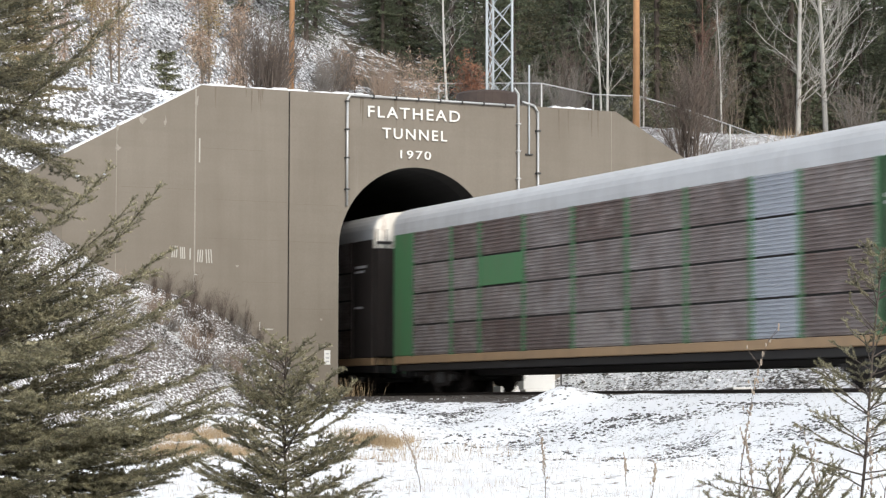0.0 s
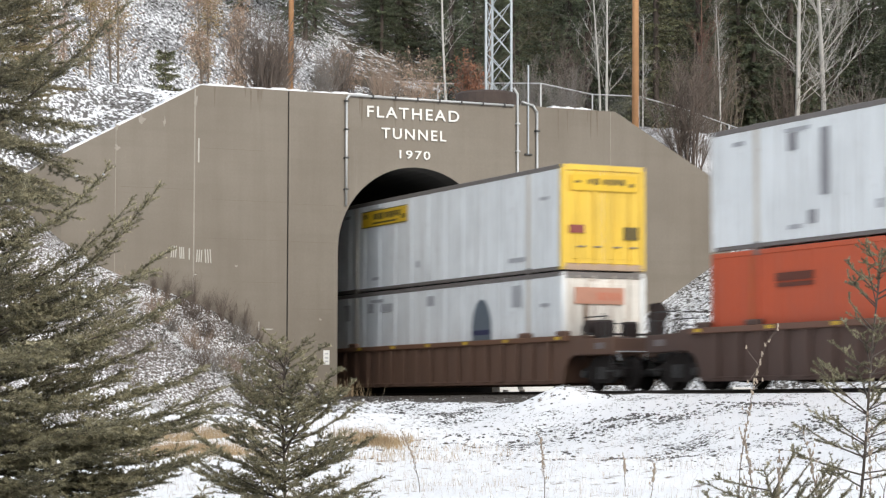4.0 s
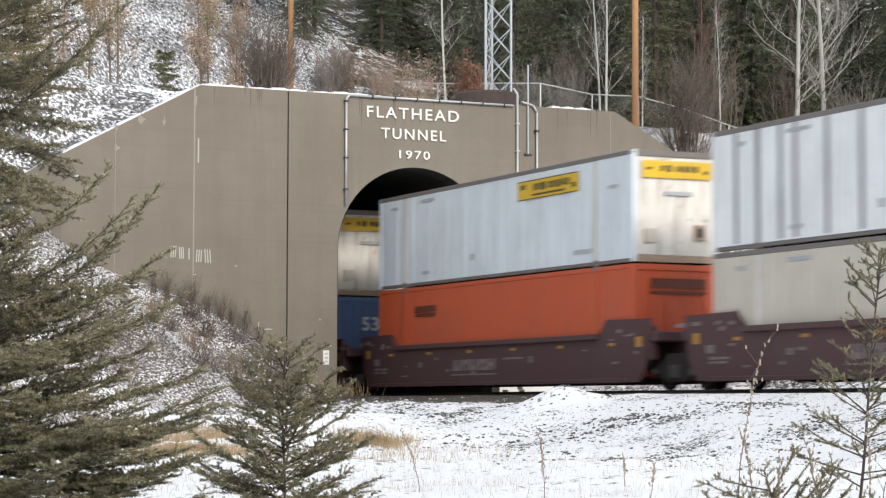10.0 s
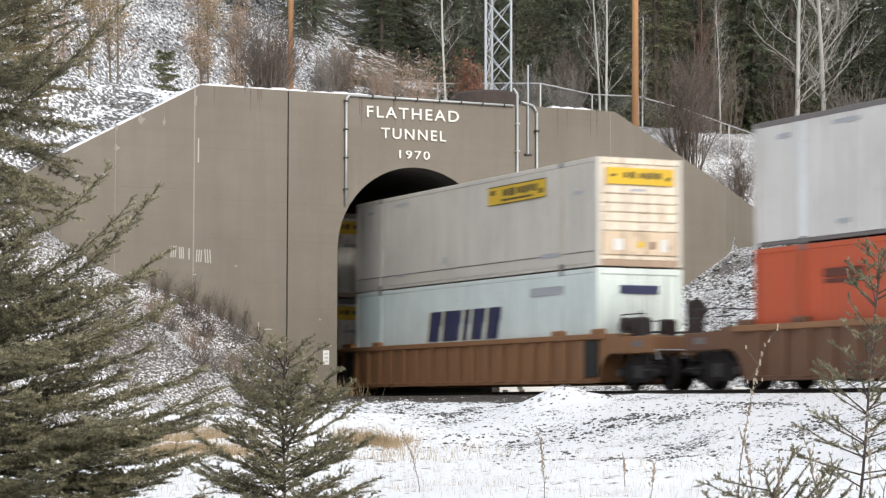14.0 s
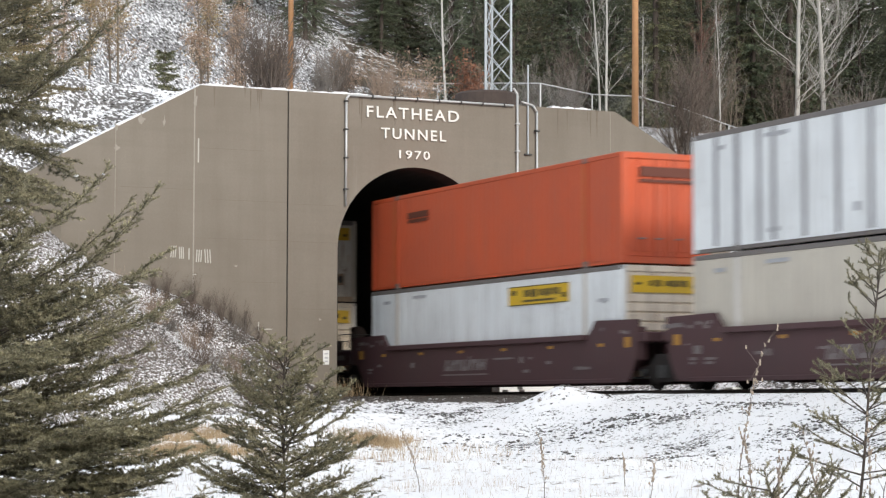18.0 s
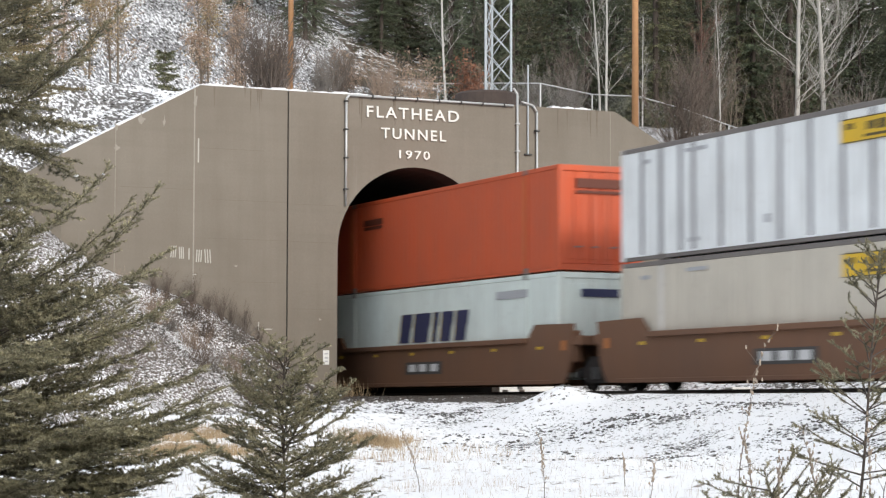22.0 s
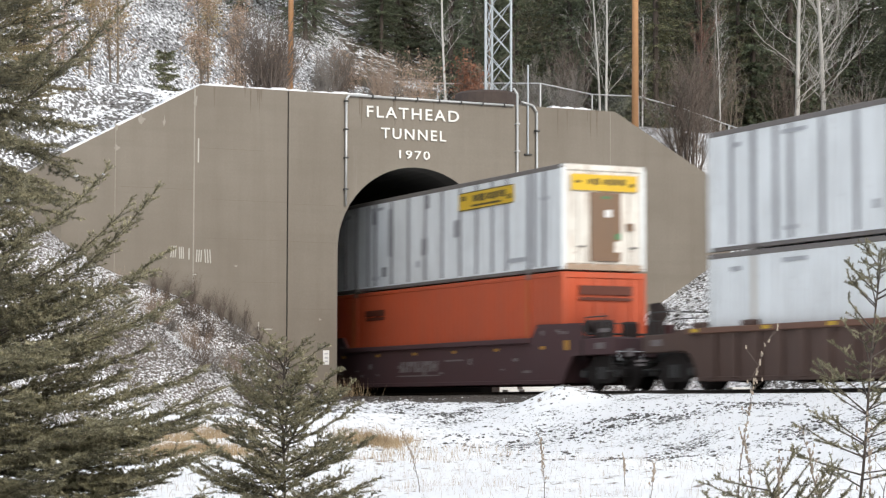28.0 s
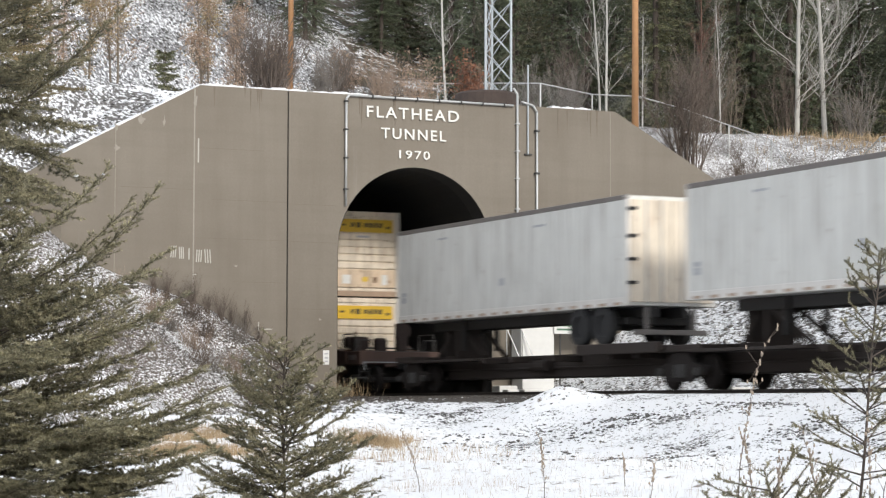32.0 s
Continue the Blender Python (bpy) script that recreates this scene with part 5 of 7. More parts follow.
load(-80.62, "ribbed", "brown", "E", "E", box("white", "plate", "rusty", "", marks="round"), box("white", "plate", "yellow", "front"))
load(-104.36, "ribbed", "dark", "E", "E", ORANGE, box("white", "plate", "half", "", marks="worn"))
load(-128.06, "smooth", "maroon", "E", "A", box("pale", "smooth", "hrib"), box("white", "plate", "white"))
load(-147.68, "smooth", "maroon", "A", "A", ORANGE, box("white", "plate", "dark", "", marks="patch"))
load(-167.32, "smooth", "maroon", "A", "E", box("beige", "smooth", "white"), RIBBED)
load(-191.1, "smooth", "maroon", "E", "A", box("blue", "fine", "same", "", marks="striped"), box("beige", "plate", "white"))
load(-210.96, "smooth", "maroon", "A", "A", ORANGE, box("sky", "plate", "white"))
load(-230.91, "smooth", "maroon", "A", "E", box("beige", "smooth", "white"), RIBBED)
load(-254.61, "ribbed", "ochre", "E", "A", box("beige", "smooth", "white"), box("grey", "fine", "hrib"))
load(-274.25, "ribbed", "ochre", "A", "A", box("beige", "smooth", "white"), box("sky", "smooth", "white"))
load(-293.69, "ribbed", "ochre", "A", "E", MINT, box("grey", "fine", "hrib"))
load(-317.37, "ribbed", "tan", "E", "A", ORANGE, box("pale", "plate", "white"))
load(-336.75, "ribbed", "tan", "A", "A", box("beige", "smooth", "white"), box("white", "ribbed", "rusty", ""))
load(-356.51, "ribbed", "tan", "A", "E", box("pale", "smooth", "hrib"), box("beige", "smooth", "white"))
load(-380.08, "smooth", "maroon", "E", "A", box("white", "smooth", "hrib"), ORANGE)
load(-399.71, "smooth", "maroon", "A", "A", box("beige", "smooth", "hrib"), RIBBED)
load(-419.41, "smooth", "maroon", "A", "E", box("beige", "fine", "hrib"), box("beige", "fine", "hrib"))
load(-442.76, "smooth", "tan", "E", "A", MINT, box("red", "corr", "same", "", L=L40 + .002, marks="column", shift=-.3, CH=2.591))
load(-462.32, "smooth", "tan", "A", "A", MINT, ORANGE)
load(-481.88, "smooth", "tan", "A", "E", box("beige", "smooth", "white"), RIBBED)
load(-505.66, "low", "maroon_dark", "E", "E", box("beige", "smooth", "white"), box("pale", "fine", "hrib"))
load(-529.38, "ribbed", "brown", "E", "E", ORANGE, box("beige", "smooth", "white"))
load(-552.88, "smooth", "maroon", "E", "A", MINT, box("navy", "corr", "same", "", L=L40, marks="arrowhead", shift=-.4))
load(-572.68, "smooth", "maroon", "A", "A", box("beige", "smooth", "white"), box("white", "plate", "white"))
load(-592.3, "smooth", "maroon", "A", "E", ORANGE, box("white", "ribbed", "brown", "rear", marks="worn"))
load(-615.88, "ribbed", "dark", "E", "E", box("white", "smooth", "white"), box("white", "ribbed", "white", "rear", marks="cut"))
load(-639.49, "ribbed", "dark", "E", "E", box("pale", "fine", "hrib"), box("grey", "fine", "hrib"))
load(-663.17, "ribbed", "dark", "E", "E", box("pale", "fine", "hrib"), box("grey", "fine", "hrib"))


# autoracks at the head of what is seen
def panel_paint():
    m, nt, bs = nodes_of("autorack_panel")
    info = nt.nodes.new("ShaderNodeObjectInfo")
    c = ramp(nt, info.outputs["Random"], [(0.0, (0.22, 0.19, 0.18)), (0.4, (0.27, 0.245, 0.24)), (0.75, (0.14, 0.105, 0.095)), (1.0, (0.33, 0.30, 0.29))])
    co = nt.nodes.new("ShaderNodeTexCoord")
    sh = nt.nodes.new("ShaderNodeVectorMath")
    sh.operation = "MULTIPLY_ADD"
    nt.links.new(info.outputs["Random"], sh.inputs[0])
    sh.inputs[1].default_value = (37, 61, 23)
    nt.links.new(co.outputs["Object"], sh.inputs[2])
    blot = tex(nt, "noise", 1.3, 6, 0.75, vec=sh.outputs[0])
    c = mix(nt, ramp(nt, blot, [(0.48, g(0.0)), (0.68, g(0.7))]), c, (0.10, 0.075, 0.066))
    c = mix(nt, ramp(nt, blot, [(0.30, g(0.7)), (0.46, g(0.0))]), c, (0.44, 0.41, 0.39))
    st = tex(nt, "noise", 1.0, 6, 0.6, stretch=(4, 4, 0.4))
    c = mix(nt, ramp(nt, st, [(0.5, g(0.0)), (0.75, g(0.5))]), c, (0.16, 0.075, 0.045))
    nt.links.new(c, bs.inputs["Base Color"])
    bs.inputs["Roughness"].default_value = 0.65
    return m


RACK_PANEL = panel_paint()
RACK_SILL = painted("rack_sill_tan", (0.40, 0.26, 0.14), 0.6, grime=0.5)
RACK_BLUE = painted("rack_panel_pale", (0.40, 0.43, 0.48), 0.2)


def rack_panel_mesh(w, hgt):
    b = Build()
    n = 9
    prof = []
    for i in range(n):
        z = hgt * i / n
        prof += [(z, 0.0), (z + hgt / n * .45, 0.0), (z + hgt / n * .55, -.04), (z + hgt / n * .95, -.04)]
    prof.append((hgt, 0.0))
    vs = [(x, y, z) for z, x in prof for y in (0, w)]
    b.add(vs, [(2 * i, 2 * i + 1, 2 * i + 3, 2 * i + 2) for i in range(len(prof) - 1)])
    b.add([(.03, 0, 0), (.03, w, 0), (.03, w, hgt), (.03, 0, hgt)], [(0, 1, 2, 3)])
    return b


def autorack(q_rear, trim):
    L, X = 27.0, 1.5
    o = thing("autorack_car", "enclosed autorack rail car with grey slatted panels and " + ("green posts" if trim is P["green"] else "black posts"), "rail car", "autoracks of the train")
    h = L / 2
    part("floor_sill", Build().box(-X, X, -h, h, .88, 1.12, .02), RACK_SILL, o)
    part("under_frame", Build().box(-X + .12, X - .12, -h + .05, h - .05, .66, .88, .02).box(-.5, .5, -h - .5, h + .5, .5, .9, .02), BLACK, o)
    part("inner_box", Build().box(-X + .08, X - .08, -h + .08, h - .08, 1.12, 4.9), BLACK, o)
    posts = (-11.8, -8.84, -6.84, -3.95, -1.06, 1.83, 4.69, 7.46, 9.36, 12.15)
    tiers = ((1.14, 2.02), (2.08, 2.97), (3.03, 3.865), (3.925, 4.88))
    for s in (-1, 1):
        for i, (y0, y1) in enumerate(zip(posts, posts[1:])):
            for k, (z0, z1) in enumerate(tiers):
                mt = P["green"] if (i == 6 and k == 2) else RACK_BLUE if i == 1 else RACK_PANEL
                p = mpart("slat_panel", ("sl", s, i, k), lambda: Build().box(-.03, .03, 0, y1 - y0 - .10, 0, z1 - z0, .01) if mt is P["green"] else rack_panel_mesh(y1 - y0 - .10, z1 - z0), mt, o)
                p.location = (s * (X - .035), y0 + .05, z0)
        for y in posts:
            mpart("side_post", ("post", s), lambda: Build().box(min(s * (X - .05), s * (X + .015)), max(s * (X - .05), s * (X + .015)), -.075, .075, 1.1, 4.9, .012), trim, o, loc=(0, y, 0))
        for e in (-1, 1):
            mpart("end_panel", ("ep", s, e), lambda: Build().box(min(s * (X - .06), s * X), max(s * (X - .06), s * X), min(e * (h - 1.4), e * h), max(e * (h - 1.4), e * h), 1.12, 4.9, .02), trim, o)
        bars(o, "print_bar", [(25.6, .9, 4.0, .08), (25.6, .7, 3.85, .07), (25.6, .6, 2.7, .07)], h, WHITEPRINT, -X - .004)
    prof = [(-X, 4.88), (-X, 5.02)] + [(-X * math.cos(a) ** .55, 5.02 + .76 * math.sin(a) ** .8) for a in [math.pi / 2 * i / 8 for i in range(1, 8)]] + [(0, 5.79)]
    prof += [(-a, c) for a, c in prof[:-1]][::-1]
    part("roof", Build().prism(prof, "y", -h, h), P["roofwhite"], o, "pale rounded steel roof")
    for e in (-1, 1):
        for s in (-1, 1):
            d = part("end_door", Build().box(min(s * .05, s * (X - .1)), max(s * .05, s * (X - .1)), min(e * h, e * (h + .1)), max(e * h, e * (h + .1)), 1.15, 4.75, .03), trim, o)
            for zz in (1.5, 3.3):
                part("hinge_slot", Build().box(min(s * .2, s * .9), max(s * .2, s * .9), min(e * (h + .08), e * (h + .12)), max(e * (h + .08), e * (h + .12)), zz, zz + .11), BLACK, d)
            part("door_print", Build().box(min(s * .35, s * .75), max(s * .35, s * .75), min(e * (h + .09), e * (h + .11)), max(e * (h + .09), e * (h + .11)), 3.85, 4.0), WHITEPRINT, d)
        top = [(a * .99, c) for a, c in prof if c > 5] + [(X * .99, 4.6), (-X * .99, 4.6)]
        part("end_cap", Build().prism(top, "y", min(e * h, e * (h + .14)), max(e * h, e * (h + .14))), P["door_white"], o, "white end gable")
        part("door_seam", Build().box(-.045, .045, min(e * h, e * (h + .17)), max(e * h, e * (h + .17)), 1.15, 5.6, .01), RAILGREY, o)
        for s in (-1, 1):
            part("hinge_slot", Build().box(min(s * .85, s * 1.42), max(s * .85, s * 1.42), min(e * (h + .1), e * (h + .165)), max(e * (h + .1), e * (h + .165)), 4.72, 4.82), BLACK, o)
        part("ladder", Build().tube((-1.42, e * (h + .15), .6), (-1.42, e * (h + .15), 5.2), .02, n=5).tube((-1.1, e * (h + .15), .6), (-1.1, e * (h + .15), 5.2), .02, n=5), trim, o)
        part("coupler", Build().box(-.15, .15, min(e * h, e * (h + .85)), max(e * h, e * (h + .85)), .7, .98, .03), BLACK, o)
        truck(o, e * (h - 2.6))
    moving.append((o, q_rear + h, 0.0))
    return o


autorack(-28.6, P["green"])
autorack(0.1, C["black"])


# road trailers on spine cars at the tail
def trailer(q, L, label):
    o = thing("road_trailer", label, "trailer", "trailers on the spine car")
    h = L / 2
    z0, z1 = 2.15, 5.0
    b = Build()
    n = 12
    for sx in (-1, 1):
        pts = []
        for i in range(n):
            a = -h + .1 + (L - .2) * i / n
            w = (L - .2) / n
            pts += [(a, 0), (a + w - .04, 0), (a + w - .03, .01), (a + w - .01, .01)]
        pts.append((h - .1, 0))
        b.add([(sx * (HW - d), y, z) for y, d in pts for z in (z0 + .2, z1 - .12)], [(2 * i, 2 * i + 2, 2 * i + 3, 2 * i + 1) for i in range(len(pts) - 1)])
    b.box(-HW + .03, HW - .03, -h + .04, h - .04, z0 + .02, z1 - .02)
    part("body", b, P["trailer"], o)
    for sx in (-1, 1):
        xa, xb = min(sx * (HW - .08), sx * (HW + .012)), max(sx * (HW - .08), sx * (HW + .012))
        part("top_rail", Build().box(xa, xb, -h, h, z1 - .13, z1, .012), RAILGREY, o)
        part("bottom_rail", Build().box(xa, xb, -h, h, z0, z0 + .22, .012), P["pale"], o)
        for i in range(18):
            mpart("side_marker", ("tm", sx), lambda: Build().box(min(sx * HW, sx * (HW + .018)), max(sx * HW, sx * (HW + .018)), -.17, .17, z0 + .03, z0 + .10), P["sill"], o, "faded reddish reflective strip", loc=(0, -h + .5 + i * (L - 1) / 17, 0))
        for e in (-1, 1):
            part("corner_post", Build().box(xa, xb, min(e * h, e * (h - .12)), max(e * h, e * (h - .12)), z0, z1, .012), P["pale"], o)
    for s in (-1, 1):
        d = part("rear_door", Build().box(min(s * .01, s * (HW - .1)), max(s * .01, s * (HW - .1)), -h - .02, -h + .04, z0 + .1, z1 - .12, .01), P["door_cream"], o)
        for k in (.3, .75):
            part("lock_rod", Build().tube((s * k, -h - .04, z0), (s * k, -h - .04, z1 - .1), .02, n=6), GALV, d)
        for zz in (2.7, 3.3, 3.9, 4.6):
            part("hinge", Build().box(min(s * (HW - .28), s * HW), max(s * (HW - .28), s * HW), -h - .05, -h, zz, zz + .09, .008), BLACK, d)
    part("bumper", Build().box(-1.1, 1.1, -h - .02, -h + .1, 1.42, 1.55, .01).box(-.75, -.65, -h, -h + .1, 1.5, z0, .01).box(.65, .75, -h, -h + .1, 1.5, z0, .01), RAILGREY, o)
    part("chassis_rail", Build().box(-.5, -.38, -h, h - 1, z0 - .28, z0, .01).box(.38, .5, -h, h - 1, z0 - .28, z0, .01), BLACK, o)
    bogie = part("bogie", Build().box(-.9, .9, -h + .8, -h + 3.4, z0 - .45, z0 - .25, .02), BLACK, o)

    def tyre():
        b = Build()
        n = 20
        rings = [(.3, -.13), (.5, -.13), (.53, -.08), (.53, .08), (.5, .13), (.3, .13), (.27, .05), (.0, .05)]
        for r, x in rings:
            for i in range(n):
                a = 2 * math.pi * i / n
                b.v.append((x, r * math.cos(a), r * math.sin(a)))
        for k in range(len(rings) - 1):
            for i in range(n):
                j = (i + 1) % n
                b.f.append((k * n + i, k * n + j, (k + 1) * n + j, (k + 1) * n + i))
        return b
    for a in (1.45, 2.7):
        for s in (-1, 1):
            mpart("tyre", ("tyre",), tyre, RUBBER, bogie, "dusty black tyre", loc=(s * 1.12, -h + a, 1.68)).rotation_euler = (0, 0, 0 if s > 0 else math.pi)
            mpart("rim", ("rim",), lambda: Build().tube((-.02, 0, 0), (.06, 0, 0), .26, .18, n=14), DARKGREY, bogie, loc=(s * 1.14, -h + a, 1.68))
        part("axle", Build().tube((-1.1, -h + a, 1.68), (1.1, -h + a, 1.68), .07, n=8), BLACK, bogie)
    for s in (-1, 1):
        part("landing_leg", Build().box(s * .55 - .06, s * .55 + .06, h - 3.3, h - 3.15, 1.25, z0, .01), BLACK, o)
    part("leg_brace", Build().tube((-.55, h - 3.2, 1.5), (.55, h - 3.2, 2.0), .03, n=6), BLACK, o)
    bars(o, "print_bar", [(.35, .3, 2.75, .18), (.35, .3, 2.95, .12), (7.1, .3, 3.0, .2), (3.0, .6, 4.55, .06), (9.2, .7, 4.5, .06)], h, GREYPRINT)
    moving.append((o, q, 0.0))
    return o


def spine_car(q, front, rear):
    o = thing("spine_car", "black intermodal spine car with a narrow centre sill", "rail car", "spine cars of the train")
    m = C["black"]
    part("centre_sill", Build().box(-.35, .35, -8.4, 8.4, .38, 1.02, .04), m, o)
    part("wheel_deck", Build().box(-1.4, 1.4, -7.9, -3.6, .98, 1.12, .02), m, o)
    for sx in (-1, 1):
        part("deck_kerb", Build().box(min(sx * 1.3, sx * 1.42), max(sx * 1.3, sx * 1.42), -7.9, -3.6, .92, 1.2, .02), m, o)
        part("walkway", Build().box(min(sx * .45, sx * 1.25), max(sx * .45, sx * 1.25), 3.0, 7.9, .9, .98, .01), m, o)
    hit = part("hitch_stand", Build().box(-.42, .42, 5.7, 5.86, 1.0, 2.05, .02).box(-.42, .42, 6.5, 6.62, 1.0, 2.05, .02).box(-.42, .42, 5.84, 6.52, 1.0, 1.12, .02), m, o)
    part("hitch_plate", Build().box(-.5, .5, 5.5, 6.8, 2.05, 2.15, .02), m, hit)
    for sx in (-1, 1):
        part("strut", Build().tube((sx * .35, 3.9, 1.05), (sx * .35, 5.75, 2.0), .075, n=8), m, hit)
        part("strut", Build().tube((sx * .9, 6.1, .98), (sx * .45, 6.1, 1.75), .05, n=6), m, hit)
    for yy in (-6.6, -5.2, -2.0, .4, 2.2):
        part("cross_bearer", Build().box(-1.3, 1.3, yy - .11, yy + .11, .80, .97, .02), m, o)
    part("brake_cylinder", Build().tube((-.62, -.6, .72), (-.62, .3, .72), .16, n=12), m, o)
    part("train_line", Build().tube((-.42, -8.2, .66), (-.42, 8.2, .66), .03, n=6), m, o)
    for s, kind in ((1, front), (-1, rear)):
        y = s * 8.3
        part("end_platform", Build().box(-1.2, 1.2, min(y - s * .9, y + s * .2), max(y - s * .9, y + s * .2), .92, 1.1, .02), m, o)
        if kind == "E":
            part("coupler", Build().box(-.13, .13, min(y, y + s * 1.3), max(y, y + s * 1.3), .74, .98, .03), BLACK, o)
            truck(o, s * 7.5)
        elif s < 0:
            truck(o, s * 8.45)
    moving.append((o, q, 0.0))


trailer(-692.2, 14.4, "long white road trailer with grey rails and cream rear doors")
trailer(-709.5, 14.4, "long white road trailer riding high on a spine car")
spine_car(-693.2, "E", "A")
spine_car(-710.2, "A", "A")
# ---------------------------------------------------------------- vegetation
def rng(seed):
    return np.random.default_rng(seed)


def needles_mesh(name, segs, seed, per=300.0, length=.026, width=.0074, spread=1.1):
    """Needles along twig segments: rows of x0 y0 z0 x1 y1 z1."""
    r = rng(seed)
    s = np.asarray(segs, float)
    d = s[:, 3:6] - s[:, 0:3]
    ln = np.linalg.norm(d, axis=1)
    cnt = np.maximum(1, (ln * per).astype(int))
    k = np.repeat(np.arange(len(s)), cnt)
    u = r.random(len(k))
    p = s[k, 0:3] + d[k] * u[:, None]
    ax = d[k] / (ln[k][:, None] + 1e-9)
    rnd = r.normal(size=(len(k), 3))
    rnd -= ax * (rnd * ax).sum(1)[:, None]
    rnd /= np.linalg.norm(rnd, axis=1)[:, None] + 1e-9
    rnd[:, 2] += .2
    out = ax * .8 + rnd * spread
    out /= np.linalg.norm(out, axis=1)[:, None]
    side = np.cross(out, r.normal(size=(len(k), 3)))
    side /= np.linalg.norm(side, axis=1)[:, None] + 1e-9
    L = length * r.uniform(.7, 1.15, len(k))[:, None]
    v = np.stack([p - side * width / 2, p + side * width / 2, p + out * L], 1).reshape(-1, 3)
    return raw_mesh(name, v, np.arange(len(v)).reshape(-1, 3))


def fir(name, x, y, z, h, reach, label, seed, gap=.24, bough=6, first=.15, lean=(0, 0), snow=0.0, side=None, rate=300, tilt=.1, curl=.3,
        node=.075, keep=.92, fan=.42, girth=.018, mat=None, extra=(), bare=.12, needle=.026):
    """A young fir near the camera: a trunk, boughs, herringbone twigs and needles set all round each twig.
    extra: boughs of their own, (height, direction, length, rise, curl)."""
    r = rng(seed)
    o = thing(name, label, "tree", "young firs", pose(x, y, z, lean[0], lean[1], 0))
    wood, twigs, clumps = [], [], []
    steps = 14
    for i in range(steps):
        a, c = i / steps, (i + 1) / steps
        wood.append((.02 * math.sin(a * 7), .02 * math.cos(a * 5), h * a, .02 * math.sin(c * 7), .02 * math.cos(c * 5), h * c, .006 + girth * h * (1 - a) * .55, .006 + girth * h * (1 - c) * .55))
    twigs.append((0, 0, h * .9, 0, 0, h * 1.0))
    zz = first * h
    limbs = list(extra)
    while zz < h * .97:
        t = zz / h
        n = max(3, int((bough(t) if callable(bough) else bough) + r.integers(-1, 2)))
        a0 = r.uniform(0, 6.28)
        for j in range(n):
            az = a0 + 6.283 * j / n + r.uniform(-.3, .3)
            if side and math.cos(az - side[0]) < side[1]:
                continue
            ln = reach(t) * r.uniform(.65, 1.12)
            rise = (tilt(t) if callable(tilt) else tilt + .5 * t) + r.uniform(-.18, .18)
            limbs.append((zz + r.uniform(-.06, .06), az, ln, rise, curl * r.uniform(.5, 1.5)))
        zz += gap * r.uniform(.75, 1.2) * (1 - .35 * t)
    up = np.array([0, 0, 1.0])

    def spray(p, w, sd, ln, depth):
        """One twig, its needles and the smaller twigs along it."""
        bend = w + up * r.uniform(-.05, .22)
        mid = p + w * ln * .5
        end = mid + bend / np.linalg.norm(bend) * ln * .5
        twigs.extend([(*p, *mid), (*mid, *end)])
        wood.append((*p, *mid, .0024, .0016))
        if depth and ln > .10:
            m = int(ln / .072)
            for i in range(m):
                u = (i + .9) / (m + .9)
                if r.random() > keep:
                    continue
                q = p + (mid - p) * min(1, 2 * u) + (end - mid) * max(0, 2 * u - 1)
                k = w * .72 + sd * (.7 if i % 2 else -.7) + up * r.uniform(-.16, .2)
                k /= np.linalg.norm(k)
                spray(q, k, np.cross(k, up), (.05 + .5 * ln * (1 - u)) * r.uniform(.7, 1.2), depth - 1)

    for zz, az, ln, rise, crl in limbs:
        m = max(4, int(ln / node))
        p = np.array([0, 0, zz])
        hd = np.array([math.cos(az), math.sin(az), 0])
        sd = np.array([-math.sin(az), math.cos(az), 0])
        for i in range(m):
            u = i / m
            stp = hd + up * (rise + crl * u * u) + sd * r.normal(0, .07)
            q = p + stp * ln / m
            ax = stp / np.linalg.norm(stp)
            wood.append((*p, *q, .0085 * (1 - u) * (.5 + ln * .5) + .002, .0085 * (1 - u - 1 / m) * (.5 + ln * .5) + .002))
            if u > bare + .1:
                twigs.append((*p, *q))
                if r.random() < snow:
                    clumps.append(q)
            if u > bare:
                tl = (.10 + fan * ln * (1 - u)) * min(1, .35 + 2.2 * (u - bare))
                for s in (-1, 1):
                    if r.random() > keep:
                        continue
                    w = ax * r.uniform(.6, .8) + sd * s * r.uniform(.55, .8) + up * r.uniform(-.2, .14)
                    w /= np.linalg.norm(w)
                    spray(q, w, np.cross(w, up), tl * r.uniform(.7, 1.15), 1)
                if r.random() < .16:
                    w = ax * .45 + up * .8 + sd * r.uniform(-.3, .3)
                    spray(q, w / np.linalg.norm(w), sd, r.uniform(.05, .12), 0)
            p = q
    part("trunk", chain_mesh("trunk", [w[:3] for w in wood[:steps]] + [wood[steps - 1][3:6]], [w[6] for w in wood[:steps]] + [wood[steps - 1][7]]), BARK, o, smooth=True)
    tagged(part("branchwork", stems_mesh("branchwork", wood[steps:], 5), BARK, o, "thin dark boughs and twigs"), kind="stuff")
    part("crown", needles_mesh("crown", twigs, seed + 1, per=rate, length=needle), mat or NEEDLE, o, "dense short olive-green needles")
    if clumps:
        b = Build()
        for c in clumps:
            s = r.uniform(.010, .028)
            vs = [c + np.array(v) * s * r.uniform(.7, 1.3, 3) for v in ((1, 0, 0), (-1, 0, 0), (0, 1, 0), (0, -1, 0), (0, 0, .6), (0, 0, -.4))]
            b.add(vs, [(0, 2, 4), (2, 1, 4), (1, 3, 4), (3, 0, 4), (2, 0, 5), (1, 2, 5), (3, 1, 5), (0, 3, 5)])
        me = raw_mesh("snow", b.v, b.f)
        tagged(part("snow", me, SNOW_CAP, o, "crumbs of snow caught on the boughs"), kind="stuff")
    return o


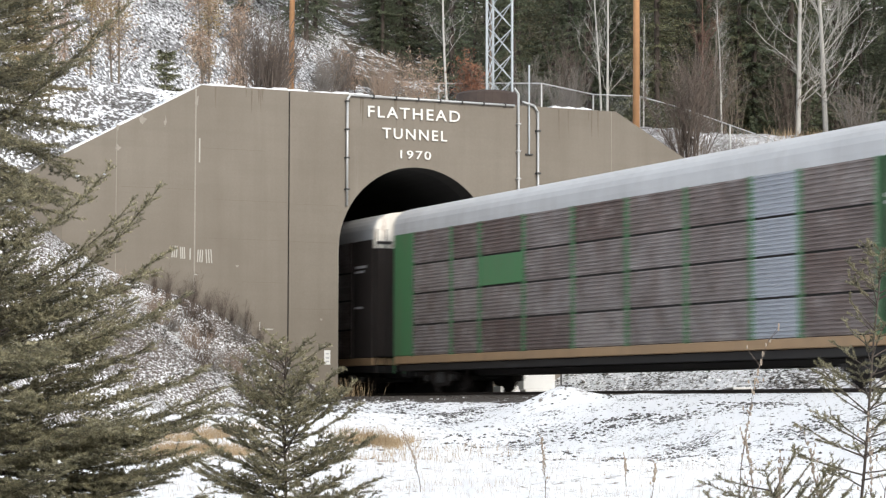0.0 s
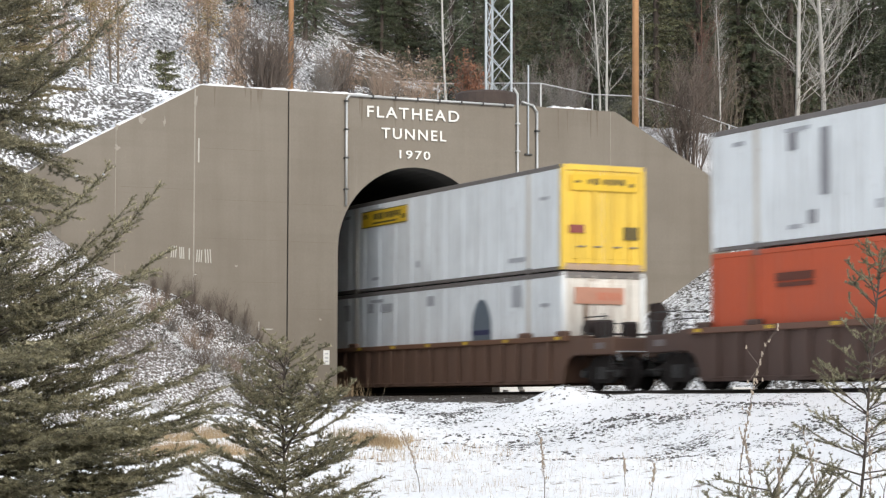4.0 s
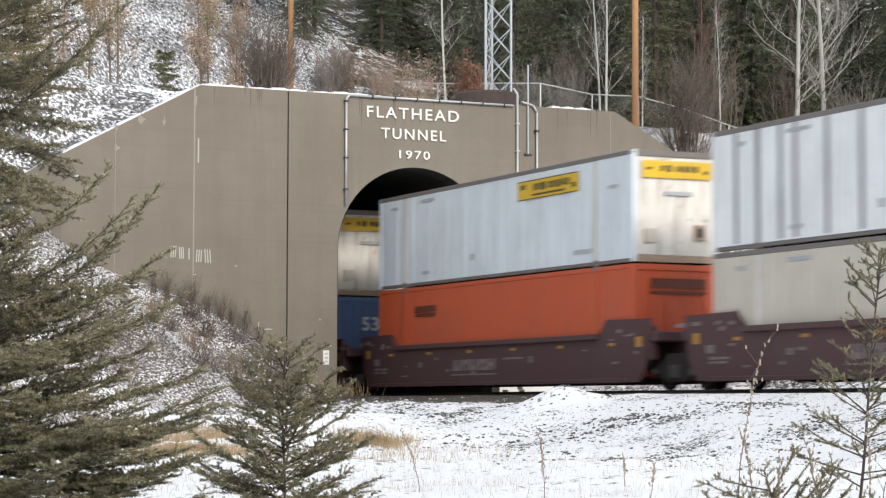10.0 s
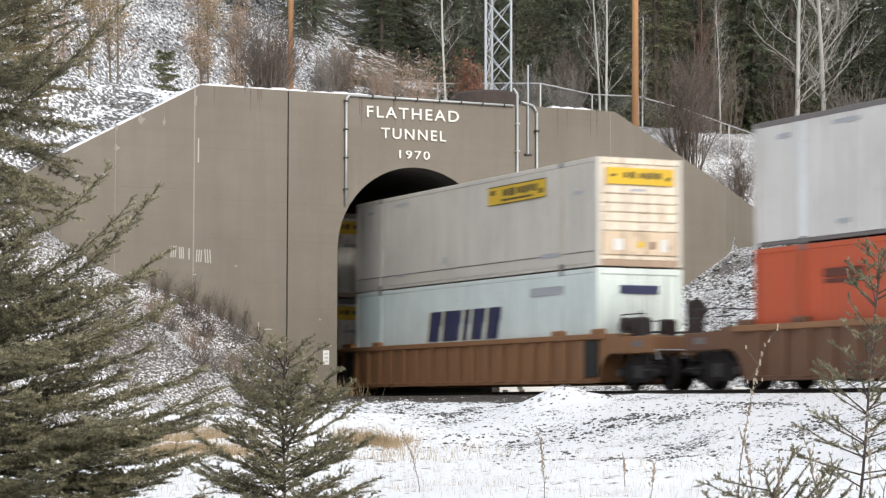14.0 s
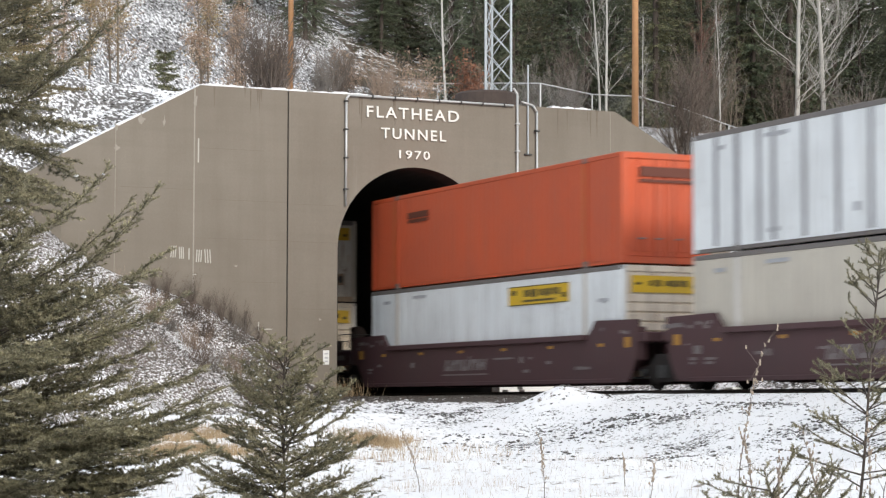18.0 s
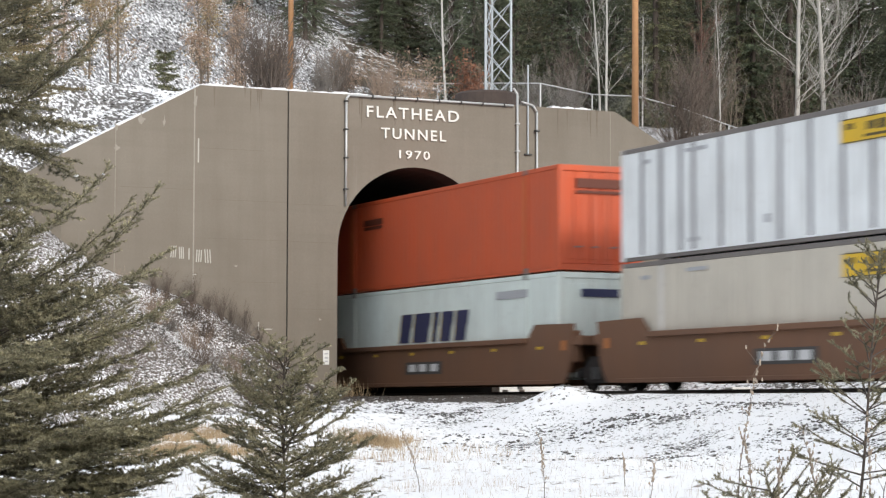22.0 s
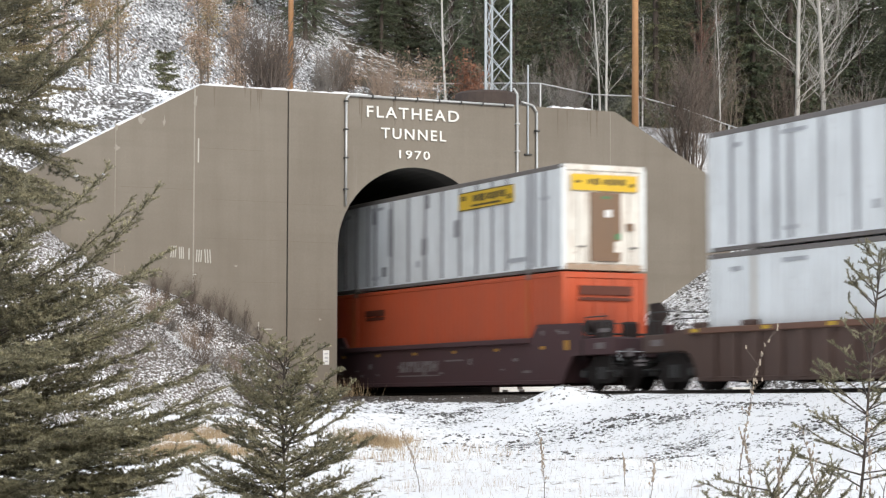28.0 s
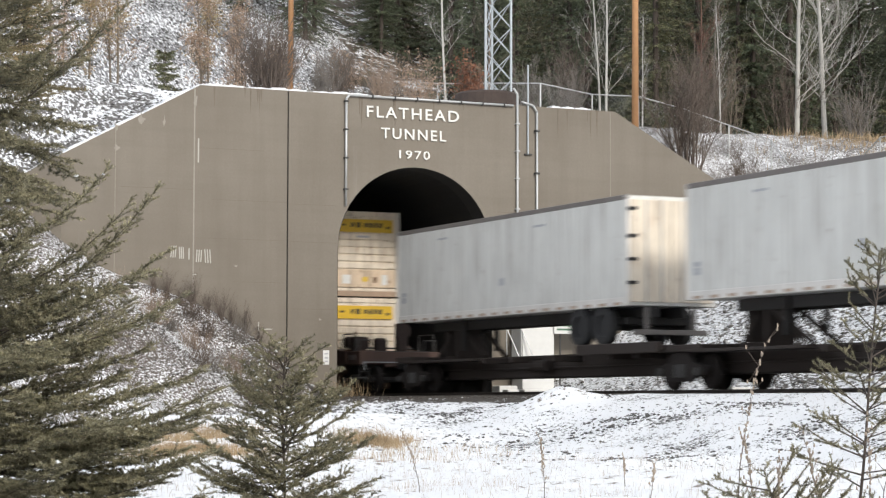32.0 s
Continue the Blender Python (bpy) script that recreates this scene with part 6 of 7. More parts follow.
def conifer_proto(name, h, rad, seed, mat, label, thin=1.0, first=.03, dense=1.0):
    r = rng(seed)
    o = thing(name, label, "tree", "forest conifers")
    wood = [(0, 0, -1, 0, 0, h * .5, .12 * h / 12, .08 * h / 12), (0, 0, h * .5, 0, 0, h * .98, .08 * h / 12, .015)]
    tri = []
    z = first * h
    while z < h * .98:
        t = z / h
        n = int(r.integers(5, 8))
        for j in range(n):
            az = r.uniform(0, 6.283)
            ln = rad * (1.02 - t) ** .85 * r.uniform(.55, 1.15) + .15
            hd = np.array([math.cos(az), math.sin(az), 0])
            sd = np.array([-math.sin(az), math.cos(az), 0])
            droop = -.35 + .6 * t + r.uniform(-.15, .15)
            tip = np.array([0, 0, z]) + hd * ln + np.array([0, 0, droop * ln])
            wood.append((0, 0, z, *tip, .022, .006))
            m = max(4, int(ln / .16 * dense))
            for i in range(m):
                u = (i + r.random()) / m
                p = np.array([0, 0, z]) + (tip - np.array([0, 0, z])) * u
                for k in range(8):
                    w = hd * r.uniform(.1, 1) + sd * r.uniform(-1, 1) * 1.1 + np.array([0, 0, r.uniform(-.75, .3)])
                    w /= np.linalg.norm(w)
                    c = np.cross(w, r.normal(size=3))
                    c /= np.linalg.norm(c) + 1e-9
                    L = r.uniform(.13, .34) * (1.1 - .5 * u)
                    wd = r.uniform(.014, .034)
                    tri.append(np.stack([p - c * wd, p + c * wd, p + w * L]))
        z += r.uniform(.22, .42) * thin
    v = np.concatenate(tri)
    part("trunk", chain_mesh("trunk", [(0, 0, -1), (0, 0, h * .5), (0, 0, h * .98)], [.12 * h / 12, .08 * h / 12, .015], 6), BARK, o)
    tagged(part("branchwork", stems_mesh("branchwork", wood[2:], 4), BARK, o), kind="stuff")
    part("crown", raw_mesh("crown", v, np.arange(len(v)).reshape(-1, 3)), mat, o)
    return o


def bare_tree(name, x, y, h, seed, mat, label, trunk=.10, spread=.55, levels=4, kids=5, group="bare trees", leaf=None, z=None, lowest=.3, n=4, limb=.22):
    r = rng(seed)
    o = thing(name, label, "tree", group, pose(x, y, (ground_z(x, y) if z is None else z) - .1, r.uniform(-2, 2), r.uniform(-2, 2), 0))
    segs, leaves, boughs = [], [], []

    def grow(p, d, ln, rad, lev):
        m = 8 if lev == 0 else 5 if lev == 1 else 3
        pts = [p]
        for i in range(m):
            d = d + r.normal(0, .022 if lev == 0 else .09 + .05 * lev, 3) + np.array([0, 0, .05 if lev == 0 else .09])
            d /= np.linalg.norm(d)
            q = pts[-1] + d * ln / m
            segs.append((*pts[-1], *q, rad * (1 - i / m * .75), rad * (1 - (i + 1) / m * .75)))
            pts.append(q)
        if lev >= levels - 1:
            leaves.append(pts[-1])
            return
        for k in range(kids + (24 if name == "aspen" else 12) * (lev == 0)):
            u = lowest + (1 - lowest) * r.random() if lev == 0 else r.uniform(.2, 1)
            i = min(m - 1, int(u * m))
            b = pts[i] + (pts[i + 1] - pts[i]) * (u * m - i)
            a = r.uniform(0, 6.283)
            w = np.array([math.cos(a), math.sin(a), r.uniform(.2, 1.0)]) * spread + d * (.45 if lev == 0 else .7)
            w /= np.linalg.norm(w)
            if lev == 0:
                boughs.append(len(segs))
            grow(b, w, ln * (limb * r.uniform(.65, 1.4) if lev == 0 else r.uniform(.32, .55)) * (1.15 - .5 * u if lev == 0 else 1), rad * ((.17 if name == "aspen" else .26) if lev == 0 else .5) * (1.2 - .6 * u), lev + 1)
    grow(np.zeros(3), np.array([0, 0, 1.0]), h, trunk, 0)
    if name == "aspen":
        row = segs[:boughs[0]]
        part("trunk", chain_mesh("trunk", [q[:3] for q in row] + [row[-1][3:6]], [q[6] for q in row] + [row[-1][7]]), mat, o, "pale smooth trunk", smooth=True)
        fine = []
        for i, k in enumerate(boughs):
            end = boughs[i + 1] if i + 1 < len(boughs) else len(segs)
            row = segs[k:k + 5]
            part("bough", chain_mesh("bough", [q[:3] for q in row] + [row[-1][3:6]], [q[6] for q in row] + [row[-1][7]], 5), mat, o)
            fine += segs[k + 5:end]
        tagged(part("twig_spray", stems_mesh("twig_spray", fine, n), mat, o), kind="stuff")
    else:
        row = segs[:boughs[0]]
        part("trunk", chain_mesh("trunk", [q[:3] for q in row] + [row[-1][3:6]], [q[6] for q in row] + [row[-1][7]], 6), mat, o, "bare slender trunk")
        tagged(part("twig_spray", stems_mesh("twig_spray", segs[boughs[0]:], n), mat, o, "branching bare twigs"), kind="stuff")
    if leaf is not None:
        lv = np.array(leaves)
        lv = np.repeat(lv, 3, 0) + r.normal(0, .15, (len(lv) * 3, 3))
        a, c = r.normal(0, .042, lv.shape), r.normal(0, .042, lv.shape)
        v = np.stack([lv, lv + a, lv + c], 1).reshape(-1, 3)
        part("foliage", raw_mesh("foliage", v, np.arange(len(v)).reshape(-1, 3)), leaf, o, "withered russet leaves")
    return o


def shrub(x, y, h, wid, seed, mat, label, stems=40, leaf=None, twigs=4, group="bare shrubs"):
    r = rng(seed)
    o = thing("shrub", label, "shrub", group, pose(x, y, ground_z(x, y) - .05))
    segs, tips, starts = [], [], []
    for i in range(stems):
        starts.append(len(segs))
        a = r.uniform(0, 6.283)
        lean = abs(r.normal(0, .5)) * wid / h
        p = np.array([r.normal(0, .10 * wid), r.normal(0, .10 * wid), 0])
        d = np.array([math.cos(a) * lean, math.sin(a) * lean, 1.0])
        L = h * r.uniform(.5, 1.05)
        rad = .006 + .006 * h * r.uniform(.5, 1)
        for k in range(4):
            d = d + r.normal(0, .07, 3)
            q = p + d / np.linalg.norm(d) * L / 4
            segs.append((*p, *q, rad * (1 - k * .22), rad * (1 - (k + 1) * .22)))
            if k > 0:
                for j in range(twigs):
                    b = p + (q - p) * r.random()
                    w = d + r.normal(0, .5, 3)
                    e = b + w / np.linalg.norm(w) * L * r.uniform(.10, .26)
                    segs.append((*b, *e, rad * .4, rad * .2))
                    w2 = w + r.normal(0, .5, 3)
                    m = b + (e - b) * .5
                    f = m + w2 / np.linalg.norm(w2) * L * .1
                    segs.append((*m, *f, rad * .28, rad * .15))
                    tips += [e, f]
            p = q
    for b in range(6):
        part("bough", stems_mesh("bough", segs[starts[b]:starts[b + 1]], 3), mat, o)
    tagged(part("brush", stems_mesh("brush", segs[starts[6]:], 3), mat, o, "tangle of thin stems and twigs"), kind="stuff")
    if leaf is not None:
        lv = np.repeat(np.array(tips), 3, 0) + r.normal(0, .05, (len(tips) * 3, 3))
        a, c = r.normal(0, .04, lv.shape), r.normal(0, .04, lv.shape)
        v = np.stack([lv, lv + a, lv + c], 1).reshape(-1, 3)
        part("foliage", raw_mesh("foliage", v, np.arange(len(v)).reshape(-1, 3)), leaf, o, "withered russet leaves")
    return o


# the woods behind the portal
protos = [conifer_proto("conifer", 15 + k, 2.3 + .25 * (k % 3), 50 + k, (FAR_NEEDLE, FAR_PINE, FAR_NEEDLE, FAR_PINE)[k % 4], ("tall dark green conifer in the hillside forest", "tall olive-green pine in the hillside forest")[k % 2]) for k in range(5)]
for k, p in enumerate(protos):
    p.matrix_basis = pose(62 + 4 * k, 60, ground_z(62 + 4 * k, 60))
r = rng(77)
spots = []
tries = 0
while len(spots) < 105 and tries < 6000:
    tries += 1
    y = r.uniform(11, 52)
    lo = 5.5 + .42 * (y - 20)
    hi = 38 + .75 * (y - 20)
    x = r.uniform(lo, hi)
    way = math.degrees(math.atan2(x - EYE.x, y - EYE.y))
    if (y < 16 and x < 14) or (way < 25.2 and y < 39) or way < 23.2:
        continue
    if all((x - a) ** 2 + (y - c) ** 2 > 2.4 ** 2 for a, c in spots):
        spots.append((x, y))
for x, y in ((11.9, 39.8), (13.4, 42.3), (9.4, 42.5), (11.0, 46), (16.6, 41.0), (18.6, 43.5), (20.5, 12.8), (5.6, 49), (8.0, 50)):
    spots.append((x, y))
for x, y in spots:
    s = r.uniform(.62, 1.1)
    c = copy_thing(protos[int(r.integers(0, 5))], pose(x, y, ground_z(x, y) - .2, 0, 0, r.uniform(0, 360)))
    c.scale = (s, s, s)
# single conifers that stand clear of the woods
spruce = conifer_proto("spruce", 14, 2.7, 61, FAR_NEEDLE, "dark green spruce with drooping boughs at the wood's edge", thin=.8, first=.02, dense=1.5)
spruce.matrix_basis = pose(20.2, 11.5, ground_z(20.2, 11.5) - .2)
pine = conifer_proto("young_pine", 2.3, 1.0, 62, FAR_PINE, "sparse young green pine on the snowy crest", thin=1.1, first=.05, dense=.55)
pine.matrix_basis = pose(-4.2, 13.0, ground_z(-4.2, 13.0) - .1)
for x, y, turn in ((-3.6, 15.0, 60), (24.8, 9.0, 140), (2.2, 21.0, 200)):
    copy_thing(pine, pose(x, y, ground_z(x, y) - .1, 0, 0, turn))
# trees and shrubs along the crest
bare_tree("aspen", 20.59, 9.0, 10.0, 5, BARK_GREY, "pale-barked leafless aspen with spreading twigs", .12, .85, 4, 6, lowest=.16, limb=.27)
bare_tree("aspen", 22.18, 9.3, 10.5, 6, BARK_GREY, "pale-barked leafless aspen with spreading twigs", .12, .85, 4, 6, lowest=.16, limb=.27)
bare_tree("aspen", 12.0, 9.0, 9.5, 8, BARK_GREY, "slim pale-barked leafless aspen", .055, .8, 4, 5, lowest=.15, limb=.15)
bare_tree("aspen", 5.54, 9.5, 9.5, 9, BARK_GREY, "slim pale-barked leafless aspen", .055, .8, 4, 5, lowest=.15, limb=.15)
bare_tree("aspen", 15.83, 7.0, 5.0, 10, BARK_GREY, "slim pale-barked leafless aspen", .04, .8, 4, 5, lowest=.15, limb=.15)
bare_tree("larch", 16.17, 9.0, 6.2, 11, TWIG_RED, "reddish-brown leafless young larch", .06, .42, 4, 9, "young larches", lowest=.08, n=3)
bare_tree("aspen", 12.99, 8.0, 4.6, 12, BARK_GREY, "slim pale-barked leafless aspen", .035, .8, 4, 5, lowest=.15, limb=.15)
for k, (x, y, h, tall) in enumerate(((-5.7, 14, 5.6, 1), (-5.0, 17, 6.4, 1), (-2.2, 14.5, 4.6, 0), (-1.5, 16, 5.0, 0), (-7.4, 15, 5.2, 1), (-8.6, 12.5, 5.5, 1), (-6.6, 14.5, 4.8, 0), (-1.1, 14.0, 3.6, 0))):
    bare_tree("larch", x, y, h, 20 + k, TWIG_LIGHT, "slender young larch with withered russet needles", .05, .42, 4, 7, "young larches", RUSSET if k % 3 else LARCH, lowest=.10, n=3)
yl = conifer_proto("yellow_larch", 7.5, 1.5, 91, LARCH, "young larch in dull yellow autumn needles", dense=.8)
yl.matrix_basis = pose(-9.7, 12.0, ground_z(-9.7, 12.0) - .2)
copy_thing(yl, pose(-11.6, 14.5, ground_z(-11.6, 14.5) - .2, 0, 0, 70))
shrub(-3.9, 3.2, 2.95, 2.5, 31, TWIG, "dense leafless brown shrub on the snowy crest", 110)
shrub(0.9, 4.6, 1.9, 1.3, 32, TWIG_PINK, "leafless brown shrub with reddish twigs", 24)
shrub(2.0, 4.8, 2.1, 1.5, 33, TWIG_PINK, "pinkish tan shrub with withered russet leaves", 28, RUSSET, 1)
shrub(1.5, 6.4, 2.2, 1.6, 44, TWIG_PINK, "pinkish tan leafless shrub on the snowy crest", 26)
shrub(2.9, 5.4, 2.1, 1.5, 34, TWIG_PINK, "pinkish tan shrub with withered russet leaves", 26, RUSSET, 1)
shrub(4.9, 6.2, 2.1, .8, 35, TWIG, "small russet-leaved shrub beside the tower", 40, RUSSET_DEEP)
shrub(-1.2, 5.0, 1.8, 1.2, 36, TWIG_GREY, "leafless grey shrub on the snowy crest", 40)
shrub(-0.2, 6.0, 2.2, 1.2, 43, TWIG, "leafless brown shrub on the snowy crest", 34)
shrub(11.6, 2.4, 4.2, 2.2, 37, TWIG, "tall leafless brown thicket behind the wing wall", 56)
shrub(13.0, 1.2, 2.3, 1.5, 38, TWIG, "leafless brown shrub on the snowy bank", 40)
shrub(7.0, 5.6, 2.2, 1.6, 39, TWIG_GREY, "leafless grey shrub behind the chain-link fence", 40)
shrub(8.6, 6.0, 2.3, 1.6, 40, TWIG_GREY, "leafless grey shrub behind the chain-link fence", 40)
shrub(15.0, 7.0, 3.2, 2.0, 41, TWIG, "leafless brown shrub at the wood's edge", 44)
rb = rng(500)
for k in range(16):
    y = rb.uniform(24, 39)
    x = .42 * (y - 20) + 3 + rb.uniform(-3, 6)
    shrub(x, y, rb.uniform(1.0, 2.4), rb.uniform(1.2, 2.2), 460 + k, (TWIG_GREY, TWIG, TWIG_LIGHT)[k % 3], ("leafless grey brush on the snowy hillside", "leafless brown brush on the snowy hillside", "leafless tan brush on the snowy hillside")[k % 3], 34, RUSSET if k % 5 == 2 else None)
for k in range(6):
    x, y = 12.5 + k * 2.6 + rb.uniform(-.6, .6), 7.0 + rb.uniform(0, 6)
    shrub(x, y, rb.uniform(2.6, 5.2), rb.uniform(1.4, 2.4), 510 + k, (TWIG, TWIG_GREY, TWIG_LIGHT)[k % 3], ("leafless brown brush at the wood's edge", "leafless grey brush at the wood's edge", "leafless pale grey-brown brush at the wood's edge")[k % 3], 30)
for k in range(4):
    x, y = 9 + k * 4.2 + rb.uniform(-.8, .8), 9.5 + rb.uniform(0, 6)
    bare_tree("sapling", x, y, rb.uniform(5.5, 10), 540 + k, (TWIG_LIGHT, BARK_GREY, TWIG_GREY)[k % 3], ("slender leafless tan sapling", "slim pale leafless aspen", "slender leafless grey sapling")[k % 3], rb.uniform(.035, .06), .55, 4, 5, lowest=.2, n=3)
for k in range(9):
    x = -8.9 + k * .42
    shrub(x, -.45 - .08 * (k % 3), .75 + .3 * (k % 2), .5, 60 + k, TWIG, "low brown brush growing against the portal wall", 26, None, 2, "brush by the wall")
for k, (x, y) in enumerate(((-7.6, -1.6), (-6.6, -2.2), (-8.4, -2.6), (-5.4, -1.3), (-7.0, -3.4), (-9.2, -1.4), (-6.1, -3.0), (-8.0, -3.4), (-9.6, -2.8), (-7.4, -4.4), (-5.2, -2.2), (-10.4, -2.0), (-8.8, -4.6), (-6.4, -1.2), (-7.2, -2.7), (-5.8, -2.4), (-8.9, -2.1), (-6.7, -3.9), (-7.9, -1.1))):
    shrub(x, y, .8, 1.6, 80 + k, (TWIG, TWIG_GREY, TWIG_PINK)[k % 3], "tangled grey-brown brush on the snowy bank", 60, None, 2, "brush by the wall")

# young firs before the camera
def spot(yaw, dist):
    a = radians(yaw)
    return EYE.x + dist * math.sin(a), EYE.y + dist * math.cos(a)


x, y = spot(13.3, 17.5)
z = ground_z(x, y)
fir("fir_tree", x, y, z, 1.25 - z, lambda t: 1.78 - 1.38 * smooth(.42, .86, t), "broad fir with upswept olive-green boughs dusted with snow", 101, gap=.155, bough=10, first=.0, snow=.22,
    tilt=lambda t: -.06 + .36 * smooth(.1, .8, t), curl=.3, keep=.84, fan=.40, rate=350, side=(radians(-25), -.4),
    extra=((.13 - z, -.44, 1.40, .42, 1.05), (.67 - z, -.40, 1.02, .34, .95), (.30 - z, -.60, 1.25, .35, .8), (.05 - z, -.30, 1.45, .30, .5), (-.15 - z, -.5, 1.62, .18, .45), (-.5 - z, -.42, 1.75, .06, .4), (-.78 - z, -.25, 1.7, .02, .3),
           (-.95 - z, -.5, 1.66, .04, .25), (-1.1 - z, -.3, 1.6, .06, .3), (-1.25 - z, -.55, 1.55, .1, .3), (-.85 - z, -.8, 1.6, .0, .3), (-1.3 - z, -.1, 1.5, .12, .3), (-.65 - z, .1, 1.6, .0, .3)))
x, y = spot(12.9, 19.5)
z = ground_z(x, y)
fir("fir_tree", x, y, z, 8.4, lambda t: 1.12 - .35 * smooth(.60, 1.0, t), "tall fir with drooping olive-brown boughs", 105, gap=.2, bough=lambda t: 10 if t < .61 else 4, first=.415, snow=.03,
    tilt=lambda t: -.34 + .95 * smooth(.46, .60, t), curl=.12, keep=.86, fan=.4, rate=340, side=(radians(-25), -.3), girth=.014,
    extra=((1.62 - z, -.44, 1.42, .80, .35), (2.1 - z, -.30, 1.0, .55, .3)))
x, y = spot(12.75, 24.0)
fir("fir_tree", x, y, ground_z(x, y), 9.5, lambda t: 1.45 * (1 - t) ** .3 + .1, "tall fir with yellowish olive-brown needles", 106, gap=.26, bough=lambda t: 10 if t < .66 else 4, first=.48,
    tilt=lambda t: -.1 + .5 * smooth(.5, .65, t), node=.1, keep=.85, fan=.34, rate=250, side=(radians(-25), -.2), mat=NEEDLE_BROWN, girth=.014)
x, y = spot(21.12, 22.0)
zb = ground_z(x, y)
fir("fir_tree", x, y, zb, .11 - zb, lambda t: .86 * (1 - t) ** .75 + .16, "small young fir standing in the snow", 102, gap=.145, bough=lambda t: 8.5 - 4.5 * t, first=.0, snow=.25,
    tilt=lambda t: .18 + .55 * t, curl=.35, keep=.8, fan=.38, rate=400, girth=.011, needle=.029, bare=.06,
    extra=((-1.15 - zb, -.44, .80, .42, .3), (-.80 - zb, -.5, .62, .8, .4), (-1.3 - zb, 2.8, .75, .3, .4)))
x, y = spot(35.17, 20.0)
zb = ground_z(x, y)
fir("fir_sapling", x, y, zb, .95 - zb, lambda t: .62 * (1 - t) ** .6 + .07, "thin sparse fir sapling with short boughs", 103, lean=(3.2, 4.6), gap=.24, bough=4, first=.06, tilt=.2,
    keep=.55, fan=.28, rate=520, girth=.0062, bare=.2)
x, y = spot(33.9, 19.0)
zb = ground_z(x, y)
fir("fir_sapling", x, y, zb, .80, lambda t: .72 * (1 - t) ** .5 + .05, "small thin fir seedling among weeds", 104, lean=(-12, -17), gap=.15, bough=4, first=.06, tilt=.25, keep=.7, fan=.28, rate=480, girth=.008)

for k, (yaw, dist, h) in enumerate(((34.2, 18.2, .55), (35.0, 18.6, .5), (35.6, 18.0, .6))):
    x, y = spot(yaw, dist)
    shrub(x, y, h, .6, 640 + k, TWIG if k else TWIG_PINK, "low russet-brown twiggy brush in the snow", 36, RUSSET if k == 0 else None, 3, "low brush")


# dry grass and weed stalks
def grass(name, spots, seed, label, mat, hmin, hmax, wid=.006):
    r = rng(seed)
    v = []
    for cx0, cy0, rx, ry, n in spots:
        x = cx0 + r.normal(0, rx, n)
        y = cy0 + r.normal(0, ry, n)
        z = height(x, y)
        h = r.uniform(hmin, hmax, n)
        a = r.uniform(0, 6.283, n)
        l = np.abs(r.normal(0, .45, n)) * h
        w = r.uniform(0, 6.283, n)
        s = np.stack([np.cos(w), np.sin(w), 0 * w], 1) * wid
        p = np.stack([x, y, z - .02], 1)
        q = p + np.stack([np.cos(a) * l * .4, np.sin(a) * l * .4, h * .6], 1)
        t = p + np.stack([np.cos(a) * l, np.sin(a) * l, h], 1)
        v.append(np.stack([p - s, p + s, q + s * .7, p - s, q + s * .7, q - s * .7, q - s * .7, q + s * .7, t], 1).reshape(-1, 3))
    v = np.concatenate(v)
    return tagged(part(name, raw_mesh(name, v, np.arange(len(v)).reshape(-1, 3)), mat), label, "grass", kind="stuff")


grass("dry_grass", [(-13.5, -18.0, .8, .8, 4600), (-14.9, -21.9, .7, .8, 6000), (-10.6, -21.2, .38, .55, 3600), (-11.0, -24.0, 1.2, .5, 500), (-13.5, -25.5, 1.5, .8, 500)], 201, "tan dry grass standing out of the snow", DRYGRASS, .06, .22, .0045)
grass("dry_weeds", [(-18, -36, 4.0, 3.5, 1300), (-13.5, -33, 4.0, 3.0, 1500), (-16, -40, 4, 3, 1000), (-10, -28, 3, 2.5, 500)], 202, "thin dead weed stalks poking through the snow", WEEDS, .05, .22, .0024)
grass("track_weeds", [(-2.75, -.7, .25, .35, 60), (-2.2, -1.0, .3, .3, 30), (-3.2, -1.2, .4, .3, 40)], 203, "dry weeds at the foot of the portal", DRYGRASS, .2, .75, .006)
grass("bank_grass", [(21.5, 4, 3.0, 2.0, 1500), (19.5, 1, 1.2, 3, 500)], 204, "tan dry grass along the top of the bank", DRYGRASS, .15, .42, .012)


SEED = simple("seed_heads", (0.34, 0.28, 0.22), 0.9)


def weed(x, y, h, seed, label):
    r = rng(seed)
    o = thing("weed_stalk", label, "weed", "dead weeds", pose(x, y, ground_z(x, y) - .03))
    segs = []
    p, d = np.zeros(3), np.array([r.normal(0, .08), r.normal(0, .08), 1.0])
    heads = Build()
    for k in range(9):
        d = d + r.normal(0, .06, 3)
        q = p + d / np.linalg.norm(d) * h / 9
        segs.append((*p, *q, .007 - .0006 * k, .0064 - .0006 * k))
        if k > 4:
            for s in range(7):
                c = Vector(p + (q - p) * r.random() + r.normal(0, .006, 3))
                heads.tube(c, c + Vector((r.normal(0, .008), r.normal(0, .008), .028)), .010, .005, n=5)
        if k > 1:
            for s in range(2):
                w = d + r.normal(0, .6, 3)
                e = q + w / np.linalg.norm(w) * h * r.uniform(.03, .12)
                segs.append((*q, *e, .003, .0015))
                c = Vector(e)
                heads.tube(c, c + Vector((0, 0, .03)), .009, .005, n=5)
        p = q
    tagged(part("stalk", stems_mesh("stalk", segs, 4), TWIG, o), kind="stuff")
    tagged(part("seed_spray", heads, SEED, o, "pale dry seed heads"), kind="stuff")


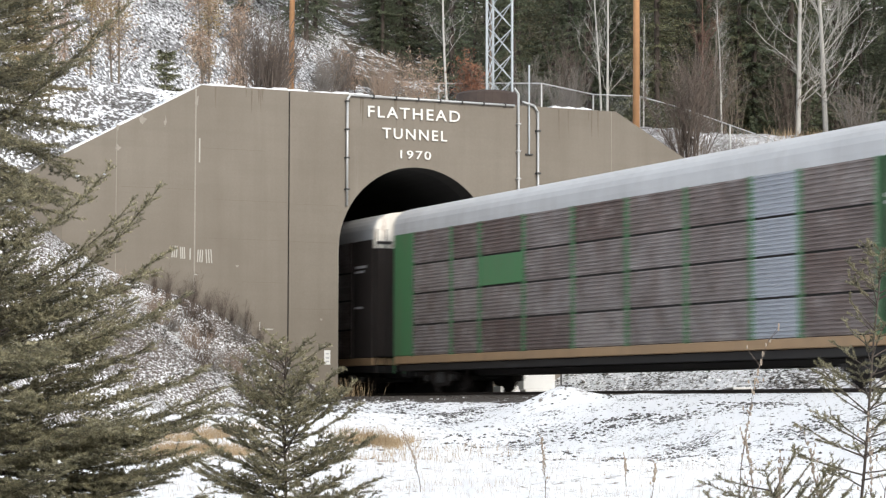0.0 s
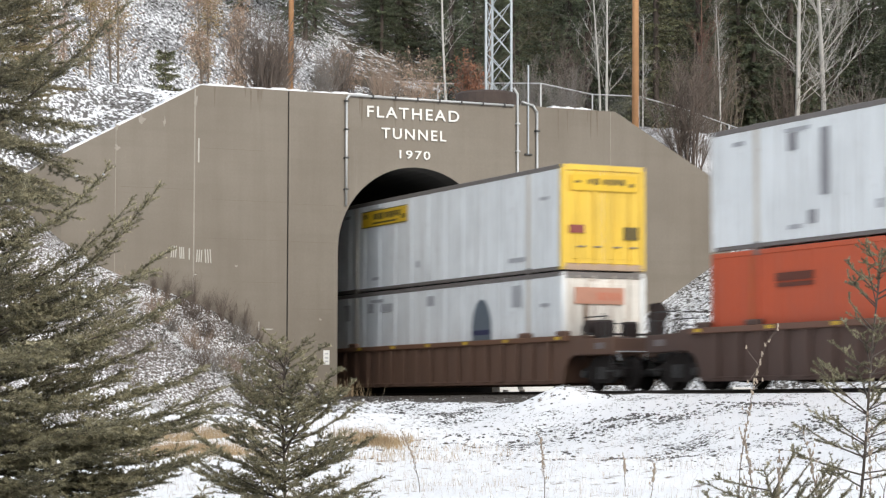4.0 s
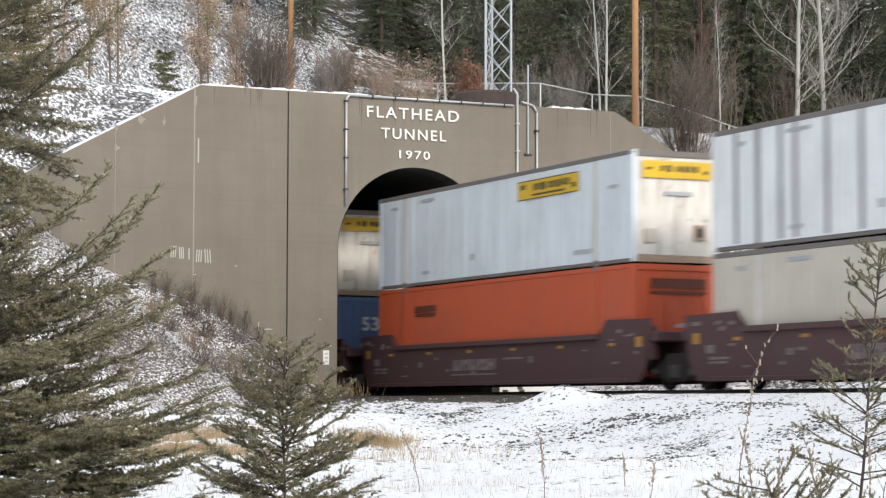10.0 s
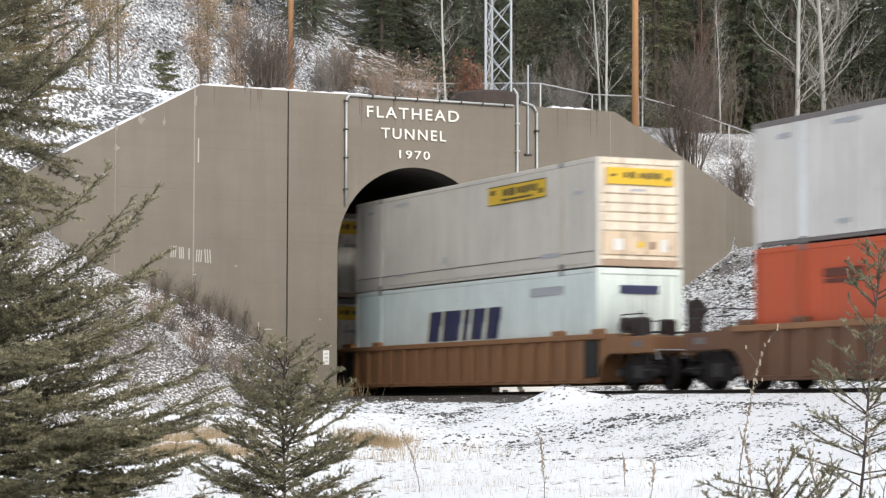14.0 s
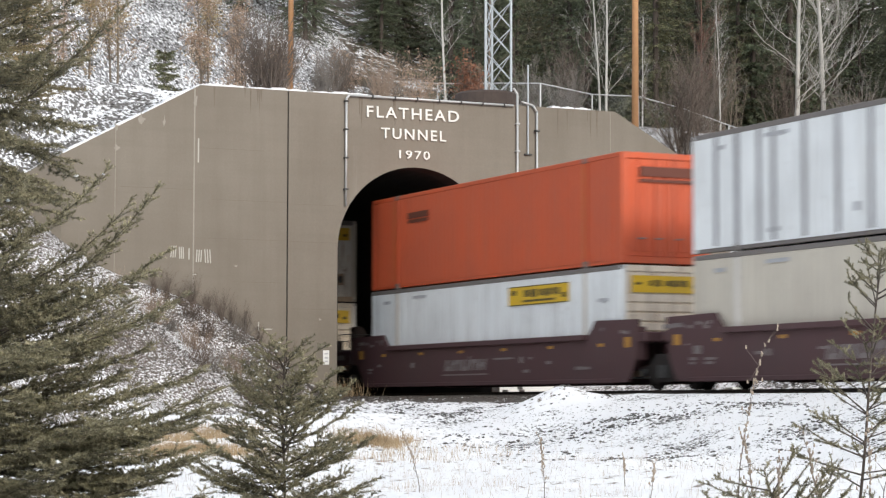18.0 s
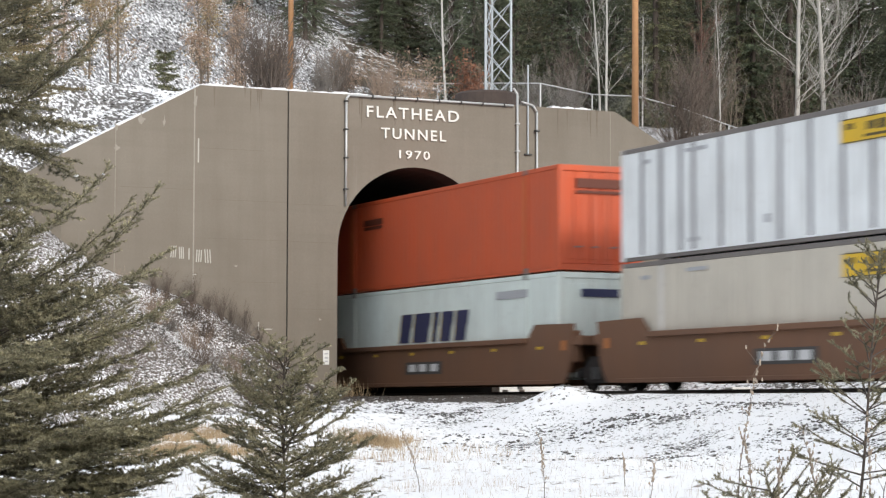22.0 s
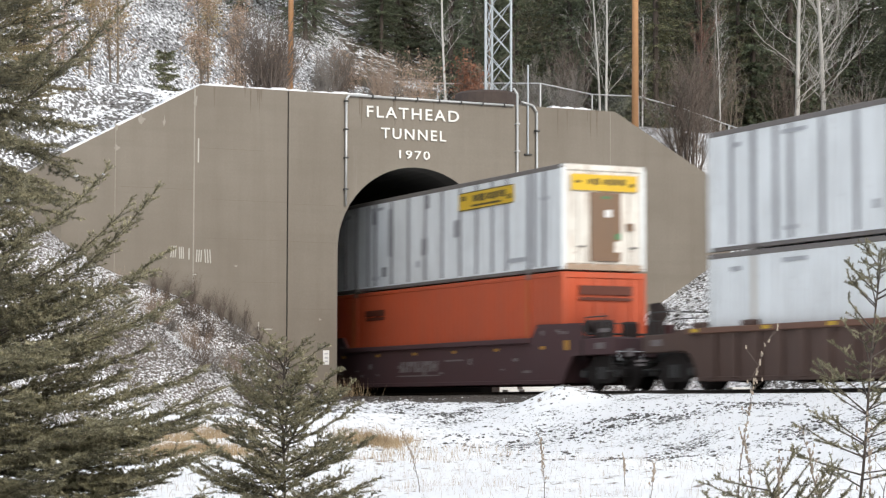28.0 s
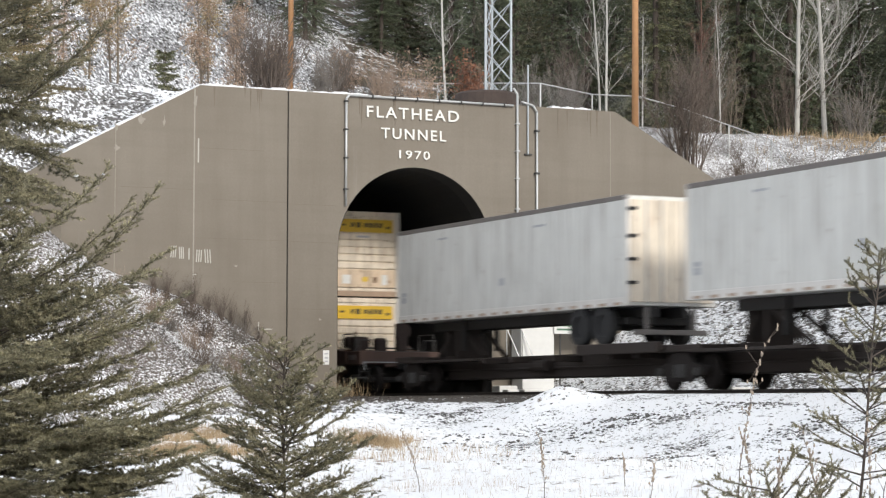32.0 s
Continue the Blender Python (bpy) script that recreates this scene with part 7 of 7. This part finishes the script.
for k, (yaw, dist, h) in enumerate(((32.35, 19.5, 1.95), (32.9, 20.5, 1.2), (33.3, 18.8, 1.0), (34.4, 19.4, 1.1), (35.7, 19.0, 1.2), (30.2, 29, .5), (29.6, 33, .45), (24.5, 30, .8), (27.6, 27, .8), (36.0, 20.5, 1.4))):
    x, y = spot(yaw, dist)
    weed(x, y, h, 300 + k, "dead brown weed stalk standing in the snow")


def stones(name, n, seed, label, mat, place, lo, hi, tall=1.0):
    r = rng(seed)
    x, y = place(r, n)
    z = height(x, y)
    s = lo + (hi - lo) * r.random(n) ** 3
    base = np.array([(1, 0, 0), (-1, 0, 0), (0, 1, 0), (0, -1, 0), (.4, .3, .4), (-.4, .1, .36), (0, 0, -.5)])
    f = np.array([(0, 2, 4), (2, 5, 4), (2, 1, 5), (1, 3, 5), (3, 4, 5), (3, 0, 4), (2, 0, 6), (1, 2, 6), (3, 1, 6), (0, 3, 6)])
    a = r.uniform(0, 6.283, n)
    v = base[None] * r.uniform(.6, 1.4, (n, 7, 3)) * s[:, None, None]
    v[..., 2] *= tall
    ca, sa2 = np.cos(a)[:, None], np.sin(a)[:, None]
    v = np.stack([v[..., 0] * ca - v[..., 1] * sa2, v[..., 0] * sa2 + v[..., 1] * ca, v[..., 2]], -1) + np.stack([x, y, z], 1)[:, None]
    fs = (np.arange(n)[:, None, None] * 7 + f[None]).reshape(-1, 3)
    return tagged(part(name, raw_mesh(name, v.reshape(-1, 3), fs), mat), label, "stones", kind="stuff")


STONE = snowy("loose_stone", 0.42, (0.16, 0.15, 0.135), 3.5, (0.06, 0.055, 0.05))
stones("bank_stones", 9000, 401, "loose broken rock on the snowy cutting bank", STONE, lambda r, n: (r.uniform(4.2, 18.5, n), r.uniform(-26, -.3, n)), .025, .15)
stones("talus_stones", 2600, 402, "loose stones and sticks on the bank beside the portal", STONE, lambda r, n: (r.uniform(-13, -3.4, n), r.uniform(-8, -.3, n)), .02, .11)
STONE_DARK = snowy("dark_stone", 0.22, (0.13, 0.125, 0.115), 9, (0.05, 0.05, 0.052))
stones("hill_stones", 17000, 405, "broken rock showing through snow on the hillside", STONE_DARK, lambda r, n: (lambda y: (.35 * (y - 20) - 13 + 30 * r.random(n), y))(r.uniform(14, 47, n)), .03, .10, 2.2)
stones("crest_stones", 3200, 407, "loose stones and tufts on the snowy crest", STONE_DARK, lambda r, n: (r.uniform(-22, -7.2, n), .8 + 14 * r.random(n)), .03, .10)


def in_drifts(r, n):
    """Places beside the line, gathered in patches where the snow is thin."""
    x, y = -3.9 - np.abs(r.normal(0, 3.4, n * 5)), r.uniform(-38, -3, n * 5)
    thin = fbm(x, y, 6.0, 12) + .6 * fbm(x, y, 2.0, 13) + r.normal(0, .55, n * 5)
    keep = np.argsort(-thin)[:n]
    return x[keep], y[keep]


stones("field_clods", 8000, 406, "dark clods and stones poking through the snow", STONE_DARK, in_drifts, .012, .065)
stones("field_stones", 1500, 403, "dark stones showing through the snow", STONE, lambda r, n: (-3.2 - np.abs(r.normal(0, 4.5, n)), r.uniform(-34, -4, n)), .015, .06)
stones("ballast_stones", 5000, 404, "grey crushed-rock ballast beside the rails", BALLAST, lambda r, n: (lambda y: (np.where(r.random(n) < .75, -1, 1) * (.85 + r.random(n) * (1.4 + 1.15 * smooth(-23, -17, y))), y))(r.uniform(-30, .5, n)), .02, .05)


# ---------------------------------------------------------------- the train runs into the tunnel
def run(t):
    u = t / 32.0
    return 676.768 * u - 14.507 * u ** 2 + 30.737 * u ** 3 - 9.501 * u ** 4


def motions():
    times = [32.0 * i / 12 for i in range(13)]
    for o, q, z in moving:
        walk(o, [(t, pose(0, q + run(t), z)) for t in times])


motions()
